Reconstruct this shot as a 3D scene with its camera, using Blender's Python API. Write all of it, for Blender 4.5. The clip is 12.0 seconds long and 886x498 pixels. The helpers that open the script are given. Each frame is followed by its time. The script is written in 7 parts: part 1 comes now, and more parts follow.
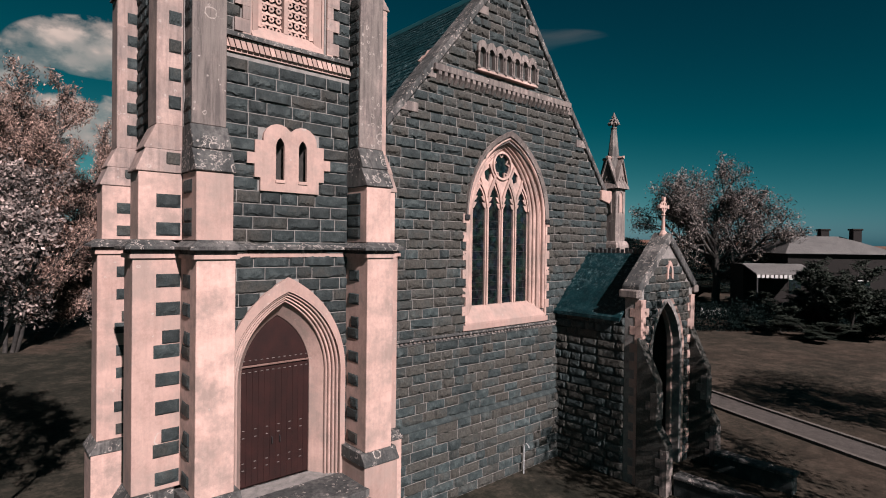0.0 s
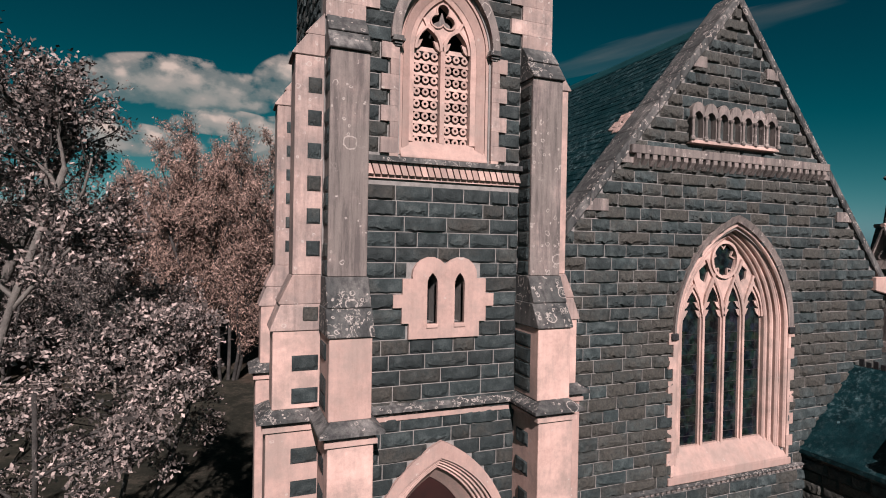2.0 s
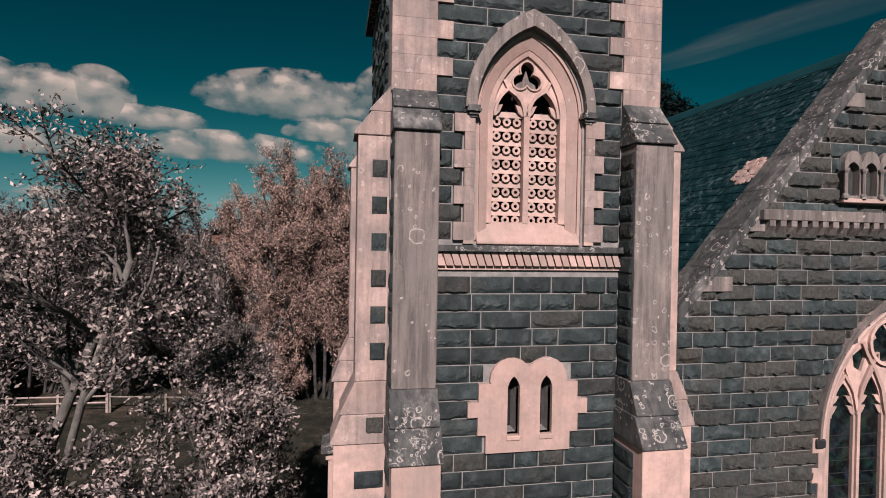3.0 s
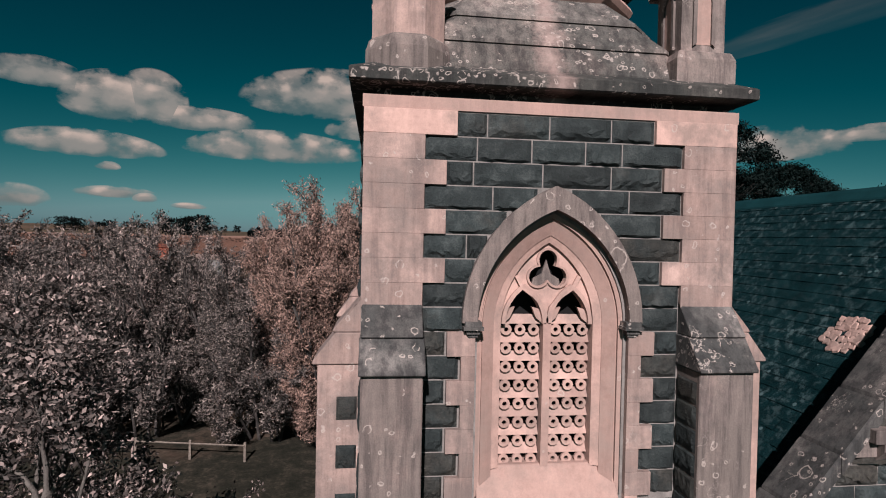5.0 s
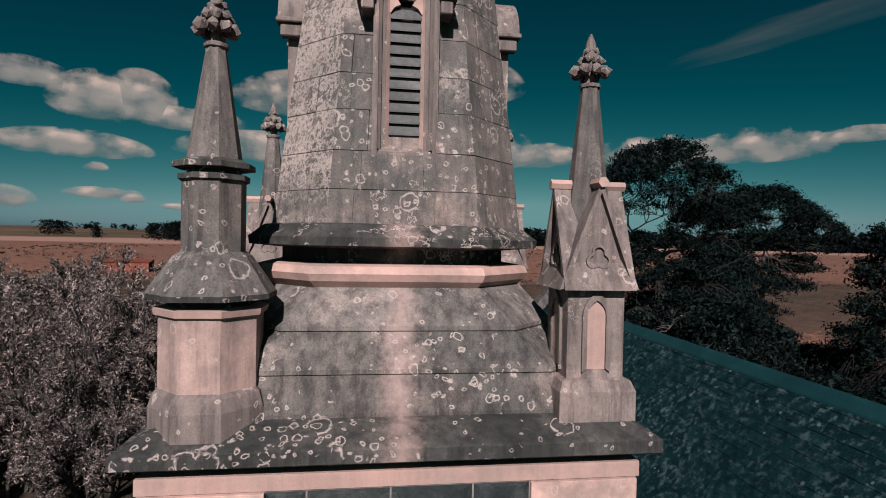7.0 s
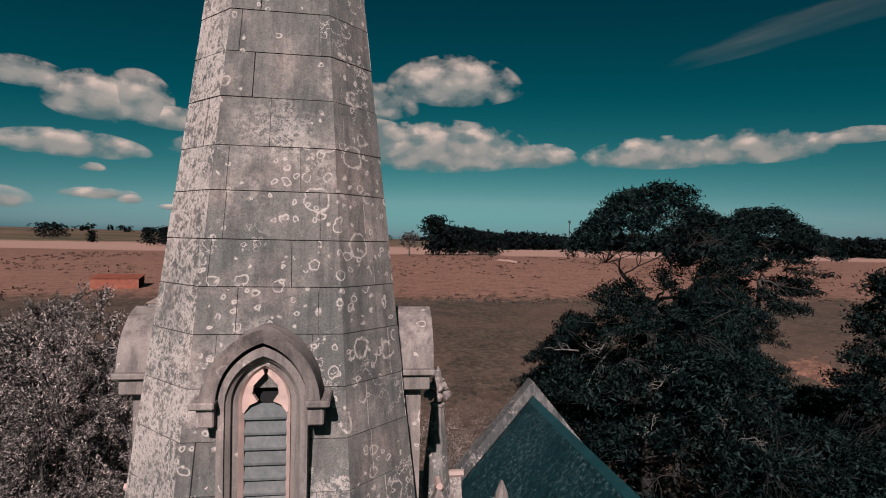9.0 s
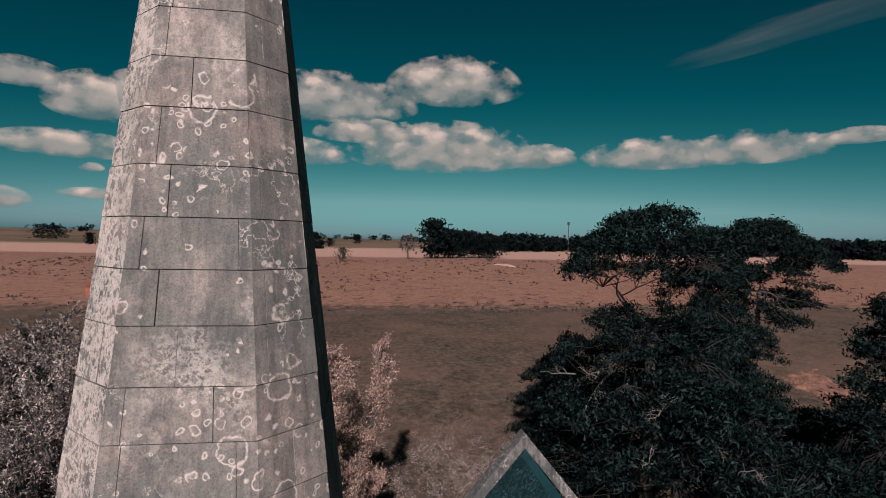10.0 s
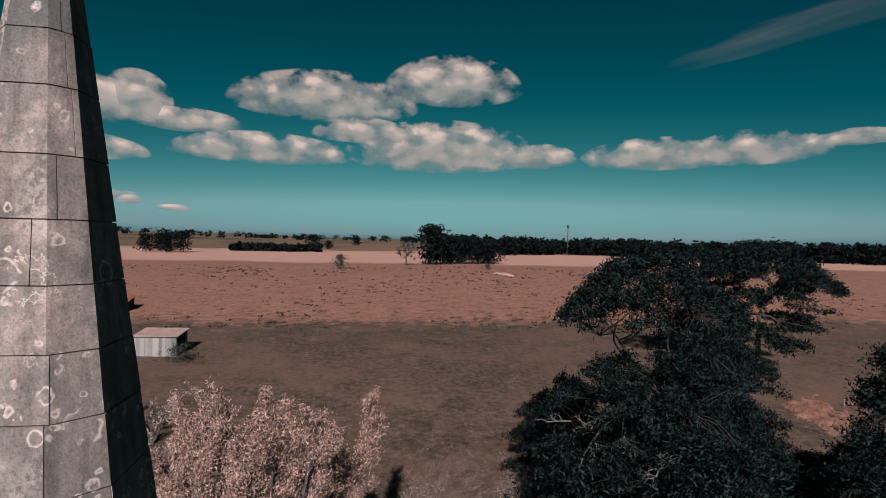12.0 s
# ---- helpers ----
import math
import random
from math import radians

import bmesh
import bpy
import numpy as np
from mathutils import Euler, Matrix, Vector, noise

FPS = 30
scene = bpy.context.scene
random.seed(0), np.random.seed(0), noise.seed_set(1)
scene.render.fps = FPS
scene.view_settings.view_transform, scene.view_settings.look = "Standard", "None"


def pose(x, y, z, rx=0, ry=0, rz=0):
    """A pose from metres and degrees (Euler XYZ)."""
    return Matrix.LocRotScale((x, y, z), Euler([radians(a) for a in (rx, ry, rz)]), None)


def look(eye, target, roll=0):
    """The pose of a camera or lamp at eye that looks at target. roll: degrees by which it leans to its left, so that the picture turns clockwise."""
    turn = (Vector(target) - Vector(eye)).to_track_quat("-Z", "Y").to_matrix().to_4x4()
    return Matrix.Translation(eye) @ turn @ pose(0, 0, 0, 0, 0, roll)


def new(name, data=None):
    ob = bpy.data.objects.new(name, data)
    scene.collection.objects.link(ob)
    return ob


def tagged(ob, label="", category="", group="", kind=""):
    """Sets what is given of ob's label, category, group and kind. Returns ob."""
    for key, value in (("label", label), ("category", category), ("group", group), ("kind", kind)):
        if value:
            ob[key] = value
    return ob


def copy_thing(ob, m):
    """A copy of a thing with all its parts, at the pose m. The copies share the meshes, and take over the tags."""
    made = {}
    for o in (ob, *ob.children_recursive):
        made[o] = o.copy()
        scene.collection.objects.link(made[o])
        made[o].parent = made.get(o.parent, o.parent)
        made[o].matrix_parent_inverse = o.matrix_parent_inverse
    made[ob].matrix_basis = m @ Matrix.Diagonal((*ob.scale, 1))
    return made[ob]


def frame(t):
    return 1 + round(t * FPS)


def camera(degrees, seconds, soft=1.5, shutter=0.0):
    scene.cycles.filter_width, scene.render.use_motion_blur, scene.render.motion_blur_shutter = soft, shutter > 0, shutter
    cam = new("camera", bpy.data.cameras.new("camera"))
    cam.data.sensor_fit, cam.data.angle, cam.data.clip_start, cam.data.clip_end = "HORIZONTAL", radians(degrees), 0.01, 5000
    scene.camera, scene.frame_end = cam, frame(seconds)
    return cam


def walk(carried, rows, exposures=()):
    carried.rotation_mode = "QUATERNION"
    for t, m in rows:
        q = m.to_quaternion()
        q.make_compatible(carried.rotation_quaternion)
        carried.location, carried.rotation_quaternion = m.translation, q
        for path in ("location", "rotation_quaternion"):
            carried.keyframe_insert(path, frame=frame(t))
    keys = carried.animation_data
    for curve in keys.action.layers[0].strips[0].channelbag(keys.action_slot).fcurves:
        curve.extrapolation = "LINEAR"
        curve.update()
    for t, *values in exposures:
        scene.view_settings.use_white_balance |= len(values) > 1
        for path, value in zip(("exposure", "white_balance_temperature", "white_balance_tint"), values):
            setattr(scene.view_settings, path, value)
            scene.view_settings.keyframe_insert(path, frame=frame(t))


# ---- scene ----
cam = camera(78.6, 12.0, soft=1.0)
ROWS = [
    (0, 0.435, -0.13, 6.018, 89.431, -0.72, -41.21),
    (0.5, 0.986, 0.404, 6.765, 89.457, -0.879, -36.276),
    (1, 1.424, 0.98, 7.523, 89.47, -0.953, -31.083),
    (1.5, 1.828, 1.57, 8.252, 89.515, -1.003, -26.014),
    (2, 2.263, 2.171, 9.005, 89.44, -1.035, -21.483),
    (2.5, 2.667, 2.75, 9.818, 89.397, -1.028, -16.238),
    (3, 2.963, 3.4, 10.636, 89.303, -0.993, -11.274),
    (5, 3.973, 5.557, 13.833, 88.975, -1.21, -6.953),
    (5.5, 4.382, 5.964, 14.759, 88.987, -1.201, -7.25),
    (6, 4.741, 6.424, 15.754, 88.991, -1.188, -7.523),
    (6.5, 5.191, 6.716, 16.735, 88.974, -1.15, -7.684),
    (7, 5.797, 6.919, 17.695, 89.01, -1.146, -7.835),
    (7.5, 6.265, 7.217, 18.7, 89.044, -1.14, -7.904),
    (9.5, 7.253, 8.75, 22.786, 89.014, -1.162, -8.078),
    (10, 7.535, 9.166, 23.763, 89.013, -1.159, -8.104),
    (10.5, 7.75, 9.569, 24.739, 89.011, -1.156, -8.11),
    (11, 7.945, 9.922, 25.727, 89.005, -1.187, -8.122),
    (11.5, 8.131, 10.199, 26.669, 88.984, -1.229, -8.147),
    (12, 8.284, 10.517, 27.659, 88.975, -1.263, -8.146),
]
walk(cam, [(t, pose(x, y, z, rx, ry, rz)) for t, x, y, z, rx, ry, rz in ROWS], [(0.0, 1.0), (2.5, 0.9), (4.8, 0.65), (7.7, 0.65), (9.5, 0.95), (11.0, 0.92), (12.0, 1.04)])

# ---- light ----
SUN_EL, SUN_AZ = radians(35), radians(190)  # azimuth counted clockwise from +y
world = bpy.data.worlds.new("world")
scene.world = world
world.use_nodes = True
wn = world.node_tree
wn.nodes.clear()
sky = wn.nodes.new("ShaderNodeTexSky")
sky.sky_type, sky.sun_disc = "NISHITA", False
sky.sun_elevation, sky.sun_rotation = SUN_EL, SUN_AZ
sky.air_density, sky.dust_density, sky.ozone_density = 1.0, 0.6, 2.0
split = wn.nodes.new("ShaderNodeSeparateColor")
join = wn.nodes.new("ShaderNodeCombineColor")
wn.links.new(sky.outputs[0], split.inputs[0])
# the clip's teal grade of the sky: each channel a steeper curve of the sky's own
for k, (source, gain, power, less, most) in enumerate(((0, 0.0026, 3.63, 0.06, 2.0), (1, 0.094, 1.68, 0.0, 9.0), (1, 0.202, 1.33, 0.0, 9.0))):
    last = split.outputs[source]
    for op, value in (("POWER", power), ("MULTIPLY", gain), ("SUBTRACT", less), ("MINIMUM", most), ("MAXIMUM", 0.004)):
        step = wn.nodes.new("ShaderNodeMath")
        step.operation = op
        wn.links.new(last, step.inputs[0])
        step.inputs[1].default_value = value
        last = step.outputs[0]
    if k == 0:
        haze = last
    else:  # the pale band over the horizon
        step = wn.nodes.new("ShaderNodeMath")
        step.operation = "MULTIPLY_ADD"
        wn.links.new(haze, step.inputs[0])
        step.inputs[1].default_value = 0.62
        wn.links.new(last, step.inputs[2])
        last = step.outputs[0]
    wn.links.new(last, join.inputs[k])
bg = wn.nodes.new("ShaderNodeBackground")
bg.inputs[1].default_value = 0.042
wo = wn.nodes.new("ShaderNodeOutputWorld")
wn.links.new(join.outputs[0], bg.inputs[0])
wn.links.new(bg.outputs[0], wo.inputs[0])
sun_way = Vector((math.sin(SUN_AZ) * math.cos(SUN_EL), math.cos(SUN_AZ) * math.cos(SUN_EL), math.sin(SUN_EL)))
sun = new("sun", bpy.data.lights.new("sun", "SUN"))
sun.data.energy, sun.data.angle, sun.data.color = 5.5, radians(0.5), (0.96, 0.84, 0.84)
sun.matrix_world = look(sun_way * 60, (0, 0, 0))

# ---- materials ----
def shader(name, rough=0.85, metal=0.0):
    m = bpy.data.materials.new(name)
    m.use_nodes = True
    nt = m.node_tree
    b = nt.nodes["Principled BSDF"]
    b.inputs["Roughness"].default_value, b.inputs["Metallic"].default_value = rough, metal
    return m, nt, b


def node(nt, kind, **kw):
    n = nt.nodes.new(kind)
    for k, v in kw.items():
        n.inputs[k.replace("_", " ")].default_value = v
    return n


def coords(nt, scale=1.0, world_space=True):
    """Positions in metres, the same for every object."""
    if world_space:
        g = nt.nodes.new("ShaderNodeNewGeometry").outputs["Position"]
    else:
        g = nt.nodes.new("ShaderNodeTexCoord").outputs["Object"]
    return g


def fbm(nt, at, scale, detail=6.0, rough=0.6):
    n = node(nt, "ShaderNodeTexNoise", Scale=scale, Detail=detail, Roughness=rough)
    nt.links.new(at, n.inputs["Vector"])
    return n.outputs["Fac"]


def ramp(nt, fac, stops, mode="LINEAR"):
    r = nt.nodes.new("ShaderNodeValToRGB")
    r.color_ramp.interpolation = mode
    e = r.color_ramp.elements
    while len(e) < len(stops):
        e.new(0.5)
    for k, (p, c) in zip(e, stops):
        k.position, k.color = p, (*c, 1) if len(c) == 3 else c
    nt.links.new(fac, r.inputs[0])
    return r.outputs[0]


def mixed(nt, fac, a, b, blend="MIX"):
    x = nt.nodes.new("ShaderNodeMix")
    x.data_type, x.blend_type = "RGBA", blend
    for sock, v in ((0, fac), (6, a), (7, b)):
        if isinstance(v, (int, float)):
            x.inputs[sock].default_value = v
        elif isinstance(v, tuple):
            x.inputs[sock].default_value = (*v, 1)
        else:
            nt.links.new(v, x.inputs[sock])
    return x.outputs[2]


def maths(nt, op, a, b=0.0, clamp=False):
    n = nt.nodes.new("ShaderNodeMath")
    n.operation, n.use_clamp = op, clamp
    for k, v in ((0, a), (1, b)):
        if isinstance(v, (int, float)):
            n.inputs[k].default_value = v
        else:
            nt.links.new(v, n.inputs[k])
    return n.outputs[0]


def bumped(nt, b, height, strength=0.4, dist=0.02):
    n = node(nt, "ShaderNodeBump", Strength=strength, Distance=dist)
    nt.links.new(height, n.inputs["Height"])
    nt.links.new(n.outputs[0], b.inputs["Normal"])


def rock(name, lo, mid, hi, scale, rough=0.85, bump=0.5, dist=0.02, vary=0.25, spec=0.3):
    """A natural surface: three tones by coarse and fine noise, a shift of tone by piece, and relief."""
    m, nt, b = shader(name, rough)
    b.inputs["Specular IOR Level"].default_value = spec
    p = coords(nt)
    big, fine = fbm(nt, p, scale, 5), fbm(nt, p, scale * 9, 8, 0.7)
    f = maths(nt, "ADD", maths(nt, "MULTIPLY", big, 0.6), maths(nt, "MULTIPLY", fine, 0.4))
    col = ramp(nt, f, [(0.33, lo), (0.5, mid), (0.68, hi)])
    rnd = nt.nodes.new("ShaderNodeObjectInfo").outputs["Random"]
    tone = maths(nt, "ADD", maths(nt, "MULTIPLY", rnd, vary), 1 - vary / 2)
    comb = nt.nodes.new("ShaderNodeCombineColor")
    for k in range(3):
        nt.links.new(tone, comb.inputs[k])
    col = mixed(nt, 1.0, col, comb.outputs[0], "MULTIPLY")
    nt.links.new(col, b.inputs["Base Color"])
    bumped(nt, b, fine, bump, dist)
    return m, nt, b, col, p


def bluestone(name, g, rusty):
    """Basalt blocks; g lightens them all, rusty is the share of brown ones."""
    m, nt, b, col, p = rock(name, (0.0065 * g, 0.0105 * g, 0.0115 * g), (0.0165 * g, 0.024 * g, 0.0248 * g), (0.052 * g, 0.063 * g, 0.063 * g), 4.5, 0.75, 0.7, 0.03, 0.3)
    rnd = maths(nt, "FRACT", maths(nt, "ADD", nt.nodes.new("ShaderNodeObjectInfo").outputs["Random"], nt.nodes.new("ShaderNodeNewGeometry").outputs["Random Per Island"]))
    tone = ramp(nt, maths(nt, "FRACT", maths(nt, "MULTIPLY", rnd, 7.3)), [(0.0, (0.72, 0.72, 0.72)), (1.0, (1.3, 1.3, 1.3))])
    col = mixed(nt, 1.0, col, tone, "MULTIPLY")
    rust = ramp(nt, maths(nt, "ADD", maths(nt, "MULTIPLY", rnd, 0.4), maths(nt, "MULTIPLY", fbm(nt, p, 1.3, 6, 0.7), 0.6)), [(0.6 - rusty * 0.3, (0, 0, 0)), (0.78 - rusty * 0.3, (0.75, 0.75, 0.75))])
    col = mixed(nt, rust, col, ramp(nt, fbm(nt, p, 18.0, 6, 0.75), [(0.35, (0.015, 0.0138, 0.0113)), (0.65, (0.06, 0.0525, 0.0435))]))
    pale = ramp(nt, fbm(nt, p, 40.0, 4, 0.8), [(0.62, (0, 0, 0)), (0.7, (0.6, 0.6, 0.6))])
    nt.links.new(mixed(nt, pale, col, (0.063, 0.063, 0.0595)), b.inputs["Base Color"])
    return m


BLUESTONE = bluestone("bluestone", 0.85, 0.1)
NAVE_STONE = bluestone("nave_bluestone", 1.1, 0.62)
MORTAR = rock("mortar", (0.085, 0.08, 0.076), (0.15, 0.14, 0.133), (0.22, 0.2, 0.19), 6.0, 0.95, 0.3, 0.004, 0.0)[0]


def lichen_stone(name, lo, mid, hi, grey, amount, rings, streak=0.35, crusted=0.0, grit=0.3, relief=0.012):
    """Dressed freestone with grey weathering, run-off streaks and pale lichen: rings, spots and, on the damp side, a crust."""
    m, nt, b, col, p = rock(name, lo, mid, hi, 1.6, 0.88, 0.6, relief, 0.5)
    soot = ramp(nt, fbm(nt, p, 1.1, 8, 0.7), [(0.5 - amount * 0.28, (1, 1, 1)), (0.66 - amount * 0.2, (0, 0, 0))])
    col = mixed(nt, soot, grey, col)
    tall = nt.nodes.new("ShaderNodeVectorMath")
    tall.operation = "MULTIPLY"
    nt.links.new(p, tall.inputs[0])
    tall.inputs[1].default_value = (5.0, 5.0, 0.45)
    runs = ramp(nt, fbm(nt, tall.outputs[0], 1.6, 7, 0.7), [(0.4, (1 - streak, 1 - streak, 1 - streak * 0.95)), (0.52, (1, 1, 1)), (0.66, (1 + streak * 0.5, 1 + streak * 0.5, 1 + streak * 0.5))])
    col = mixed(nt, 1.0, col, runs, "MULTIPLY")
    speck = ramp(nt, fbm(nt, p, 62.0, 4, 0.85), [(0.34, (1 - grit, 1 - grit, 1 - grit)), (0.5, (1, 1, 1)), (0.66, (1 + grit * 0.6, 1 + grit * 0.6, 1 + grit * 0.6))])
    col = mixed(nt, 1.0, col, speck, "MULTIPLY")
    if rings:
        warp = nt.nodes.new("ShaderNodeTexNoise")
        warp.inputs["Scale"].default_value, warp.inputs["Detail"].default_value = 9.0, 3.0
        nt.links.new(p, warp.inputs["Vector"])
        bent = nt.nodes.new("ShaderNodeVectorMath")
        bent.operation = "MULTIPLY_ADD"
        nt.links.new(warp.outputs["Color"], bent.inputs[0])
        bent.inputs[1].default_value = (0.1, 0.1, 0.1)
        nt.links.new(p, bent.inputs[2])
        patch = maths(nt, "MULTIPLY", maths(nt, "SUBTRACT", fbm(nt, p, 0.8, 4), 0.42), 6.0, True)
        total = None
        for scale, size, width, share in ((2.6, 0.29, 0.038, 0.1), (5.6, 0.25, 0.055, 0.15), (10.0, 0.22, 0.1, 0.14)):
            v = node(nt, "ShaderNodeTexVoronoi", Scale=scale)
            nt.links.new(bent.outputs[0], v.inputs["Vector"])
            ring = maths(nt, "SUBTRACT", 1.0, maths(nt, "DIVIDE", maths(nt, "ABSOLUTE", maths(nt, "SUBTRACT", v.outputs["Distance"], size)), width), True)
            sep = nt.nodes.new("ShaderNodeSeparateColor")
            nt.links.new(v.outputs["Color"], sep.inputs[0])
            on = maths(nt, "LESS_THAN", sep.outputs[0], maths(nt, "MULTIPLY", maths(nt, "ADD", maths(nt, "MULTIPLY", patch, 2.8), 0.06), share * rings))
            ring = maths(nt, "MULTIPLY", ring, on)
            total = ring if total is None else maths(nt, "MAXIMUM", total, ring)
        broken = ramp(nt, fbm(nt, p, 16.0, 4, 0.7), [(0.36, (0.2, 0.2, 0.2)), (0.5, (1, 1, 1))])
        # crusts that spread with a pale wandering rim, and small round spots
        rim = maths(nt, "SUBTRACT", 1.0, maths(nt, "DIVIDE", maths(nt, "ABSOLUTE", maths(nt, "SUBTRACT", fbm(nt, p, 3.4, 6, 0.65), 0.56)), 0.011), True)
        where = ramp(nt, fbm(nt, p, 0.55, 3), [(0.53, (0, 0, 0)), (0.62, (1, 1, 1))])
        spot = node(nt, "ShaderNodeTexVoronoi", Scale=9.0)
        nt.links.new(bent.outputs[0], spot.inputs["Vector"])
        ssep = nt.nodes.new("ShaderNodeSeparateColor")
        nt.links.new(spot.outputs["Color"], ssep.inputs[0])
        dots = maths(nt, "MULTIPLY", maths(nt, "LESS_THAN", spot.outputs["Distance"], maths(nt, "MULTIPLY", ssep.outputs[1], 0.2)), maths(nt, "LESS_THAN", ssep.outputs[2], 0.07 * rings))
        marks = maths(nt, "MAXIMUM", maths(nt, "MULTIPLY", total, broken), maths(nt, "MAXIMUM", maths(nt, "MULTIPLY", maths(nt, "MULTIPLY", rim, where), rings), maths(nt, "MULTIPLY", dots, 0.55)))
        if crusted:
            sx = nt.nodes.new("ShaderNodeSeparateXYZ")
            nt.links.new(nt.nodes.new("ShaderNodeNewGeometry").outputs["Normal"], sx.inputs[0])
            damp = maths(nt, "ADD", maths(nt, "MULTIPLY", sx.outputs[0], -crusted * 0.32), fbm(nt, p, 0.9, 5, 0.6))
            damp = maths(nt, "MULTIPLY", maths(nt, "SUBTRACT", damp, 0.56), 6.0, True)
            web = maths(nt, "SUBTRACT", 1.0, maths(nt, "DIVIDE", maths(nt, "ABSOLUTE", maths(nt, "SUBTRACT", fbm(nt, p, 5.0, 8, 0.72), 0.5)), 0.05), True)
            flake = ramp(nt, fbm(nt, p, 22.0, 6, 0.75), [(0.5, (0, 0, 0)), (0.58, (0.9, 0.9, 0.9))])
            marks = maths(nt, "MAXIMUM", marks, maths(nt, "MULTIPLY", maths(nt, "MAXIMUM", web, flake), damp))
        col = mixed(nt, maths(nt, "MULTIPLY", marks, 0.9), col, (0.322, 0.28, 0.2555))
    nt.links.new(col, b.inputs["Base Color"])
    return m


DRESSING = lichen_stone("dressed_stone", (0.25, 0.166, 0.142), (0.335, 0.225, 0.194), (0.388, 0.26, 0.224), (0.225, 0.166, 0.145), 0.22, 0.1, 0.08, grit=0.07, relief=0.005)
STAINED = lichen_stone("stained_stone", (0.19, 0.138, 0.121), (0.266, 0.19, 0.166), (0.338, 0.241, 0.212), (0.165, 0.13, 0.118), 0.35, 0.45, 0.22, grit=0.14, relief=0.006)
TINGED = lichen_stone("tinged_stone", (0.105, 0.091, 0.085), (0.178, 0.146, 0.134), (0.28, 0.208, 0.187), (0.1155, 0.098, 0.0896), 0.6, 0.8, 0.4, grit=0.25)
WEATHERED = lichen_stone("weathered_stone", (0.063, 0.0609, 0.0581), (0.112, 0.105, 0.0994), (0.1855, 0.1645, 0.1526), (0.0364, 0.0378, 0.0371), 0.6, 1.6, 0.45)
# dark lichened cornice stone; its darkness also stands in for shade under drips
CORNICE_SHADE_STONE = lichen_stone("cornice_shade_stone", (0.024, 0.025, 0.023), (0.048, 0.047, 0.043), (0.1, 0.088, 0.08), (0.02, 0.022, 0.021), 0.5, 2.6, 0.4)
SPIRE_STONE = lichen_stone("spire_stone", (0.07, 0.066, 0.061), (0.12, 0.104, 0.095), (0.22, 0.168, 0.149), (0.064, 0.064, 0.06), 0.4, 1.5, 0.3, 1.0, 0.45)
JOINT = rock("joint", (0.021, 0.0203, 0.0196), (0.042, 0.0399, 0.0378), (0.084, 0.077, 0.07), 6.0, 0.95, 0.2, 0.004, 0.0)[0]
def slate_material():
    m, nt, b, col, p = rock("slate", (0.001, 0.0065, 0.008), (0.002, 0.0135, 0.016), (0.007, 0.027, 0.031), 3.2, 0.6, 0.8, 0.02, 0.2, 0.08)
    flake = ramp(nt, fbm(nt, p, 6.5, 8, 0.75), [(0.51, (0, 0, 0)), (0.6, (0.9, 0.9, 0.9))])
    where = ramp(nt, fbm(nt, p, 0.5, 5, 0.6), [(0.38, (0.08, 0.08, 0.08)), (0.64, (0.9, 0.9, 0.9))])
    tick = node(nt, "ShaderNodeTexVoronoi", Scale=3.2)
    nt.links.new(p, tick.inputs["Vector"])
    dot = maths(nt, "LESS_THAN", tick.outputs["Distance"], 0.13)
    tsep = nt.nodes.new("ShaderNodeSeparateColor")
    nt.links.new(tick.outputs["Color"], tsep.inputs[0])
    dot = maths(nt, "MULTIPLY", dot, maths(nt, "LESS_THAN", tsep.outputs[0], 0.35))
    col = mixed(nt, maths(nt, "MAXIMUM", maths(nt, "MULTIPLY", flake, where), dot), col, (0.062, 0.1, 0.106))
    nt.links.new(col, b.inputs["Base Color"])
    return m


SLATE = slate_material()
RIDGE_METAL = rock("ridge_metal", (0.003, 0.022, 0.026), (0.005, 0.033, 0.038), (0.008, 0.044, 0.05), 1.5, 0.5, 0.1, 0.004, 0.1)[0]
LOUVRE = rock("slate_louvre", (0.028, 0.033, 0.034), (0.056, 0.06, 0.06), (0.105, 0.103, 0.1), 3.0, 0.7, 0.4, 0.006, 0.3)[0]
DOOR_WOOD = rock("door_wood", (0.0075, 0.002, 0.0018), (0.013, 0.0033, 0.0028), (0.02, 0.005, 0.0042), 3.0, 0.55, 0.3, 0.004, 0.1)[0]
IRON = rock("iron", (0.0087, 0.0087, 0.0095), (0.0152, 0.0152, 0.0165), (0.0372, 0.0372, 0.0372), 20, 0.5, 0.2, 0.003, 0.0)[0]
PALE_METAL = rock("pale_metal", (0.1736, 0.1779, 0.1823), (0.217, 0.2213, 0.2257), (0.372, 0.372, 0.372), 10, 0.45, 0.2, 0.003, 0.0)[0]
# near-black colour that stands in for unlit space behind openings and indoors
DARK = rock("void_shade", (0.0035, 0.0035, 0.0039), (0.0043, 0.0043, 0.0048), (0.0061, 0.0061, 0.0065), 3.0, 0.95, 0.1, 0.004, 0.0)[0]


def leaded_glass():
    m, nt, b = shader("leaded_glass", 0.12)
    b.inputs["Specular IOR Level"].default_value = 0.6
    p = coords(nt)
    c = node(nt, "ShaderNodeTexVoronoi", Scale=5.0)
    nt.links.new(p, c.inputs["Vector"])
    col = mixed(nt, 0.4, ramp(nt, fbm(nt, p, 5.0, 3), [(0.4, (0.0026, 0.0043, 0.0052)), (0.65, (0.013, 0.0217, 0.0217))]), c.outputs["Color"], "MULTIPLY")
    nt.links.new(col, b.inputs["Base Color"])
    bumped(nt, b, c.outputs["Distance"], 0.25, 0.01)
    return m


GLASS = leaded_glass()

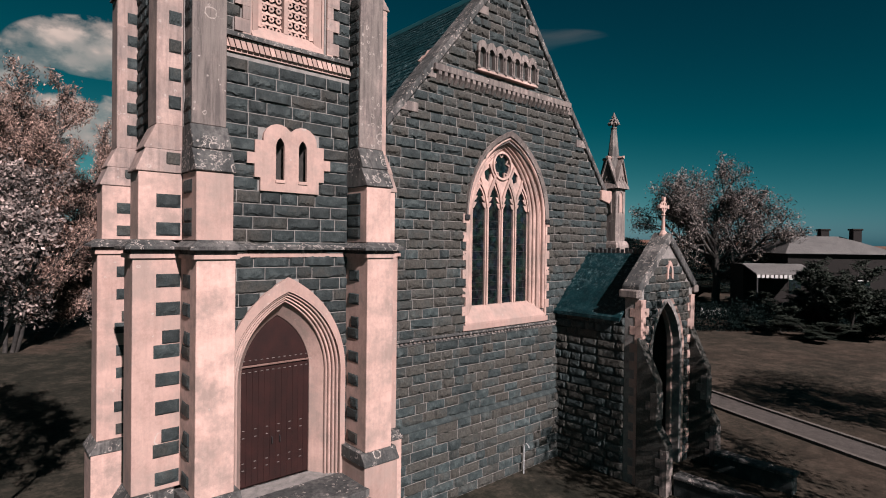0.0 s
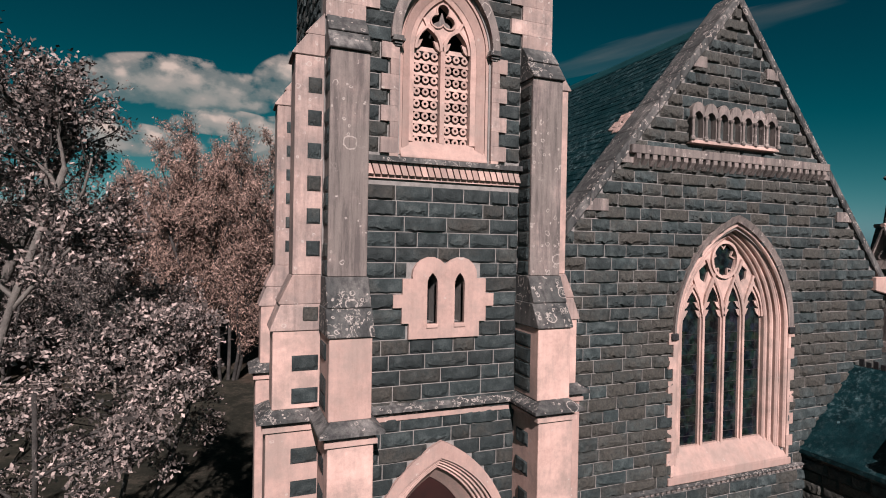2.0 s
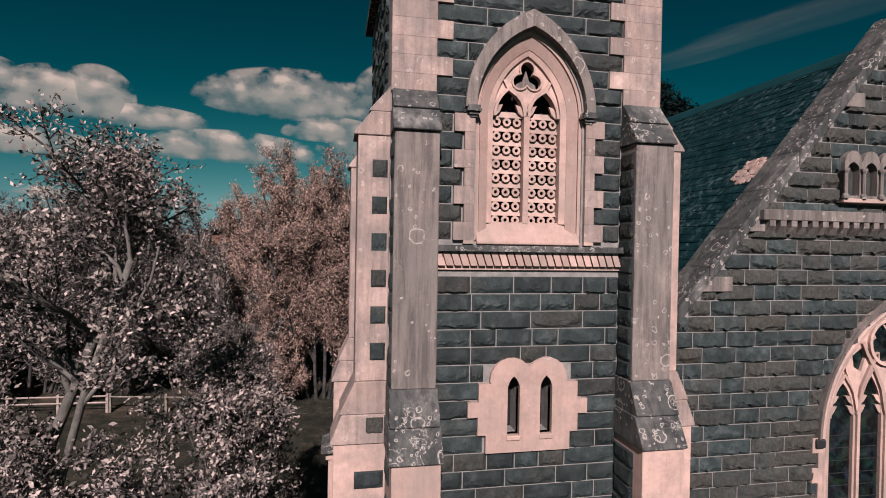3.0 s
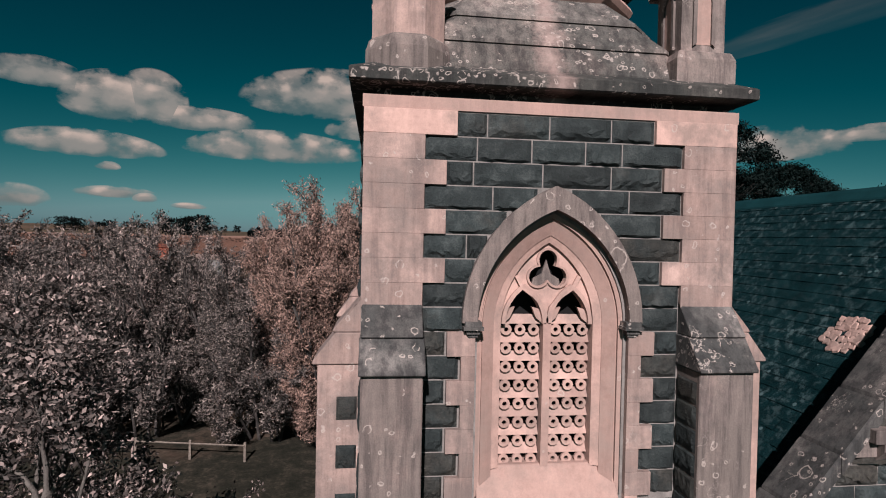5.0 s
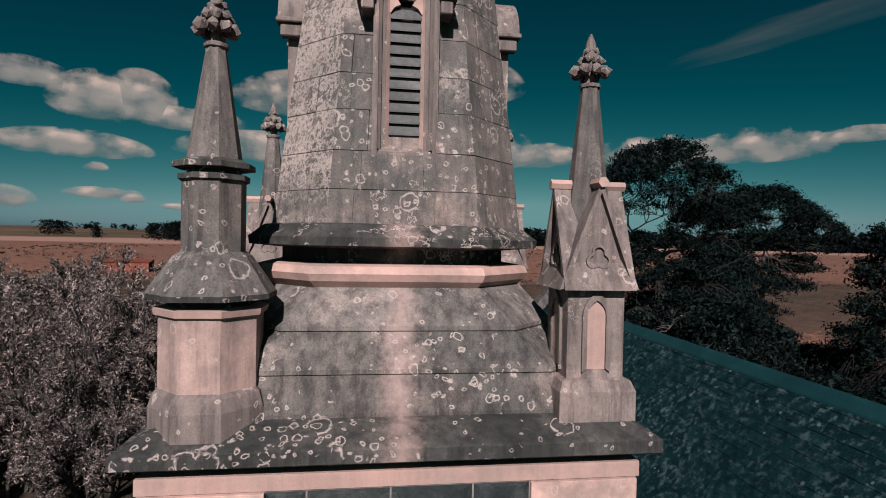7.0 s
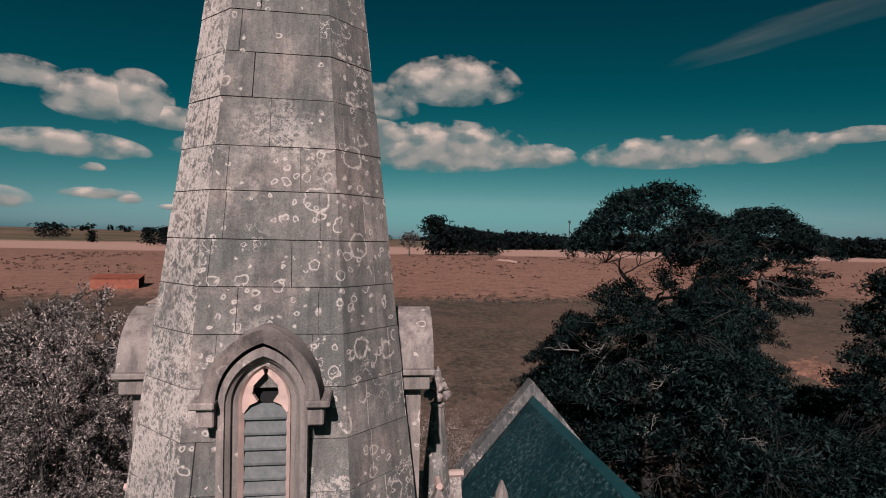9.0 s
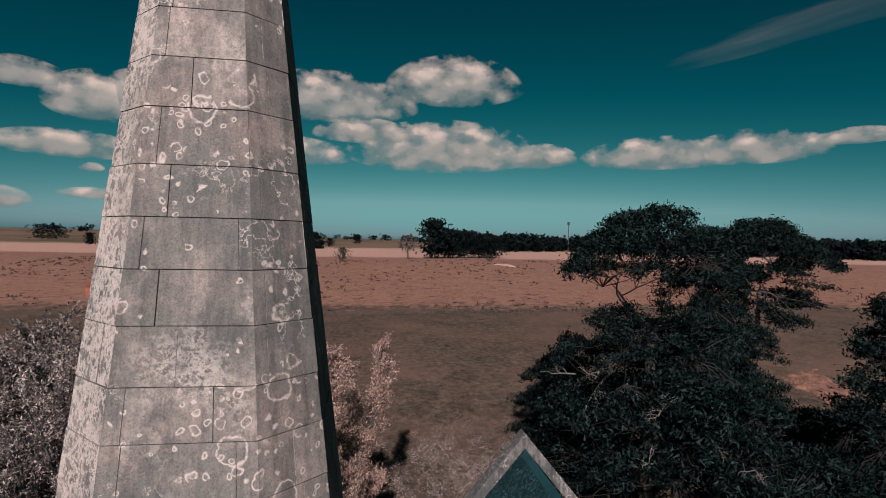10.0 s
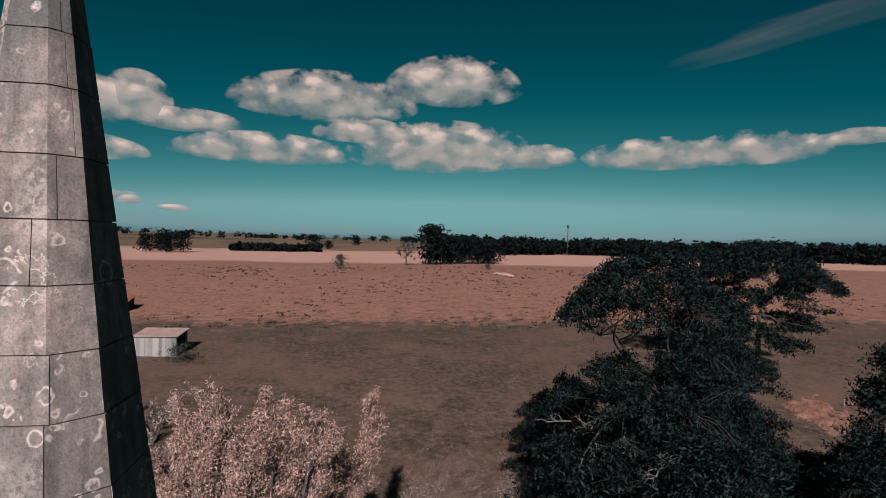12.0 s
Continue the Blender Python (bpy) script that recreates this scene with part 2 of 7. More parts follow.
# ---- building helpers ----
def thing(name, label, category, group="", kind="", at=(0, 0, 0)):
    e = new(name)
    e.location = at
    return tagged(e, label, category, group, kind)


def part(name, bm, mat, parent, label="", smooth=False, kind=""):
    me = bpy.data.meshes.new(name)
    bm.normal_update()
    bm.to_mesh(me)
    bm.free()
    if smooth:
        for f in me.polygons:
            f.use_smooth = True
    me.materials.append(mat)
    ob = new(name, me)
    if parent:
        ob.parent = parent
        if not parent.parent:
            ob.matrix_parent_inverse = Matrix.Translation(-parent.location)
    return tagged(ob, label, kind=kind)


def hull(bm, pts_a, pts_b):
    """A closed solid between two polygons of the same count."""
    a = [bm.verts.new(p) for p in pts_a]
    b = [bm.verts.new(p) for p in pts_b]
    n = len(a)
    bm.faces.new(a)
    bm.faces.new(b[::-1])
    for i in range(n):
        bm.faces.new((a[i], b[i], b[(i + 1) % n], a[(i + 1) % n]))
    return a + b


def box(bm, x0, x1, y0, y1, z0, z1):
    return hull(bm, [(x0, y0, z0), (x0, y0, z1), (x1, y0, z1), (x1, y0, z0)], [(x0, y1, z0), (x0, y1, z1), (x1, y1, z1), (x1, y1, z0)])


def solid(fn, *args):
    bm = bmesh.new()
    fn(bm, *args)
    return bm


def front(pts, y0, y1, bm=None):
    """A polygon in (x, z), given clockwise from the front, from y0 back to y1."""
    bm = bm or bmesh.new()
    hull(bm, [(x, y0, z) for x, z in pts], [(x, y1, z) for x, z in pts])
    return bm


def side(pts, x0, x1, bm=None):
    """A polygon in (y, z) from x0 to x1."""
    bm = bm or bmesh.new()
    hull(bm, [(x0, y, z) for y, z in pts], [(x1, y, z) for y, z in pts])
    return bm


def fixed(bm):
    bmesh.ops.recalc_face_normals(bm, faces=bm.faces)
    return bm


def worn(bm, width=0.015, segments=1):
    bmesh.ops.recalc_face_normals(bm, faces=bm.faces)
    edges = [e for e in bm.edges if len(e.link_faces) == 2 and e.calc_face_angle() > 0.5]
    bmesh.ops.bevel(bm, geom=edges, offset=width, segments=segments, affect="EDGES", profile=0.6)
    return bm


def arch(cx, a, zs, h, n=12):
    """A pointed arch in (x, z) from the left springing over the point to the right one."""
    r = (a * a + h * h) / (2 * a)
    end = math.atan2(h, r - a)
    left = [(cx - a + r - r * math.cos(end * i / n), zs + r * math.sin(end * i / n)) for i in range(n + 1)]
    return left + [(2 * cx - x, z) for x, z in left[-2::-1]]


def arch_loop(cx, a, zs, h, z0, n=12):
    return [(cx - a, z0)] + arch(cx, a, zs, h, n) + [(cx + a, z0)]


def band(bm, inner, outer, y0, y1, y0b=None):
    """A moulding between two open curves of the same count in (x, z). y0b: the inner curve's own front."""
    y0b = y0 if y0b is None else y0b
    rows = []
    for (xi, zi), (xo, zo) in zip(inner, outer):
        rows.append([bm.verts.new(p) for p in ((xi, y0b, zi), (xo, y0, zo), (xo, y1, zo), (xi, y1, zi))])
    for p, q in zip(rows, rows[1:]):
        for k in range(4):
            bm.faces.new((p[k], q[k], q[(k + 1) % 4], p[(k + 1) % 4]))
    bm.faces.new(rows[0])
    bm.faces.new(rows[-1][::-1])
    return bm


def tube(bm, pts, r, sides=6, close=False):
    """A round bar along points; r is one radius or one for each point."""
    pts = [Vector(p) for p in pts]
    rs = r if isinstance(r, (list, tuple)) else [r] * len(pts)
    rings = []
    up = Vector((0.31, 0.92, 0.23))
    for i, p in enumerate(pts):
        d = (pts[min(i + 1, len(pts) - 1)] - pts[max(i - 1, 0)]).normalized()
        u = d.cross(up)
        if u.length < 1e-3:
            u = d.cross(Vector((1, 0, 0)))
        u.normalize()
        v = d.cross(u)
        rings.append([bm.verts.new(p + (u * math.cos(k * math.tau / sides) + v * math.sin(k * math.tau / sides)) * rs[i]) for k in range(sides)])
    for a, b in zip(rings, rings[1:]):
        for k in range(sides):
            bm.faces.new((a[k], a[(k + 1) % sides], b[(k + 1) % sides], b[k]))
    bm.faces.new(rings[0][::-1])
    bm.faces.new(rings[-1])
    return bm


def pierced(outer, holes, y0, y1):
    """A wall in the plane of x and z with openings through it."""
    bm = bmesh.new()
    loops = []
    for pts in [outer] + holes:
        vs = [bm.verts.new((x, y0, z)) for x, z in pts]
        loops.append(vs)
        for i in range(len(vs)):
            bm.edges.new((vs[i - 1], vs[i]))
    made = bmesh.ops.triangle_fill(bm, use_beauty=True, use_dissolve=False, edges=bm.edges[:])
    faces = [f for f in made["geom"] if isinstance(f, bmesh.types.BMFace)]
    back = {}
    for vs in loops:
        for v in vs:
            back[v] = bm.verts.new((v.co.x, y1, v.co.z))
    for f in faces:
        bm.faces.new([back[v] for v in reversed(f.verts)])
    for vs in loops:
        for i in range(len(vs)):
            a, b = vs[i - 1], vs[i]
            bm.faces.new((a, b, back[b], back[a]))
    return fixed(bm)


def turned(bm, rings, n, cx, cy, spin=0.0, squash=1.0):
    """A solid of n sides about a vertical axis; rings of (radius, z). squash widens the four main sides against the others."""
    made = []
    for r, z in rings:
        made.append([bm.verts.new((cx + r * math.cos(spin + (k + 0.5) * math.tau / n), cy + r * math.sin(spin + (k + 0.5) * math.tau / n), z)) for k in range(n)])
    for a, b in zip(made, made[1:]):
        for k in range(n):
            bm.faces.new((a[k], a[(k + 1) % n], b[(k + 1) % n], b[k]))
    bm.faces.new(made[0][::-1])
    bm.faces.new(made[-1])
    return bm


def rock_face(seed, rough, mat):
    """A unit block, 1 x 0.1 x 1, with a pitched face towards -y: flat above, broken away along its foot."""
    rnd = random.Random(seed)
    bm = bmesh.new()
    nx = 9
    grid = []
    brk, walk_z = [], rnd.uniform(0.16, 0.34)
    for i in range(nx + 1):
        walk_z = min(0.42, max(0.1, walk_z + rnd.uniform(-0.12, 0.12)))
        brk.append(walk_z)
    chip = [rnd.random() < 0.45 for i in range(nx + 1)]
    for j in range(6):
        row = []
        for i in range(nx + 1):
            edge = i in (0, nx) or j in (0, 5)
            z = (0.0, brk[i] * 0.5, brk[i], 0.6 + rnd.uniform(-0.12, 0.12), 0.92, 1.0)[j]
            foot_out = rnd.uniform(0.1, 0.4) if chip[i] else rnd.uniform(0.5, 0.85)
            out = (0, foot_out, rnd.uniform(0.7, 1.0), rnd.uniform(0.7, 1.0), rnd.uniform(0.55, 0.8), 0)[j]
            x = i / nx + (0 if edge else rnd.uniform(-0.03, 0.03))
            row.append(bm.verts.new((x, -0.006 if edge else -0.006 - rough * out, z)))
        grid.append(row)
    for j in range(5):
        for i in range(nx):
            a, b, c, d = grid[j][i], grid[j][i + 1], grid[j + 1][i + 1], grid[j + 1][i]
            if rnd.random() < 0.5:
                bm.faces.new((a, b, c))
                bm.faces.new((a, c, d))
            else:
                bm.faces.new((a, b, d))
                bm.faces.new((b, c, d))
    rim = grid[0] + [grid[j][nx] for j in range(1, 6)] + grid[5][-2::-1] + [grid[j][0] for j in range(4, 0, -1)]
    backs = [bm.verts.new((v.co.x, 0.03, v.co.z)) for v in rim]
    for i in range(len(rim)):
        bm.faces.new((rim[i - 1], backs[i - 1], backs[i], rim[i]))
    bm.normal_update()
    me = bpy.data.meshes.new("stone")
    bm.to_mesh(me)
    bm.free()
    me.materials.append(mat)
    return me


ROCKS = [rock_face(k, 0.07, BLUESTONE) for k in range(8)]
RUGGED = [rock_face(20 + k, 0.095, NAVE_STONE) for k in range(10)]


def courses(rnd, u0, u1, z0, z1, height, gaps, lo=0.38, hi=0.95):
    """Random-length stones in level courses. gaps(z) gives spans of u to leave free; limits are clipped at them."""
    out = []
    n = max(1, round((z1 - z0) / height))
    step = (z1 - z0) / n
    for k in range(n):
        z = z0 + k * step
        spans = [(u0, u1)]
        for g0, g1 in gaps(z + step / 2):
            spans = [s for a, b in spans for s in ((a, min(b, g0)), (max(a, g1), b)) if s[1] - s[0] > 0.05]
        for a, b in spans:
            u = a - rnd.uniform(0, 0.3) if b - a > 1.5 else a
            while u < b - 0.02:
                w = rnd.uniform(lo, hi)
                e = u + w
                if b - e < 0.22:
                    e = b
                s = max(u, a)
                if e - s > 0.06:
                    out.append((s, min(e, b), z, z + step))
                u = e
    return out


def lay(stones, rnd, place, parent, inside, rocks):
    """Stones as pieces of their own where inside(u, z) holds, the rest joined. place(u, z) gives the matrix of a wall's frame."""
    rest = bmesh.new()
    gap = 0.009
    for u0, u1, z0, z1 in stones:
        me = rocks[rnd.randrange(len(rocks))]
        m = place @ Matrix.Translation((u0 + gap, 0, z0 + gap)) @ Matrix.Diagonal((u1 - u0 - 2 * gap, rnd.uniform(0.6, 1.0), z1 - z0 - 2 * gap, 1))
        if inside((u0 + u1) / 2, (z0 + z1) / 2):
            ob = new("stone", me)
            ob.parent = parent
            ob.matrix_basis = m
        else:
            n = len(rest.verts)
            rest.from_mesh(me)
            rest.verts.ensure_lookup_table()
            for v in rest.verts[n:]:
                v.co = m @ v.co
    if rest.verts:
        part("stonework", rest, rocks[0].materials[0], parent, kind="stuff")
    else:
        rest.free()

# ---- church tower ----
GROUND = -1.9
CX, CY, HALF = 6.15, 14.35, 2.35
FRONT = CY - HALF
SILL = 0.12
tower = thing("church_tower", "dark bluestone church tower with pale dressed stone corners and buttresses", "church tower", at=(CX, CY, GROUND))

# openings of the front wall
BELL = dict(cx=CX - 0.02, a=0.93, zs=12.78, h=1.4)
door_hole = arch_loop(CX, 1.42, 2.75, 2.08, SILL)
bell_hole = arch_loop(BELL["cx"], 0.93, 12.78, 1.4, 10.66)
slit_holes = [arch_loop(x, 0.105, 8.22, 0.22, 7.46, 5) for x in (5.9, 6.47)]
X0, X1 = CX - HALF, CX + HALF
COURSE = (15.36 - GROUND) / 59  # height of one course
wall = part("front_wall", pierced([(X0, GROUND - 0.3), (X0, 15.5), (X1, 15.5), (X1, GROUND - 0.3)], [door_hole, bell_hole] + slit_holes, FRONT, FRONT + 0.55), MORTAR, tower, "squared dark bluestone blocks with pale mortar joints")
bm = bmesh.new()
box(bm, X0, X0 + 0.55, FRONT + 0.552, CY + HALF - 0.552, GROUND - 0.3, 15.5)
side_l = part("side_wall", bm, MORTAR, tower)
side_r = part("side_wall", solid(box, X1 - 0.55, X1, FRONT + 0.552, CY + HALF - 0.552, GROUND - 0.3, 15.5), MORTAR, tower)
part("back_wall", solid(box, X0, X1, CY + HALF - 0.55, CY + HALF, GROUND - 0.3, 15.5), MORTAR, tower)
part("belfry_floor", solid(box, X0 + 0.56, X1 - 0.56, FRONT + 0.56, CY + HALF - 0.56, 9.8, 10.0), DARK, tower)
part("belfry_ceiling", solid(box, X0 + 0.56, X1 - 0.56, FRONT + 0.56, CY + HALF - 0.56, 15.2, 15.4), DARK, tower)

rnd = random.Random(5)


def in_arch(z, cx, a, zs, h, z0):
    if z < z0 or z > zs + h:
        return []
    if z <= zs:
        return [(cx - a, cx + a)]
    r = (a * a + h * h) / (2 * a)
    w = math.sqrt(max(0.0, r * r - (z - zs) ** 2)) - (r - a)
    return [(cx - w, cx + w)] if w > 0 else []


bx = BELL["cx"]
JAMB, CORNER = (0.17, 0.34), (0.72, 0.98)


def tower_gaps(z):
    g = in_arch(z, CX, 1.535, 2.75, 2.37, -5) + in_arch(z, bx, 1.1, 12.8, 1.64, 12.62)
    if 10.6 < z < 12.73:
        w = 0.98 + JAMB[int((z - GROUND) / COURSE) % 2]
        g += [(bx - w, bx + w)]
    if z > 13.05:
        w = CORNER[(int((z - GROUND) / COURSE) + 1) % 2] if z < 15.06 else 1.1
        g += [(X0, X0 + w), (X1 - w, X1)]
    if 7.16 < z < 8.7:
        g += [(5.2, 7.13)] if 7.77 < z < 8.05 else [(5.4, 6.93)] if z < 8.5 else [(5.66, 6.67)]
    if 10.2 < z < 10.6:
        g += [(0, 20)]
    return g


lay(courses(rnd, X0 + 0.72, X1 - 0.72, GROUND, 15.36, COURSE, tower_gaps), rnd, Matrix.Translation((0, FRONT, 0)), wall, lambda u, z: True, ROCKS)
# the tower's flank that shows over the nave roof, and the far flanks
for parent, m in ((side_r, Matrix.Translation((X1, 0, 0)) @ pose(0, 0, 0, 0, 0, 90)), (side_l, Matrix.Translation((X0, 0, 0)) @ pose(0, 0, 0, 0, 0, -90) @ Matrix.Translation((-2 * CY, 0, 0)))):
    lay(courses(rnd, FRONT + 0.5, CY + HALF - 0.5, GROUND, 15.36, COURSE, lambda z: []), rnd, m, parent, lambda u, z: False, ROCKS)


def quoin(parent, x0, x1, y0, y1, z0, z1, mat=None):
    part("quoin", worn(solid(box, x0, x1, y0, y1, z0 + 0.0005, z1 - 0.0005), 0.003), mat or DRESSING, parent)


# corner quoins of the belfry stage, toothed on the inside
for k in range(51, 58):
    z = GROUND + k * COURSE
    t, w = z + COURSE, CORNER[(k + 1) % 2]
    quoin(wall, X0 - 0.004, X0 + w, FRONT - 0.058, FRONT + 0.3, z, t, STAINED)
    quoin(wall, X1 - w, X1 - 0.02, FRONT - 0.058, FRONT + 0.3, z, t, STAINED)
quoin(wall, X0 - 0.005, X0 + 1.1, FRONT - 0.06, FRONT + 0.3, GROUND + 58 * COURSE, 15.362)
quoin(wall, X1 - 1.1, X1 - 0.019, FRONT - 0.06, FRONT + 0.3, GROUND + 58 * COURSE, 15.362)


# frieze, cornice and the stone skirt of the spire
def ring_course(name, rings, mat, label=""):
    bm = bmesh.new()
    s = math.sqrt(2)
    turned(bm, [(r * s, z) for r, z in rings], 4, CX, CY)
    return part(name, fixed(bm), mat, tower, label)


ring_course("frieze", [(HALF + 0.01, 15.365), (HALF + 0.022, 15.37), (HALF + 0.022, 15.5), (HALF + 0.02, 15.52)], DRESSING, "pale plain stone frieze")
cornice = ring_course("cornice", [(HALF - 0.14, 15.51), (HALF - 0.14, 15.63), (HALF + 0.16, 15.645), (HALF + 0.18, 15.66), (HALF + 0.18, 15.78), (HALF + 0.16, 15.8), (HALF - 0.1, 15.93), (HALF - 0.2, 15.95)], CORNICE_SHADE_STONE, "lichen-covered projecting stone cornice")


def buttress(kind, a0, a1, plane, sign, low=1.0, upper_mat=None):
    """An angle buttress in three stages. kind 'y': stands out along y from plane, spanning x a0..a1; kind 'x': along x."""
    def stage(name, pts, mat, parent, b0, b1, label=""):
        q = [(plane + sign * p, z) for p, z in pts]
        bm = side(q, b0, b1) if kind == "y" else front(q, b0, b1)
        return part(name, worn(bm, 0.012), mat, parent, label)
    d = 0.13
    slope_mat = WEATHERED if kind == "y" else STAINED
    root = stage("buttress", [(-0.3, 0.86), (low, 0.86), (low, 5.84), (-0.3, 5.84)], DRESSING, tower, a0, a1, "pale stone angle buttress with sloping weatherings")
    stage("plinth", [(-0.3, GROUND - 0.3), (low + d, GROUND - 0.3), (low + d, 0.56), (-0.3, 0.56)], DRESSING, root, a0 - d * 0.8, a1 + d * 0.8)
    stage("plinth_cap", [(-0.3, 0.562), (low + d + 0.04, 0.562), (low + d + 0.04, 0.61), (low, 0.858), (-0.3, 0.858)], WEATHERED, root, a0 - d * 0.8 - 0.03, a1 + d * 0.8 + 0.03)
    stage("middle_stage", [(-0.3, 6.02), (low - 0.1, 6.02), (low - 0.1, 7.41), (-0.3, 7.41)], DRESSING, root, a0 + 0.02, a1 - 0.02)
    stage("weathering", [(0, 7.412), (low - 0.05, 7.412), (low - 0.05, 7.45), (0.7, 7.88), (0, 7.88)], slope_mat, root, a0 - 0.012, a1 + 0.012)
    stage("weathering", [(0, 7.882), (0.73, 7.882), (0.73, 7.91), (0.5, 8.4), (0, 8.4)], slope_mat, root, a0 + 0.006, a1 - 0.006)
    stage("upper_stage", [(-0.3, 8.402), (0.5, 8.402), (0.5, 12.32), (-0.3, 12.32)], upper_mat or DRESSING, root, a0 + 0.04, a1 - 0.04)
    stage("weathering", [(-0.01, 12.322), (0.56, 12.322), (0.56, 12.36), (0.3, 12.7), (-0.01, 12.7)], slope_mat, root, a0 + 0.015, a1 - 0.015)
    stage("weathering", [(-0.01, 12.702), (0.33, 12.702), (0.33, 12.73), (0.0, 13.12), (-0.01, 13.12)], slope_mat, root, a0 + 0.03, a1 - 0.03)
    return root


W = 0.75
b_fl = buttress("y", X0 - 0.02, X0 + W, FRONT, -1, 1.0, TINGED)
b_fr = buttress("y", X1 - W, X1 + 0.02, FRONT, -1, 1.0, TINGED)
b_sl = buttress("x", FRONT + 0.03, FRONT + 0.03 + W, X0, -1, 0.92, STAINED)
b_sr = buttress("x", FRONT + 0.03, FRONT + 0.03 + W, X1, 1, 0.92)
b_rl = buttress("x", CY + HALF - W, CY + HALF, X0, -1, 0.92, STAINED)


def infill(parent, place, u0, widths, z0, z1, rnd):
    """Dark blocks between the pale quoins of a buttress's flank, toothed against its outer edge."""
    z, k = z0, 0
    while z + 0.29 < z1:
        w = widths[k % len(widths)]
        if w > 0:
            ob = new("stone", ROCKS[rnd.randrange(8)])
            ob.parent = parent
            ob.matrix_basis = place @ Matrix.Translation((u0 - w, -0.003, z + 0.008)) @ Matrix.Diagonal((w, 0.45, 0.276, 1))
        z, k = z + 0.292, k + 1


PATTERN = (0.46, 0.0, 0.5, 0.34, 0.0, 0.46, 0.0)
for b, y, x in ((b_sl, FRONT + 0.03, X0 - 0.03), (b_rl, CY + HALF - W, X0 - 0.03)):
    infill(b, Matrix.Translation((0, y, 0)), x, PATTERN, 0.95, 5.75, rnd)
    infill(b, Matrix.Translation((0, y + 0.02, 0)), x, (0.46, 0.0), 6.1, 7.4, rnd)
    infill(b, Matrix.Translation((0, y + 0.004, 0)), x, (0.3, 0.0), 7.56, 8.4, rnd)
    infill(b, Matrix.Translation((0, y + 0.04, 0)), x, (0.24, 0.0), 8.73, 12.3, rnd)
for b, x in ((b_fl, X0 - 0.02), (b_fr, X1 - W)):
    turn = Matrix.Translation((x, 0, 0)) @ pose(0, 0, 0, 0, 0, -90)
    infill(b, turn, -FRONT + 0.62, PATTERN, 0.95, 5.75, rnd)
    infill(b, Matrix.Translation((0.022, 0, 0)) @ turn, -FRONT + 0.62, (0.55, 0.5, 0.0) if b is b_fl else (0.61, 0.6), 6.1, 7.4, rnd)
    infill(b, Matrix.Translation((0.045, 0, 0)) @ turn, -FRONT + 0.44, (0.4, 0.42, 0.0, 0.4) if b is b_fl else (0.41, 0.43), 8.4, 12.3, rnd)


# string course round walls and buttresses: short runs of one profile
def string_run(x0, x1, y0, y1, parent):
    fillet = bmesh.new()
    box(fillet, x0 - 0.055, x1 + 0.055, y0 - 0.055, y1 + 0.055, 5.65, 5.735)
    bm = bmesh.new()
    box(bm, x0 - 0.02, x1 + 0.02, y0 - 0.02, y1 + 0.02, 5.7, 5.83)
    box(bm, x0 - 0.16, x1 + 0.16, y0 - 0.16, y1 + 0.16, 5.83, 5.882)
    g = 0.16
    lo = [(x0 - g, y0 - g, 5.884), (x1 + g, y0 - g, 5.884), (x1 + g, y1 + g, 5.884), (x0 - g, y1 + g, 5.884)]
    hi = [(x0 + 0.06, y0 + 0.06, 6.03), (x1 - 0.06, y0 + 0.06, 6.03), (x1 - 0.06, y1 - 0.06, 6.03), (x0 + 0.06, y1 - 0.06, 6.03)]
    hull(bm, lo, hi)
    run = part("string_course", fixed(bm), WEATHERED, parent)
    return part("fillet", fixed(fillet), DRESSING, run if not parent.parent else parent)


string_run(X0 + W + 0.16, X1 - W - 0.16, FRONT, FRONT + 0.3, tower)
string_run(X0 - 0.02, X0 + W, FRONT - 1.0, FRONT + 0.2, b_fl)
string_run(X1 - W, X1 + 0.02, FRONT - 1.0, FRONT + 0.2, b_fr)
string_run(X0 - 0.92, X0 - 0.17, FRONT + 0.03, FRONT + 0.03 + W, b_sl)
string_run(X1 + 0.17, X1 + 0.92, FRONT + 0.03, FRONT + 0.03 + W, b_sr)
string_run(X0 - 0.92, X0 + 0.2, CY + HALF - W, CY + HALF, b_rl)

TRANSOM = rock("transom_wood", (0.07, 0.042, 0.035), (0.112, 0.0665, 0.056), (0.154, 0.098, 0.084), 6, 0.6, 0.2, 0.003, 0.1)[0]
STUD = rock("door_stud", (0.07, 0.0595, 0.056), (0.112, 0.098, 0.091), (0.154, 0.14, 0.133), 12, 0.5, 0.2, 0.003, 0.3)[0]
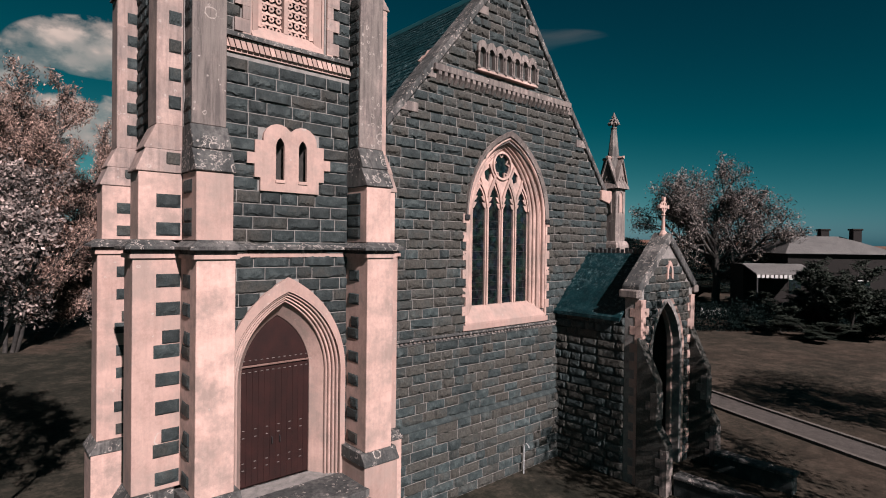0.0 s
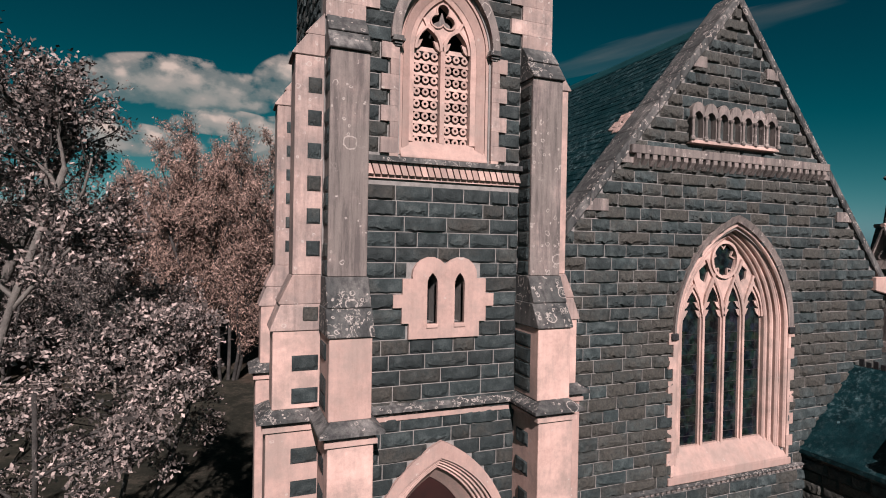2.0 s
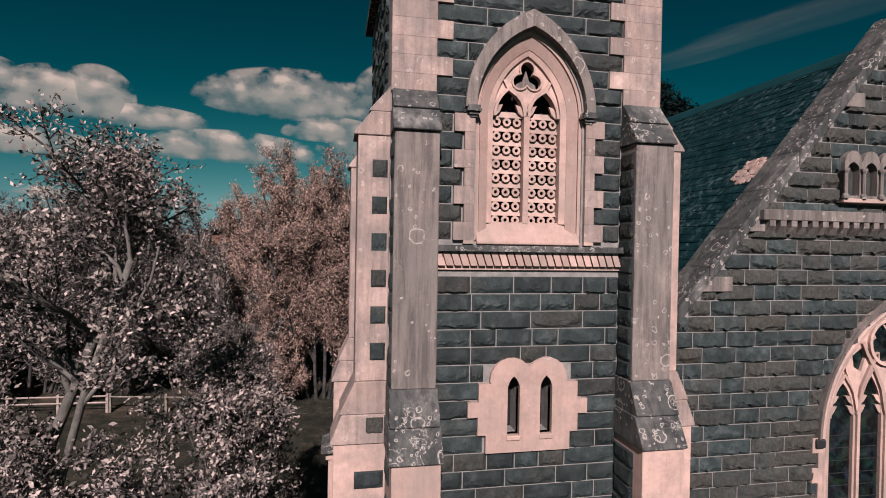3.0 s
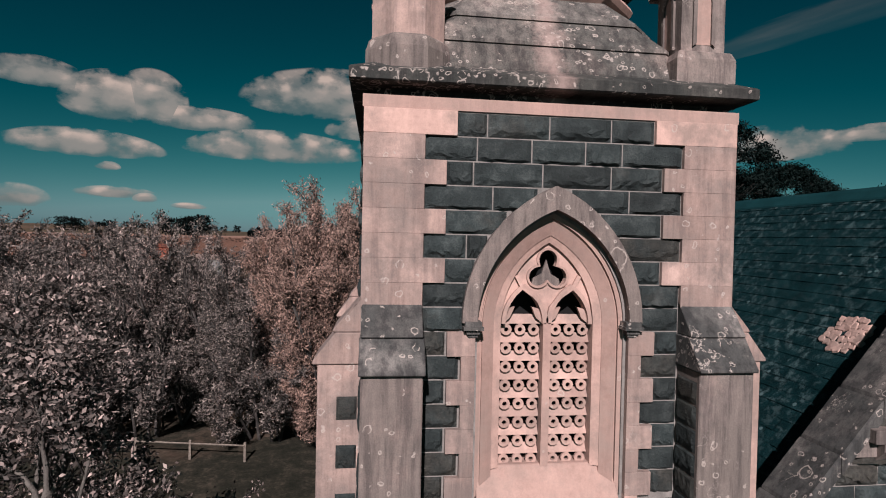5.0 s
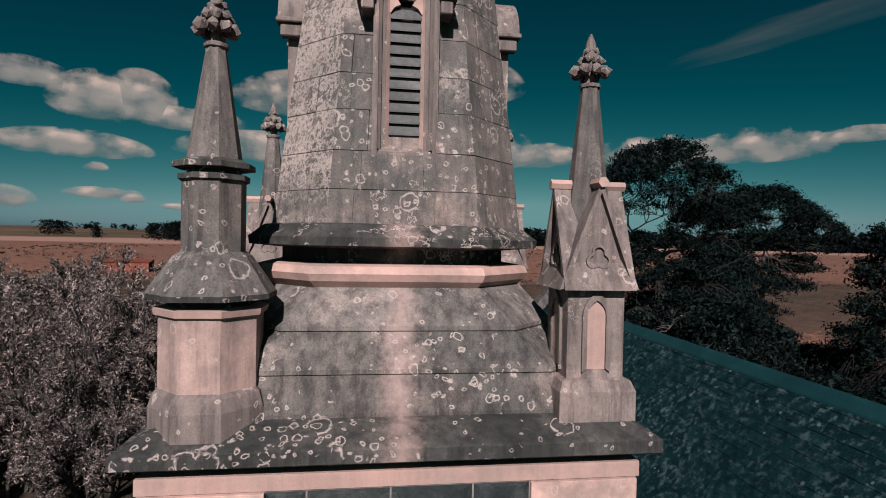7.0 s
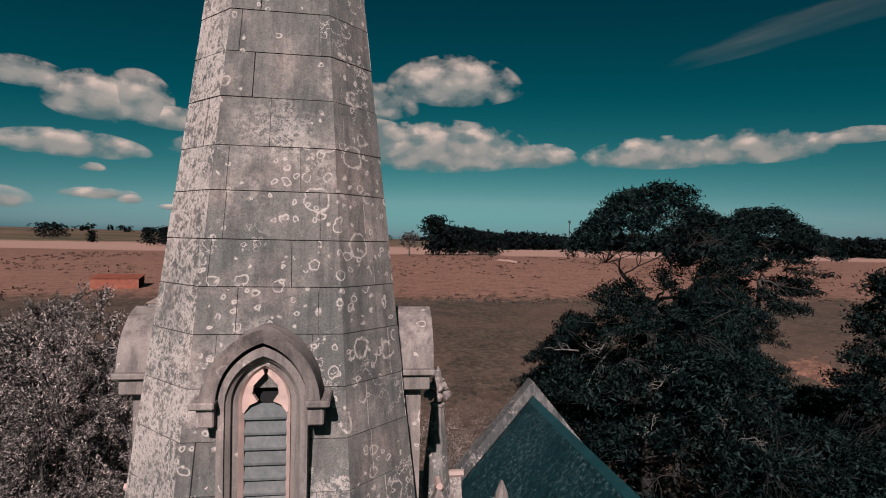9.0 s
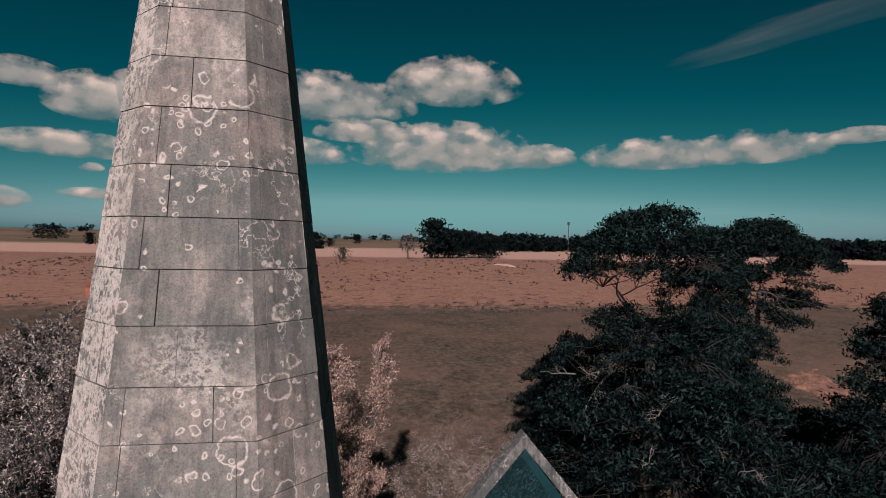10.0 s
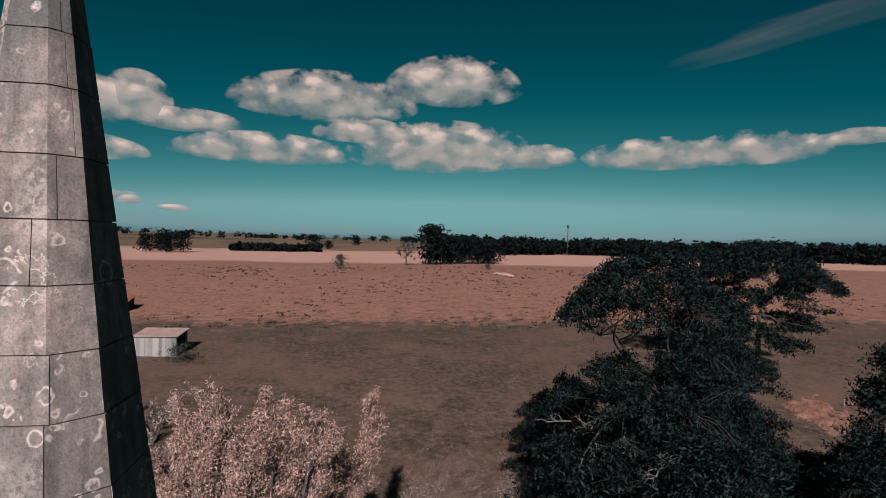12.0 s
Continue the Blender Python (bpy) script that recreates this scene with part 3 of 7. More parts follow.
# west door: flat surround, four moulded orders, boarded leaves below a transom
surround = bmesh.new()
inner, outer = arch(CX, 1.42, 2.75, 2.08, 16), arch(CX, 1.56, 2.75, 2.42, 16)
band(surround, [(CX - 1.42, SILL)] + inner + [(CX + 1.42, SILL)], [(CX - 1.56, SILL)] + outer + [(CX + 1.56, SILL)], FRONT - 0.085, FRONT + 0.3)
surround = part("door_surround", fixed(surround), DRESSING, tower, "pale stone pointed door surround with nested mouldings")
leg = lambda a, h: [(CX - a, SILL)] + arch(CX, a, 2.75, h, 16) + [(CX + a, SILL)]
for k in range(4):
    a, h = 1.42 - 0.078 * k, 2.08 - 0.066 * k
    y = FRONT - 0.03 + 0.055 * k
    # a deep narrow groove, then a rounded roll
    bm = bmesh.new()
    band(bm, leg(a - 0.02, h - 0.017), leg(a, h), y + 0.11, y + 0.3)
    part("groove", fixed(bm), DRESSING, surround)
    bm = bmesh.new()
    band(bm, leg(a - 0.036, h - 0.031), leg(a - 0.02, h - 0.017), y + 0.02, y + 0.3, y + 0.002)
    band(bm, leg(a - 0.062, h - 0.053), leg(a - 0.036, h - 0.031), y + 0.002, y + 0.3, y)
    band(bm, leg(a - 0.078, h - 0.066), leg(a - 0.062, h - 0.053), y, y + 0.3, y + 0.025)
    part("roll", fixed(bm), DRESSING, surround)
bm = bmesh.new()
band(bm, leg(0.88, 1.46), leg(1.108, 1.816), FRONT + 0.23, FRONT + 0.75, FRONT + 0.56)
part("reveal", fixed(bm), DRESSING, surround)
door_y = FRONT + 0.6
door = part("door", front([(CX - 0.9, SILL), (CX - 0.9, 2.98), (CX + 0.9, 2.98), (CX + 0.9, SILL)], door_y + 0.035, door_y + 0.08), DOOR_WOOD, tower, "dark red boarded double door with iron studs")
for i in range(12):
    x = CX - 0.88 + i * 1.76 / 12
    part("board", worn(solid(box, x + 0.0015, x + 1.76 / 12 - 0.0015, door_y, door_y + 0.034, SILL + 0.03, 2.95), 0.002), DOOR_WOOD, door)
part("tympanum", front([(x, z) for x, z in [(CX - 0.88, 3.06)] + [p for p in arch(CX, 0.88, 2.75, 1.44, 16) if p[1] > 3.07] + [(CX + 0.88, 3.06)]], door_y - 0.01, door_y + 0.05), DOOR_WOOD, door)
part("transom", worn(solid(box, CX - 0.88, CX + 0.88, door_y - 0.03, door_y + 0.03, 3.0, 3.045), 0.008), TRANSOM, door, "pale transom bar")
for z in (3.16, 2.88, 1.5, 1.32, 0.72, 0.55):
    for i in range(12):
        x = CX - 0.88 + (i + 0.5) * 1.76 / 12
        if i % 2 == 0 or z > 2.5:
            part("stud", worn(solid(box, x - 0.03, x + 0.03, door_y - 0.018, door_y + 0.002, z - 0.008, z + 0.008), 0.004), STUD, door)
for x in (CX - 0.1, CX + 0.1):
    part("door_handle", tube(bmesh.new(), [(x, door_y - 0.01, 1.05), (x, door_y - 0.05, 1.07), (x, door_y - 0.05, 1.2), (x, door_y - 0.01, 1.22)], 0.012), IRON, door)
# landing and steps
steps = thing("door_steps", "worn grey stone landing and steps before the tower door", "steps", at=(CX, FRONT - 0.6, GROUND))
for k in range(9):
    e = 0.02 + 0.3 * k
    if k == 0:
        part("landing", worn(solid(box, X0 + W + 0.06, X1 - W - 0.06, FRONT - 1.3, FRONT + 0.62, SILL - 0.2, SILL - 0.004), 0.02), WEATHERED, steps)
    else:
        part("step", worn(solid(box, X0 + W + 0.06 - 0.02 * k, X1 - W - 0.06 + 0.02 * k, FRONT - 1.3 - 0.3 * k, FRONT - 1.29, GROUND - 0.1, SILL - 0.2 * k + 0.002 * k), 0.02), WEATHERED, steps)

# twin slit window: one pale slab cut through by two lancets
lobes = [(5.43, 7.18), (5.43, 7.48), (5.29, 7.48), (5.29, 7.78), (5.12, 7.78), (5.12, 8.03), (5.3, 8.03), (5.3, 8.33), (5.5, 8.33)]
c1, rr = 5.86, 0.37
lobes += [(c1 + rr * math.cos(a), 8.38 + rr * math.sin(a)) for a in [math.pi * (1 - i / 9) for i in range(10)] if c1 + rr * math.cos(a) < 6.15]
mirror = [(2 * 6.165 - x, z) for x, z in lobes[::-1]]
slab = part("slit_window", pierced(lobes + mirror, slit_holes, FRONT - 0.085, FRONT + 0.1), DRESSING, tower, "pale stone slab with two narrow pointed slits")
for x in (5.9, 6.47):
    part("sill", worn(solid(box, x - 0.12, x + 0.12, FRONT - 0.11, FRONT + 0.2, 7.38, 7.455), 0.01), DRESSING, slab)
    # near-black sheet in place of the shade inside the slit
    part("dark_glass", solid(box, x - 0.13, x + 0.13, FRONT + 0.4, FRONT + 0.42, 7.4, 8.5), DARK, slab)

# dentil band under the belfry
band_part = part("dentil_band", solid(box, X0 + W - 0.02, X1 - W + 0.02, FRONT - 0.05, FRONT + 0.05, 10.2, 10.5), DRESSING, tower, "pale stone band of slanting dentils under a dark lip")
part("lip", fixed(front([(X0 + W - 0.02, 10.502), (X0 + W - 0.02, 10.6), (X1 - W + 0.02, 10.6), (X1 - W + 0.02, 10.502)], FRONT - 0.19, FRONT + 0.05)), WEATHERED, band_part)
n = 24
for i in range(n):
    x = X0 + W + (i + 0.5) * (2 * HALF - 2 * W) / n
    bm = bmesh.new()
    rake = 0.045
    cut = [(FRONT - 0.05, 10.22), (FRONT - 0.12, 10.27), (FRONT - 0.12, 10.498), (FRONT - 0.05, 10.498)]
    hull(bm, [(x - 0.056 + rake * (10.36 - zz) / 0.14, yy, zz) for yy, zz in cut], [(x + 0.052 + rake * (10.36 - zz) / 0.14, yy, zz) for yy, zz in cut])
    part("dentil", fixed(bm), DRESSING, band_part)

# belfry window
bx = BELL["cx"]
belfry = bmesh.new()
o, i = arch(bx, 1.13, 12.84, 1.67, 16), arch(bx, 0.95, 12.84, 1.38, 16)
band(belfry, i, o, FRONT - 0.1, FRONT + 0.1, FRONT - 0.13)
belfry = part("belfry_window", fixed(belfry), TINGED, tower, "pointed stone belfry window with pierced stone louvres and a hood mould")
for s in (-1, 1):
    bm = bmesh.new()
    x = bx + s * 1.0
    for k, (w, z0, z1, d) in enumerate(((0.1, 12.8, 12.86, 0.15), (0.12, 12.76, 12.8, 0.17), (0.08, 12.71, 12.76, 0.13), (0.06, 12.67, 12.71, 0.1))):
        box(bm, x - w, x + w, FRONT - d, FRONT + 0.02, z0, z1)
    part("label_stop", fixed(bm), WEATHERED, belfry)
bm = bmesh.new()
bl = lambda a, zs, h, z0: [(bx - a, z0)] + arch(bx, a, zs, h, 16) + [(bx + a, z0)]
band(bm, bl(0.88, 12.78, 1.34, 10.72), bl(0.97, 12.8, 1.44, 10.62), FRONT + 0.02, FRONT + 0.5, FRONT + 0.04)
band(bm, bl(0.855, 12.78, 1.31, 10.72), bl(0.88, 12.78, 1.34, 10.72), FRONT + 0.08, FRONT + 0.5)
part("splay", fixed(bm), DRESSING, belfry)
bm = bmesh.new()
band(bm, bl(0.7, 12.78, 1.13, 10.9), bl(0.855, 12.78, 1.31, 10.72), FRONT + 0.05, FRONT + 0.5, FRONT + 0.12)
part("inner_splay", fixed(bm), DRESSING, belfry)
bm = bmesh.new()
band(bm, bl(0.6, 12.78, 1.04, 10.98), bl(0.7, 12.78, 1.13, 10.98), FRONT + 0.13, FRONT + 0.5, FRONT + 0.17)
part("frame", fixed(bm), DRESSING, belfry)
hull_pts = [(FRONT - 0.06, 10.62), (FRONT - 0.06, 10.66), (FRONT + 0.2, 11.0), (FRONT + 0.5, 11.0), (FRONT + 0.5, 10.62)]
part("sill", worn(side(hull_pts, bx - 0.9, bx + 0.9), 0.01), DRESSING, belfry)
# toothed jamb stones
quoin(belfry, bx - 1.135, bx - 0.965, FRONT - 0.08, FRONT + 0.06, 10.62, GROUND + 43 * COURSE)
quoin(belfry, bx + 0.965, bx + 1.135, FRONT - 0.08, FRONT + 0.06, 10.62, GROUND + 43 * COURSE)
for k in range(43, 50):
    z = GROUND + k * COURSE
    t, w = z + COURSE, JAMB[k % 2]
    for s in (-1, 1):
        xs = sorted((bx + s * 0.965, bx + s * (0.965 + w)))
        quoin(belfry, xs[0], xs[1], FRONT - 0.08, FRONT + 0.06, z, t, STAINED)


def stroke(name, pts, w, y0, y1, mat, parent, close=False):
    """A flat stone bar of width w that follows points in (x, z)."""
    bm = bmesh.new()
    lo, hi = [], []
    for k, p in enumerate(pts):
        a, b = pts[max(k - 1, 0)], pts[min(k + 1, len(pts) - 1)]
        if close and k in (0, len(pts) - 1):
            a, b = pts[-2], pts[1]
        d = Vector((b[0] - a[0], b[1] - a[1])).normalized()
        nrm = Vector((-d.y, d.x)) * w / 2
        lo.append((p[0] - nrm.x, p[1] - nrm.y))
        hi.append((p[0] + nrm.x, p[1] + nrm.y))
    band(bm, lo, hi, y0, y1)
    return part(name, fixed(bm), mat, parent)


yt = FRONT + 0.17
# tracery: one stone plate cut by two pointed heads and a trefoil, with ribs on it
heads = []
for s in (1, -1):
    heads += arch(bx + s * 0.3, 0.235, 12.8, 0.43, 6)[::-1]
foils = [[(bx + 0.29 * q * math.cos(a), 13.46 + 0.29 * q * math.sin(a)) for a in [math.tau * k / 36 for k in range(36)] for q in [0.42 + 0.5 * abs(math.cos(1.5 * (a - math.pi / 2)))]]]
plate = arch(bx, 0.62, 12.8, 1.05, 16) + heads
part("tracery", pierced(plate, foils, yt + 0.05, yt + 0.15), DRESSING, belfry)
stroke("mullion", [(bx, 10.98), (bx, 12.8)], 0.1, yt, yt + 0.16, DRESSING, belfry)
for s in (-1, 1):
    c = bx + s * 0.3
    stroke("rib", arch(c, 0.265, 12.79, 0.48, 8), 0.05, yt, yt + 0.06, DRESSING, belfry)
    stroke("rib", [(bx, 12.8), (bx + s * 0.05, 13.0), (bx + s * 0.17, 13.14), (bx + s * 0.33, 13.25), (bx + s * 0.41, 13.4)], 0.05, yt + 0.002, yt + 0.06, DRESSING, belfry)
    for e in (-1, 1):
        part("cusp", front([(c + e * 0.24, 12.8), (c + e * 0.22, 12.97), (c + e * 0.11, 13.0), (c + e * 0.17, 12.86)][::-e], yt + 0.06, yt + 0.12), DRESSING, belfry)
edge = [(bx + 0.305 * q * math.cos(a), 13.46 + 0.305 * q * math.sin(a)) for a in [math.tau * k / 36 for k in range(37)] for q in [0.42 + 0.5 * abs(math.cos(1.5 * (a - math.pi / 2)))]]
stroke("trefoil", edge, 0.03, yt + 0.02, yt + 0.06, DRESSING, belfry, True)
part("trefoil_web", front([(bx - 0.2, 13.2), (bx - 0.17, 13.36), (bx - 0.06, 13.42), (bx, 13.6), (bx + 0.06, 13.42), (bx + 0.17, 13.36), (bx + 0.2, 13.2)], yt + 0.1, yt + 0.14), TINGED, belfry)


def louvre_panel(c, w, z0, z1):
    """One stone louvre: a sloping plate over a row of hanging pierced drops."""
    bm = bmesh.new()
    ya = yt + 0.1
    h = z1 - z0
    hull(bm, [(c - w, ya + 0.07, z1), (c - w, ya, z0 + h * 0.52), (c - w, ya + 0.03, z0 + h * 0.52), (c - w, ya + 0.1, z1)], [(c + w, ya + 0.07, z1), (c + w, ya, z0 + h * 0.52), (c + w, ya + 0.03, z0 + h * 0.52), (c + w, ya + 0.1, z1)])
    for k in range(3):
        x = c + (k - 1) * w * 0.67
        r = w * 0.27
        zc = z0 + h * 0.2
        pts = [(x + r * math.cos(a), zc + r * math.sin(a)) for a in [math.tau * j / 10 for j in range(11)]]
        band(bm, [(x + (u - x) * 0.42, zc + (v - zc) * 0.42) for u, v in pts], pts, ya - 0.004, ya + 0.03)
        hull(bm, [(x - r * 0.95, ya, z0 + h * 0.54), (x - r * 0.2, ya, zc + r * 0.9), (x + r * 0.2, ya, zc + r * 0.9), (x + r * 0.95, ya, z0 + h * 0.54)], [(x - r * 0.95, ya + 0.03, z0 + h * 0.54), (x - r * 0.2, ya + 0.03, zc + r * 0.9), (x + r * 0.2, ya + 0.03, zc + r * 0.9), (x + r * 0.95, ya + 0.03, z0 + h * 0.54)])
    return part("louvre", fixed(bm), DRESSING, belfry)


for s in (-1, 1):
    for k in range(8):
        z = 10.99 + k * 0.238
        louvre_panel(bx + s * 0.325, 0.268, z, z + 0.236)
# near-black sheet: the belfry's inner shade put into colour
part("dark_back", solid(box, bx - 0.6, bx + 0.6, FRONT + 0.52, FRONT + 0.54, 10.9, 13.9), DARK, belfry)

# ---- spire ----
def sunlit_run(m, cx, width):
    """A paler run of clean stone and painted sun highlight down the front, below the drip of the spire window."""
    nt = m.node_tree
    b = next(n for n in nt.nodes if n.type == "BSDF_PRINCIPLED")
    col, p = b.inputs["Base Color"].links[0].from_socket, coords(nt)
    sep = nt.nodes.new("ShaderNodeSeparateXYZ")
    nt.links.new(p, sep.inputs[0])
    off = maths(nt, "DIVIDE", maths(nt, "ABSOLUTE", maths(nt, "SUBTRACT", sep.outputs[0], cx)), width)
    run = maths(nt, "SUBTRACT", maths(nt, "MULTIPLY", fbm(nt, p, 5.0, 5, 0.7), 2.4), maths(nt, "ADD", off, 0.35), True)
    run = maths(nt, "MULTIPLY", run, maths(nt, "LESS_THAN", sep.outputs[1], CY))
    nt.links.new(mixed(nt, maths(nt, "MULTIPLY", run, 0.55), col, (0.34, 0.245, 0.222)), b.inputs["Base Color"])


SKIRT = lichen_stone("skirt_stone", (0.075, 0.07, 0.065), (0.122, 0.109, 0.1), (0.205, 0.167, 0.15), (0.066, 0.064, 0.06), 0.4, 1.0, 0.45, grit=0.4)
CRUSTED_SKIRT = lichen_stone("crusted_skirt_stone", (0.062, 0.06, 0.055), (0.104, 0.094, 0.086), (0.195, 0.158, 0.142), (0.05, 0.05, 0.047), 0.45, 2.4, 0.5, grit=0.45)
for m in (SKIRT, CRUSTED_SKIRT, CORNICE_SHADE_STONE):
    sunlit_run(m, 6.14, 0.26)
spire = thing("spire", "tall eight-sided stone spire with grey and white lichen above the tower", "spire", at=(CX, CY, 15.95))


def oct_pts(A, w, z, cx=CX, cy=CY):
    """A chamfered square: half width A, half length w of the main sides; starts at the front side's left end."""
    return [(cx - w, cy - A, z), (cx + w, cy - A, z), (cx + A, cy - w, z), (cx + A, cy + w, z), (cx + w, cy + A, z), (cx - w, cy + A, z), (cx - A, cy + w, z), (cx - A, cy - w, z)]


def oct_solid(name, rings, mat, parent, label="", cx=CX, cy=CY):
    bm = bmesh.new()
    made = [[bm.verts.new(p) for p in oct_pts(A, w, z, cx, cy)] for A, w, z in rings]
    for a, b in zip(made, made[1:]):
        for k in range(8):
            bm.faces.new((a[k], a[(k + 1) % 8], b[(k + 1) % 8], b[k]))
    bm.faces.new(made[0][::-1])
    bm.faces.new(made[-1])
    return part(name, fixed(bm), mat, parent, label)


APEX, Z0, SLOPE, SIDE = 30.715, 17.8, 0.1184, 0.554
SX, SY = 6.18, 14.45  # axis of the spire
# stone skirt in three lapped courses from the square to the eight sides
SK = [(15.94, 2.1, 1.98), (16.34, 1.98, 1.55), (16.74, 1.78, 1.2), (17.16, 1.5, 0.9)]
for k in range(3):
    (za, Aa, wa), (zb, Ab, wb) = SK[k], SK[k + 1]
    oct_solid("skirt_course", [(Aa - 0.06, wa - 0.02, za), (Aa + 0.035, wa + 0.02, za), (Aa + 0.035, wa + 0.02, za + 0.045), (Ab + 0.01, wb, zb), (Ab - 0.1, wb - 0.05, zb)], CRUSTED_SKIRT if k < 2 else SKIRT, spire, "lapped sloping stone course with pale lichen")
oct_solid("roll_moulding", [(1.5, 0.88, 17.15), (1.59, 0.93, 17.23), (1.63, 0.95, 17.31), (1.59, 0.93, 17.39), (1.5, 0.88, 17.41)], DRESSING, spire, "pale round stone moulding", SX - 0.06)
# neck and drip: the underside's shade is put into the dark stone colour
oct_solid("neck", [(1.34, 0.76, 17.4), (1.34, 0.76, 17.6)], CORNICE_SHADE_STONE, spire, "", SX - 0.06)
oct_solid("drip_course", [(1.3, 0.74, 17.57), (1.7, 0.98, 17.61), (1.71, 0.99, 17.7), (1.55, 0.88, 17.84), (1.4, 0.8, 17.86)], CORNICE_SHADE_STONE, spire, "projecting weathered stone drip course", SX - 0.04)
def inset(z, d):
    A = (APEX - z) * SLOPE - d
    return A, A * SIDE, z


# hollowed behind the spire windows
core = oct_solid("core", [inset(Z0, 0.022), inset(18.5, 0.022), inset(18.52, 0.4), inset(20.74, 0.4), inset(20.76, 0.022), inset(APEX - 0.9, 0.022)], JOINT, spire, cx=SX, cy=SY)


def spire_at(z):
    A = (APEX - z) * SLOPE
    return A, A * SIDE


srnd = random.Random(11)
z, row = Z0, 0
tips = []
near, far = [], bmesh.new()
while z < APEX - 0.6:
    hgt = srnd.uniform(0.4, 0.47) if z < 28.5 else 0.36
    (Aa, wa), (Ab, wb) = spire_at(z + 0.004), spire_at(z + hgt - 0.004)
    pa, pb = [Vector(p) for p in oct_pts(Aa, wa, z + 0.004, SX, SY)], [Vector(p) for p in oct_pts(Ab, wb, z + hgt - 0.004, SX, SY)]
    size = [(pa[(k + 1) % 8] - pa[k]).length for k in range(8)]
    total = sum(size)
    cuts, u = [], srnd.uniform(0, min(0.5, total * 0.3))
    while u < total - 0.2 or not cuts:
        cuts.append(u)
        u += srnd.uniform(0.5, 0.95)

    def on(pts, u):
        u %= total
        for k in range(8):
            if u <= size[k] + 1e-9:
                return pts[k].lerp(pts[(k + 1) % 8], u / size[k])
            u -= size[k]
        return pts[0]

    corners = [sum(size[:k]) for k in range(9)]
    spans = list(zip(cuts, cuts[1:] + [cuts[0] + total]))
    if z > 18.4 and z + hgt < 20.78:
        for k in range(0, 17, 2):  # leave the window openings of the four main sides free
            mid_u = sum(size[j % 8] for j in range(k)) + size[k % 8] / 2
            g0, g1 = mid_u - 0.345, mid_u + 0.345
            spans = [q for a, b in spans for q in ((a, min(b, g0)), (max(a, g1), b)) if q[1] - q[0] > 0.06]
    for c0, c1 in spans:
        us = [c0 + 0.003] + [c for c in corners + [c + total for c in corners[1:]] + [c + 2 * total for c in corners[1:]] if c0 + 0.03 < c < c1 - 0.03] + [c1 - 0.003]
        bm = bmesh.new()
        bulge = srnd.uniform(-0.004, 0.006)
        rows = []
        for u in us:
            lo, hi = on(pa, u), on(pb, u)
            out = Vector((lo.x - SX, lo.y - SY, 0)).normalized()
            rows.append([bm.verts.new(p) for p in (lo + out * bulge, hi + out * bulge, hi - out * 0.06, lo - out * 0.06)])
        for p, q in zip(rows, rows[1:]):
            for k in range(4):
                bm.faces.new((p[k], q[k], q[(k + 1) % 4], p[(k + 1) % 4]))
        bm.faces.new(rows[0])
        bm.faces.new(rows[-1][::-1])
        fixed(bm)
        mid = on(pa, (c0 + c1) / 2)
        if mid.y < CY + 0.3 and 17.7 < z < 29.5:
            near.append(part("spire_block", bm, SPIRE_STONE, core))
        else:
            me = bpy.data.meshes.new("tmp")
            bm.to_mesh(me)
            bm.free()
            far.from_mesh(me)
            bpy.data.meshes.remove(me)
    z += hgt
    row += 1
part("stonework", far, SPIRE_STONE, spire, kind="stuff")
bm = bmesh.new()
turned(bm, [(0.05, APEX - 0.62), (0.12, APEX - 0.6), (0.12, APEX - 0.52), (0.06, APEX - 0.45), (0.05, APEX - 0.2), (0.16, APEX - 0.1), (0.18, APEX), (0.1, APEX + 0.14), (0.02, APEX + 0.3)], 8, SX, SY)
part("finial", fixed(bm), WEATHERED, spire)


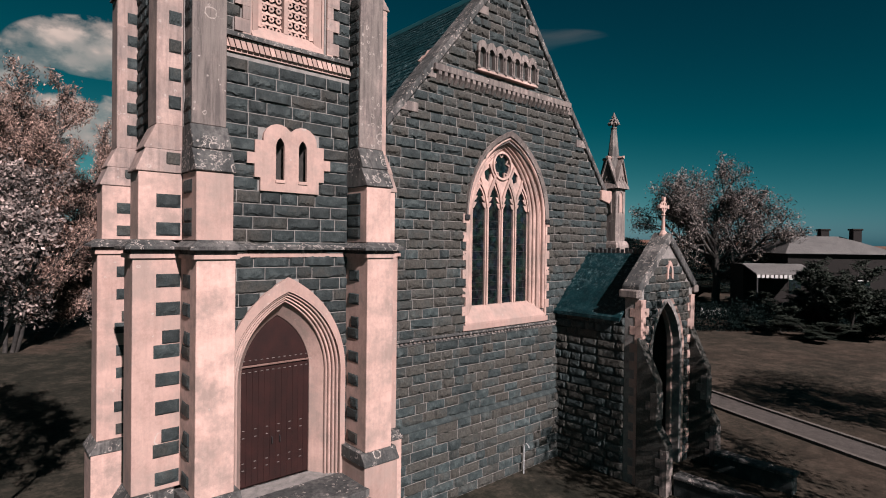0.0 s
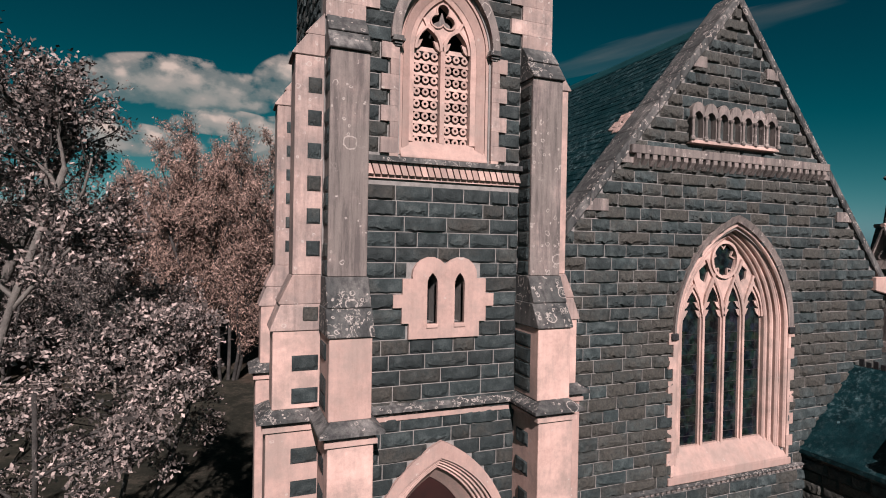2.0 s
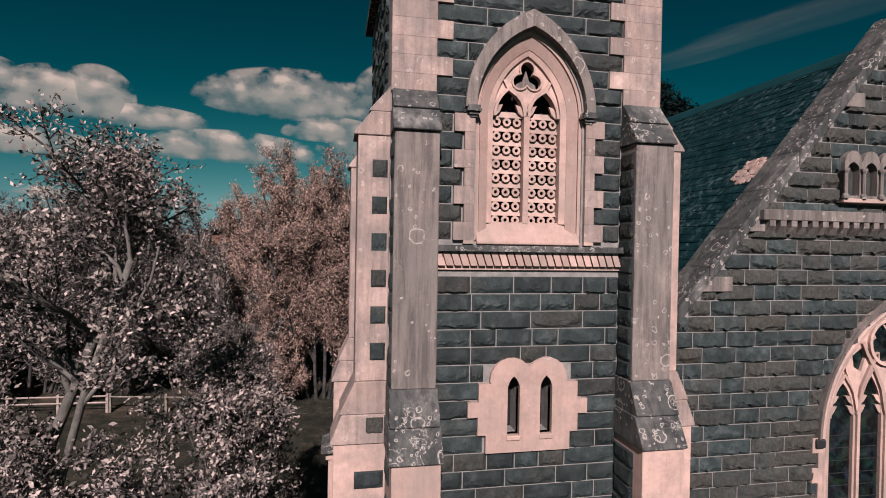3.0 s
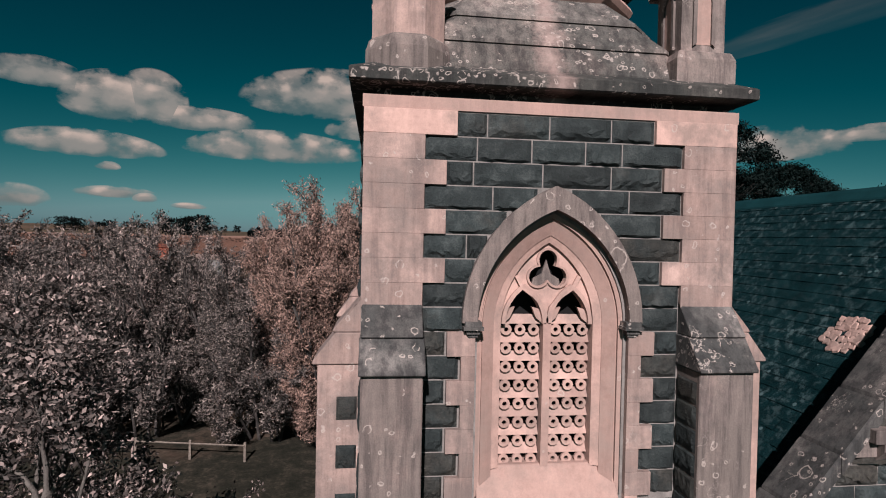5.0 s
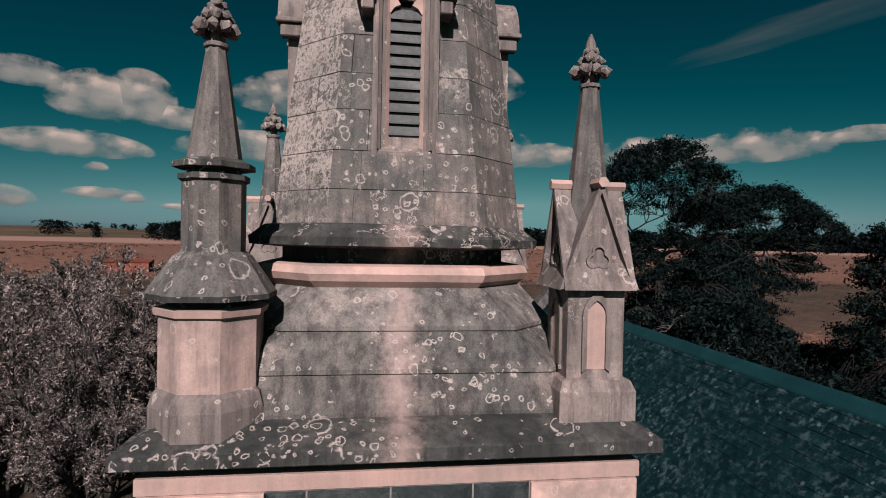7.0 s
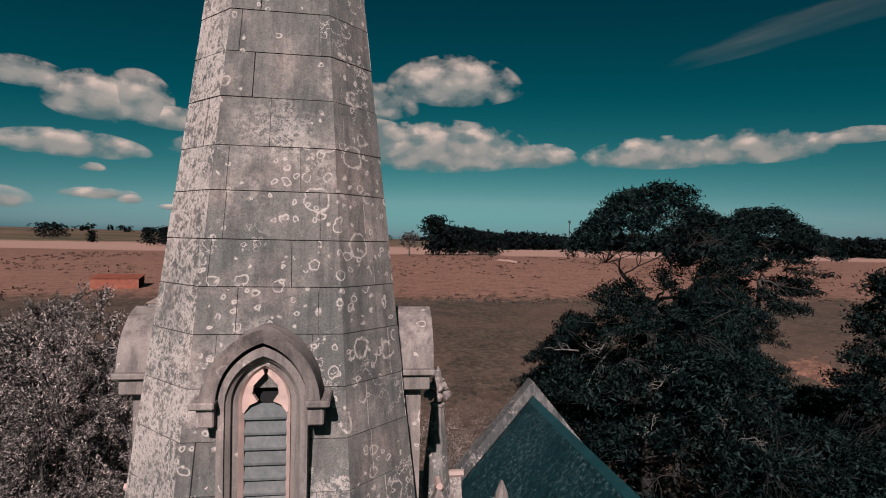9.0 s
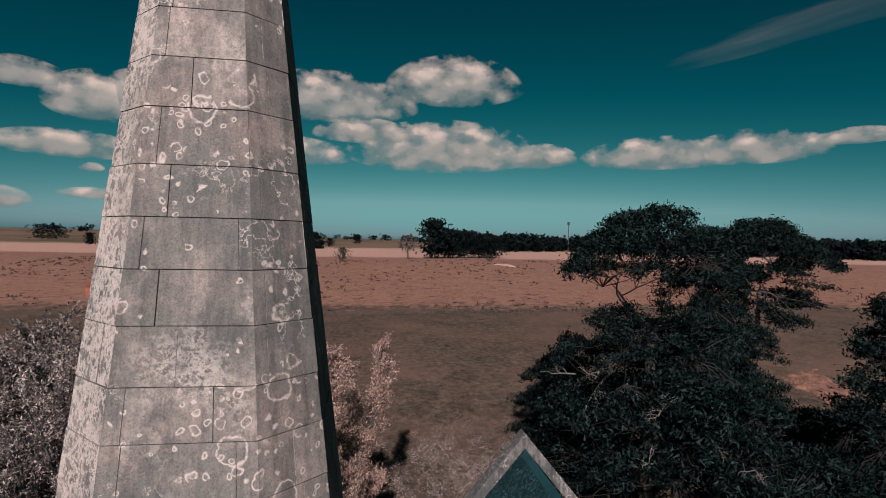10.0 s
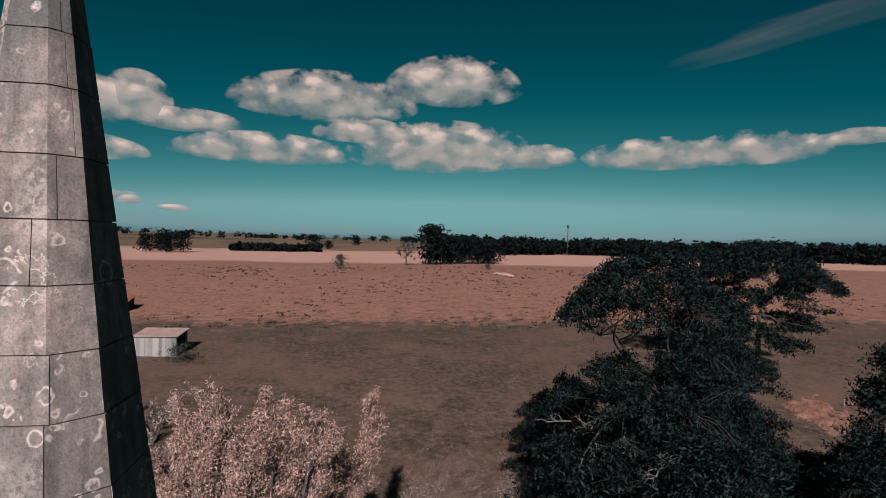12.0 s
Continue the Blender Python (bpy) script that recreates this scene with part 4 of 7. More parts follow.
# lucarnes: a louvred pointed window on each main side
def lucarne(turn):
    """Built on the front side, then turned about the axis."""
    m = Matrix.Translation((SX, SY, 0)) @ pose(0, 0, 0, 0, 0, turn) @ Matrix.Translation((-SX, -SY, 0))

    def put(name, bm, mat, parent, label=""):
        bmesh.ops.transform(bm, matrix=m, verts=bm.verts)
        return part(name, bm, mat, parent, label)
    y = SY - 1.44
    legs = lambda a, h, z0: [(SX - a, z0)] + arch(SX, a, 20.36, h, 12) + [(SX + a, z0)]
    bm = bmesh.new()
    band(bm, legs(0.31, 0.42, 18.62), legs(0.37, 0.50, 18.5), y, y + 0.5)
    root = put("lucarne", fixed(bm), TINGED, spire, "small pointed spire window with slate louvres and a stone hood")
    bm = bmesh.new()
    band(bm, legs(0.27, 0.38, 18.7), legs(0.31, 0.42, 18.7), y + 0.02, y + 0.5, y + 0.06)
    band(bm, legs(0.215, 0.32, 18.7), legs(0.27, 0.38, 18.7), y + 0.1, y + 0.5, y + 0.12)
    put("jamb", fixed(bm), TINGED, root)
    bm = bmesh.new()
    band(bm, legs(0.175, 0.28, 18.7), legs(0.215, 0.32, 18.7), y + 0.1, y + 0.5, y + 0.15)
    put("inner_jamb", fixed(bm), DRESSING, root)
    bm = bmesh.new()
    band(bm, arch(SX, 0.37, 20.4, 0.5, 12), arch(SX, 0.48, 20.4, 0.62, 12), y - 0.12, y + 0.6, y - 0.05)
    put("hood", fixed(bm), TINGED, root)
    for s in (-1, 1):
        bm = bmesh.new()
        box(bm, SX + s * 0.46 - 0.1, SX + s * 0.46 + 0.1, y - 0.13, y + 0.35, 20.37, 20.43)
        box(bm, SX + s * 0.44 - 0.07, SX + s * 0.44 + 0.07, y - 0.08, y + 0.3, 20.21, 20.368)
        put("corbel", worn(bm, 0.012), TINGED, root)
        cusp = [(SX + s * 0.18, 20.26), (SX + s * 0.13, 20.33), (SX + s * 0.065, 20.36), (SX + s * 0.11, 20.43), (SX + s * 0.1, 20.5), (SX + s * 0.012, 20.6)]
        edge = [(SX + s * 0.2, 20.28), (SX + s * 0.2, 20.36), (SX + s * 0.18, 20.43), (SX + s * 0.16, 20.5), (SX + s * 0.12, 20.57), (SX + s * 0.03, 20.66)]
        bm = bmesh.new()
        band(bm, cusp, edge, y + 0.13, y + 0.19)
        put("cusp", fixed(bm), DRESSING, root)
    put("sill", worn(side([(y + 0.004, 18.5), (y + 0.004, 18.66), (y + 0.16, 18.76), (y + 0.17, 18.9), (y + 0.3, 18.9), (y + 0.3, 18.5)], SX - 0.3, SX + 0.3), 0.008), TINGED, root)
    for k in range(11):
        zz = 18.88 + k * 0.132
        put("louvre", fixed(side([(y + 0.14, zz), (y + 0.14, zz + 0.02), (y + 0.185, zz + 0.13), (y + 0.185, zz + 0.11)], SX - 0.18, SX + 0.18)), LOUVRE, root)
    # dark sheet behind the slats stands in for the shaded inside
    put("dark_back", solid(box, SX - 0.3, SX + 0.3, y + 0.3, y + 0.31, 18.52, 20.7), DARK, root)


for turn in (0, 90, 180, 270):
    lucarne(turn)


# ---- corner pinnacles ----
def finial(cx, cy, z, r, parent):
    """A carved knob: a collar, a ring of curled leaves and a bud."""
    bm = bmesh.new()
    turned(bm, [(r * 0.5, z - 0.02), (r * 0.95, z), (r * 1.0, z + r * 0.25), (r * 0.5, z + r * 0.5), (r * 0.42, z + r * 1.2), (r * 0.6, z + r * 1.8), (r * 0.7, z + r * 2.6), (r * 0.55, z + r * 3.4), (r * 0.42, z + r * 4.2), (r * 0.1, z + r * 5.0)], 10, cx, cy)
    knob = part("finial", bm, TINGED, parent, "carved leafy stone finial")
    for ring, (zz, rr, n, size) in enumerate(((z + r * 1.5, r * 1.3, 8, 0.62), (z + r * 2.5, r * 0.85, 7, 0.5), (z + r * 3.4, r * 0.45, 5, 0.36))):
        for k in range(n):
            a = math.tau * (k + 0.5 * ring) / n
            p = Vector((cx + rr * math.cos(a), cy + rr * math.sin(a), zz))
            bm = bmesh.new()
            made = bmesh.ops.create_icosphere(bm, subdivisions=1, radius=r * size, matrix=Matrix.Translation(p) @ Matrix.Rotation(a, 4, "Z") @ Matrix.Rotation(0.5, 4, "Y") @ Matrix.Diagonal((1.15, 0.85, 0.9, 1)))
            for v in made["verts"]:
                v.co += Vector((srnd.uniform(-1, 1), srnd.uniform(-1, 1), srnd.uniform(-1, 1))) * r * 0.12
            part("leaf", bm, TINGED, knob)
    return knob


def round_pinnacle(cx, cy):
    root = thing("corner_pinnacle", "eight-sided stone corner pinnacle with lichen at the spire's foot", "pinnacle", "spire corner pinnacles", at=(cx, cy, 15.9))
    for name, rings, mat in (
            ("base", [(0.56, 15.8), (0.56, 16.1), (0.52, 16.22), (0.48, 16.26)], TINGED),
            ("lower_shaft", [(0.48, 16.2), (0.48, 16.98)], STAINED),
            ("lower_moulding", [(0.48, 16.93), (0.52, 16.95), (0.53, 17.01), (0.45, 17.03)], DRESSING),
            # shade below the pinnacle's drip is painted by the darker stone
            ("drip", [(0.4, 17.02), (0.4, 17.08), (0.61, 17.1), (0.61, 17.148), (0.45, 17.148)], CORNICE_SHADE_STONE),
            ("skirt", [(0.6, 17.15), (0.36, 17.5), (0.3, 17.54)], SKIRT),
            ("upper_shaft", [(0.295, 17.5), (0.295, 18.24)], SKIRT),
            ("upper_moulding", [(0.295, 18.2), (0.33, 18.22), (0.33, 18.27), (0.25, 18.285), (0.25, 18.32), (0.38, 18.33), (0.38, 18.38), (0.28, 18.42)], CORNICE_SHADE_STONE),
            ("spirelet", [(0.26, 18.4), (0.09, 19.52)], SKIRT)):
        bm = bmesh.new()
        turned(bm, rings, 8, cx, cy)
        part(name, fixed(bm), mat, root)
    finial(cx, cy, 19.5, 0.12, root)


def gabled_pinnacle(cx, cy, z0, label, scale=1.0, group="spire corner pinnacles", shaft=1.0):
    root = thing("corner_pinnacle", label, "pinnacle", group, at=(cx, cy, z0))

    def ring(rs, n=4):
        bm = bmesh.new()
        turned(bm, [(r * scale * (math.sqrt(2) if n == 4 else 1), z0 + z * scale) for r, z in rs], n, cx, cy)
        return fixed(bm)
    s = scale
    part("base", ring([(r, z + 1 - shaft) for r, z in ((0.4, -0.1), (0.4, 0.2), (0.36, 0.3), (0.32, 0.32))]), TINGED, root)
    part("shaft", ring([(0.3, 0.28 - (shaft - 1)), (0.3, 1.4)]), TINGED, root)
    for k in range(4):
        m = Matrix.Translation((cx, cy, z0)) @ Matrix.Rotation(k * math.pi / 2, 4, "Z") @ Matrix.Diagonal((s, s, s, 1))

        def put(name, bm, mat, label=""):
            bmesh.ops.transform(bm, matrix=m, verts=bm.verts)
            return part(name, fixed(bm), mat, root, label)
        put("gable", front([(-0.32, 1.3), (0, 2.2), (0.32, 1.3)], -0.315, 0.0), TINGED, "small steep stone gable")
        bm = bmesh.new()
        band(bm, [(-0.36, 1.24), (0, 2.2), (0.36, 1.24)], [(-0.42, 1.22), (0, 2.31), (0.42, 1.22)], -0.375, 0.0)
        put("coping", bm, TINGED)
        put("ridge", tube(bmesh.new(), [(0, -0.41, 2.3), (0, 0, 2.3)], 0.055), DRESSING)
        bm = bmesh.new()
        band(bm, [(-0.1, 0.42)] + arch(0, 0.1, 0.95, 0.16, 5) + [(0.1, 0.42)], [(-0.15, 0.38)] + arch(0, 0.15, 0.95, 0.24, 5) + [(0.15, 0.38)], -0.33, -0.28)
        put("blind_arch", bm, TINGED, "blind pointed panel")
        put("panel", front([(-0.11, 0.41)] + arch(0, 0.11, 0.95, 0.17, 5) + [(0.11, 0.41)], -0.304, -0.28), DRESSING)
        foil = [(0.125 * q * math.cos(a), 1.54 + 0.125 * q * math.sin(a)) for a in [math.tau * j / 30 for j in range(31)] for q in [0.62 + 0.5 * abs(math.cos(1.5 * (a - math.pi / 2)))]]
        bm = bmesh.new()
        band(bm, [(x * 0.78, 1.54 + (zz - 1.54) * 0.78) for x, zz in foil], foil, -0.345, -0.31)
        put("trefoil", bm, TINGED)
    part("spirelet", ring([(0.265, 1.7), (0.09, 3.36)], 8), SKIRT, root)
    finial(cx, cy, z0 + 3.33 * s, 0.115 * s, root)
    return root


round_pinnacle(4.31, 12.44)
gabled_pinnacle(8.1, 12.44, 16.0, "square stone corner pinnacle with steep gables and trefoils")
gabled_pinnacle(4.2, 16.25, 16.0, "square stone corner pinnacle with steep gables behind the spire")
gabled_pinnacle(8.1, 16.25, 16.0, "square stone corner pinnacle with steep gables behind the spire")

# ---- nave ----
GY, NX, GX, NZ = 12.3, 14.26, 14.12, 15.2
PITCH = 1.19
NR = 20.3
EZ = NZ - (NR - GX) * PITCH
nave = thing("church_nave", "bluestone church nave with a steep coped gable and traceried window", "church", at=(NX, 21, GROUND))
win_hole = arch_loop(NX, 1.86, 6.9, 2.6, 3.5, 16)
gable = part("gable_wall", pierced([(X1 - 0.3, GROUND - 0.3), (X1 - 0.3, NZ - (GX - X1 + 0.3) * PITCH), (GX, NZ), (NR, EZ), (NR, GROUND - 0.3)], [win_hole], GY, GY + 0.6), MORTAR, nave, "rock-faced dark bluestone gable wall in level courses")
grnd = random.Random(8)


def gable_gaps(z):
    g = in_arch(z, NX, 1.95, 6.9, 2.75, 3.4)
    top = (NZ - z) / PITCH
    g += [(-50, GX - top + 0.05), (GX + top - 0.05, 80)]
    if 11.1 < z < 11.2:
        g += [(0, 40)]
    if 11.5 < z < 12.5:
        g += [(12.7, 15.6)]
    if 3.0 < z < 3.2:
        g += [(0, 40)]
    return g


def gable_near(u, z):
    return u < NX + 1.2 and z > 3.2 and z < 10.8


lay(courses(grnd, X1 + 0.02, NR, 0.68, 3.02, 0.2925, gable_gaps) + courses(grnd, X1 + 0.02, NR, 3.2, 11.1, 0.2926, gable_gaps) + courses(grnd, X1 + 0.02, NR, 11.22, 15.1, 0.293, gable_gaps), grnd, Matrix.Translation((0, GY, 0)), gable, gable_near, RUGGED)
plinth = part("plinth", fixed(side([(GY - 0.1, GROUND - 0.3), (GY - 0.1, 0.55), (GY + 0.01, 0.68), (GY + 0.2, 0.68), (GY + 0.2, GROUND - 0.3)], X1 + 0.95, NR + 0.1)), MORTAR, nave)
lay(courses(grnd, X1 + 0.95, NR, GROUND, 0.53, 0.3, lambda z: []), grnd, Matrix.Translation((0, GY - 0.1, 0)), plinth, lambda u, z: False, RUGGED)
part("plinth_weathering", fixed(side([(GY - 0.13, 0.53), (GY - 0.13, 0.56), (GY + 0.005, 0.7), (GY + 0.1, 0.7), (GY + 0.1, 0.53)], X1 + 0.94, NR + 0.1)), BLUESTONE, nave)
string = part("sill_string", worn(side([(GY - 0.1, 3.15), (GY - 0.12, 3.17), (GY - 0.12, 3.19), (GY + 0.02, 3.25), (GY + 0.1, 3.25), (GY + 0.1, 3.02), (GY - 0.03, 3.02), (GY - 0.03, 3.15)], X1 + 0.02, NR), 0.006), WEATHERED, nave, "weathered stone string course over small pale dentils")
pitch_x = (NR - X1 - 0.1) / 72
for k in range(72):
    x = X1 + 0.06 + pitch_x * k
    part("dentil", solid(box, x, x + pitch_x * 0.5, GY - 0.07, GY - 0.02, 3.085, 3.148), TINGED, string)


# gable coping, kneeler and pale tail stones
def slope_pt(x, up=0.0):
    return NZ - abs(x - GX) * PITCH + up


for s, lab in ((-1, "lichen-grey raking stone coping"), (1, "lichen-grey raking stone coping")):
    x_end = X1 - 0.02 if s < 0 else NR + 0.12
    bm = bmesh.new()
    n = 9
    for k in range(n):
        xa, xb = GX + (x_end - GX) * k / n, GX + (x_end - GX) * (k + 1) / n
        g = 0.006 * s
        pts = [(xa + (g if k else 0), slope_pt(xa, -0.03)), (xa + (g if k else 0), slope_pt(xa, 0.28)), (xb - g, slope_pt(xb, 0.28)), (xb - g, slope_pt(xb, -0.03))]
        piece = front(pts, GY - 0.12, GY + 0.66)
        part("coping_stone", worn(piece, 0.03), WEATHERED, gable, lab)
for z, wide in ((9.95, 0.62), (11.08, 0.5), (13.55, 0.46)):
    for s in (-1, 1):
        x = GX + s * ((NZ - z) / PITCH - wide / 2 + 0.1)
        part("tail_stone", worn(solid(box, x - wide / 2, x + wide / 2, GY - 0.1, GY + 0.1, z - 0.14, z + 0.14), 0.012), TINGED, gable)
part("kneeler", worn(front([(NR - 0.6, EZ + 0.02), (NR - 0.6, EZ + 0.42), (NR + 0.14, EZ + 0.42), (NR + 0.14, EZ + 0.1), (NR, EZ - 0.1)], GY - 0.16, GY + 0.66), 0.02), DRESSING, gable)

# corbel table and the small arcade above it
half = (NZ - 11.1) / PITCH - 0.08
table = part("corbel_table", worn(solid(box, GX - half, GX + half, GY - 0.22, GY + 0.1, 11.16, 11.36), 0.01), TINGED, nave, "pale stone corbel table across the gable")
n = 28
for k in range(n):
    x = GX - half + 0.2 + (2 * half - 0.4) * k / (n - 1)
    part("corbel", fixed(side([(GY - 0.21, 11.158), (GY - 0.21, 11.05), (GY - 0.08, 10.9), (GY + 0.05, 10.9), (GY + 0.05, 11.158)], x - 0.065, x + 0.065)), TINGED, table)
AX, AW = 14.03, 0.415
arc_holes = [arch_loop(AX + (k - 3) * AW, 0.14, 12.16, 0.17, 11.68, 6) for k in range(7)]
outer = [(AX - 3.5 * AW, 11.6)] + [(AX - 3.5 * AW, 12.3)]
for k in range(7):
    c = AX + (k - 3) * AW
    outer += [(c + AW / 2 * math.cos(a), 12.28 + AW * 0.66 * math.sin(a)) for a in [math.pi * (1 - (j + 0.5) / 8) for j in range(8)]]
outer += [(AX + 3.5 * AW, 12.3), (AX + 3.5 * AW, 11.6)]
arcade = part("blind_arcade", pierced(outer, arc_holes, GY - 0.16, GY + 0.02), TINGED, nave, "row of seven small pale stone blind arches")
part("arcade_sill", worn(solid(box, AX - 3.5 * AW - 0.04, AX + 3.5 * AW + 0.04, GY - 0.2, GY + 0.02, 11.54, 11.62), 0.01), DRESSING, arcade)
part("dark_recess", solid(box, AX - 3.5 * AW + 0.05, AX + 3.5 * AW - 0.05, GY - 0.012, GY + 0.03, 11.64, 12.45), BLUESTONE, arcade)
for k in range(8):
    x = AX + (k - 3.5) * AW
    bm = bmesh.new()
    turned(bm, [(0.06, 11.62), (0.06, 11.68), (0.035, 11.72), (0.035, 12.1), (0.065, 12.16), (0.065, 12.2)], 8, x, GY - 0.19)
    part("colonnette", fixed(bm), TINGED, arcade)

# great window: hood, splay, mullions, tracery and leaded glass
hood = bmesh.new()
band(hood, arch(NX, 1.94, 6.95, 2.74, 20), arch(NX, 2.06, 6.95, 2.91, 20), GY - 0.14, GY + 0.05, GY - 0.08)
great = part("great_window", fixed(hood), TINGED, nave, "large pointed four-light church window with stone tracery and leaded glass")
for s in (-1, 1):
    part("label_stop", worn(solid(box, NX + s * 2.02 - 0.1, NX + s * 2.02 + 0.1, GY - 0.15, GY + 0.02, 6.78, 6.95), 0.02), IRON, great)
Z0W = 3.72
gw = lambda a: [(NX - a, Z0W)] + arch(NX, a, 6.9, 2.72 - (1.94 - a) * 0.62, 20) + [(NX + a, Z0W)]
for a0, y in ((1.94, -0.08), (1.8, 0.06), (1.67, 0.14), (1.54, 0.21)):
    # a rounded roll, then a deep groove
    bm = bmesh.new()
    band(bm, gw(a0 - 0.035), gw(a0), GY + y + 0.03, GY + 0.5, GY + y)
    band(bm, gw(a0 - 0.07), gw(a0 - 0.035), GY + y, GY + 0.5, GY + y + 0.012)
    band(bm, gw(a0 - 0.1), gw(a0 - 0.07), GY + y + 0.012, GY + 0.5, GY + y + 0.05)
    band(bm, gw(a0 - 0.14), gw(a0 - 0.1), GY + y + 0.15, GY + 0.5)
    part("splay", fixed(bm), DRESSING, great)
part("sill", worn(side([(GY - 0.1, 3.42), (GY - 0.1, 3.5), (GY + 0.3, 3.98), (GY + 0.45, 3.98), (GY + 0.45, 3.42)], NX - 1.98, NX + 1.98), 0.012), DRESSING, great)
part("sill_block", worn(solid(box, NX - 2.12, NX + 2.12, GY - 0.1, GY + 0.1, 3.26, 3.44), 0.012), DRESSING, great)
z, k = 3.46, 0
while z < 6.75:
    t = z + 0.292
    w = (0.1, 0.24)[k % 2]
    for s in (-1, 1):
        xs = sorted((NX + s * 1.935, NX + s * (1.935 + w)))
        quoin(great, xs[0], xs[1], GY - 0.085, GY + 0.05, z, t)
    z, k = t, k + 1
yw = GY + 0.27
L = 0.7
for k in (-1, 0, 1):
    x = NX + k * L
    stroke("mullion", [(x, 3.95), (x, 7.25)], 0.17, yw + 0.05, yw + 0.16, DRESSING, great)
    stroke("mullion_roll", [(x, 3.95), (x, 7.3)], 0.07, yw, yw + 0.06, DRESSING, great)
# tracery plate cut by four pointed heads, an oculus and two daggers
heads = []
for k in (3, 2, 1, 0):
    heads += arch(NX + (k - 1.5) * L, 0.275, 7.2, 0.82 if k in (1, 2) else 0.7, 7)[::-1]
oculus = [(NX + 0.4 * math.cos(a), 8.72 + 0.42 * math.sin(a)) for a in [math.tau * j / 20 for j in range(20)]]
daggers = [[(NX + s * x, z) for x, z in ((0.62, 8.12), (0.8, 8.22), (0.84, 8.45), (0.6, 8.62), (0.52, 8.4))] for s in (-1, 1)]
part("tracery", pierced(arch(NX, 1.42, 7.2, 2.12, 20) + heads, [oculus] + daggers, yw + 0.06, yw + 0.15), DRESSING, great)
for k in range(4):
    c = NX + (k - 1.5) * L
    stroke("rib", arch(c, L / 2, 7.2, 0.98 if k in (1, 2) else 0.86, 8), 0.07, yw + 0.01, yw + 0.07, DRESSING, great)
    for s in (-1, 1):
        part("cusp", front([(c + s * 0.285, 7.2), (c + s * 0.27, 7.4), (c + s * 0.12, 7.42), (c + s * 0.2, 7.28)][::-s], yw + 0.07, yw + 0.13), DRESSING, great)
        part("cusp", front([(c + s * 0.275, 7.42), (c + s * 0.2, 7.62), (c + s * 0.08, 7.62), (c + s * 0.16, 7.5)][::-s], yw + 0.07, yw + 0.13), DRESSING, great)
for s in (-1, 1):
    stroke("rib", [(NX + s * 0.02, 7.25), (NX + s * 0.12, 7.75), (NX + s * 0.3, 8.15), (NX + s * 0.52, 8.5), (NX + s * 0.62, 8.72)], 0.07, yw, yw + 0.06, DRESSING, great)
    stroke("rib", [(NX + s * 0.72, 7.25), (NX + s * 0.62, 7.8), (NX + s * 0.42, 8.2), (NX + s * 0.3, 8.4)], 0.07, yw + 0.003, yw + 0.06, DRESSING, great)
    stroke("rib", [(NX + s * 0.7, 7.25), (NX + s * 0.82, 7.75), (NX + s * 1.0, 8.15), (NX + s * 1.05, 8.3)], 0.07, yw + 0.006, yw + 0.06, DRESSING, great)
ringpts = [(NX + 0.44 * math.cos(a), 8.72 + 0.46 * math.sin(a)) for a in [math.tau * j / 24 for j in range(25)]]
stroke("oculus", ringpts, 0.07, yw - 0.005, yw + 0.06, DRESSING, great, True)
for j in range(5):
    a = math.tau * (j + 0.25) / 5
    stroke("cusp", [(NX + 0.4 * math.cos(a - 0.25), 8.72 + 0.42 * math.sin(a - 0.25)), (NX + 0.27 * math.cos(a), 8.72 + 0.28 * math.sin(a)), (NX + 0.4 * math.cos(a + 0.25), 8.72 + 0.42 * math.sin(a + 0.25))], 0.04, yw + 0.07, yw + 0.12, DRESSING, great)
glass = bmesh.new()
front(arch_loop(NX, 1.45, 6.9, 2.4, 3.9, 16), yw + 0.12, yw + 0.13, glass)
part("leaded_glass", fixed(glass), GLASS, great, "dark leaded glass")
for k in range(4):
    for j in range(11):
        z = 4.2 + j * 0.26
        c = NX + (k - 1.5) * L
        part("saddle_bar", solid(box, c - 0.3, c + 0.3, yw + 0.105, yw + 0.118, z, z + 0.012), IRON, great)

# roof and far walls
RZ, RB = 15.0, 30.9
PATCH_X, PATCH_Y = 12.22, 13.56


def roof_z(x):
    return RZ - abs(x - NX) * PITCH


part("nave_wall", solid(box, X1 + 0.3, NR - 0.05, GY + 2.0, GY + 2.3, GROUND, 3.0), DARK, nave)
part("side_wall", solid(box, 8.15, 8.7, CY + HALF + 0.01, RB, GROUND - 0.3, 7.1), BLUESTONE, nave)
part("side_wall", solid(box, NR - 0.6, NR - 0.02, GY + 0.61, RB, GROUND - 0.3, 7.3), BLUESTONE, nave)
east = front([(8.15, GROUND - 0.3), (8.15, 7.6), (NX, RZ - 0.1), (NR - 0.02, 7.6), (NR - 0.02, GROUND - 0.3)], RB, RB + 0.6)
part("east_wall", fixed(east), BLUESTONE, nave)
for s in (-1, 1):
    xe = 7.75 if s < 0 else NR + 0.2
    bm = bmesh.new()
    pts = [(NX, RZ + 0.75), (NX, RZ + 0.1), (xe, roof_z(xe) + 0.1), (xe, roof_z(xe) + 0.75)]
    front(pts, RB - 0.05, RB + 0.65, bm)
    part("east_coping", worn(bm, 0.03), WEATHERED, nave, "pale stone coping of the far gable")
roof = thing("nave_roof", "steep dark slate church roof with moss and fallen leaves", "roof", at=(NX, 21, 9))
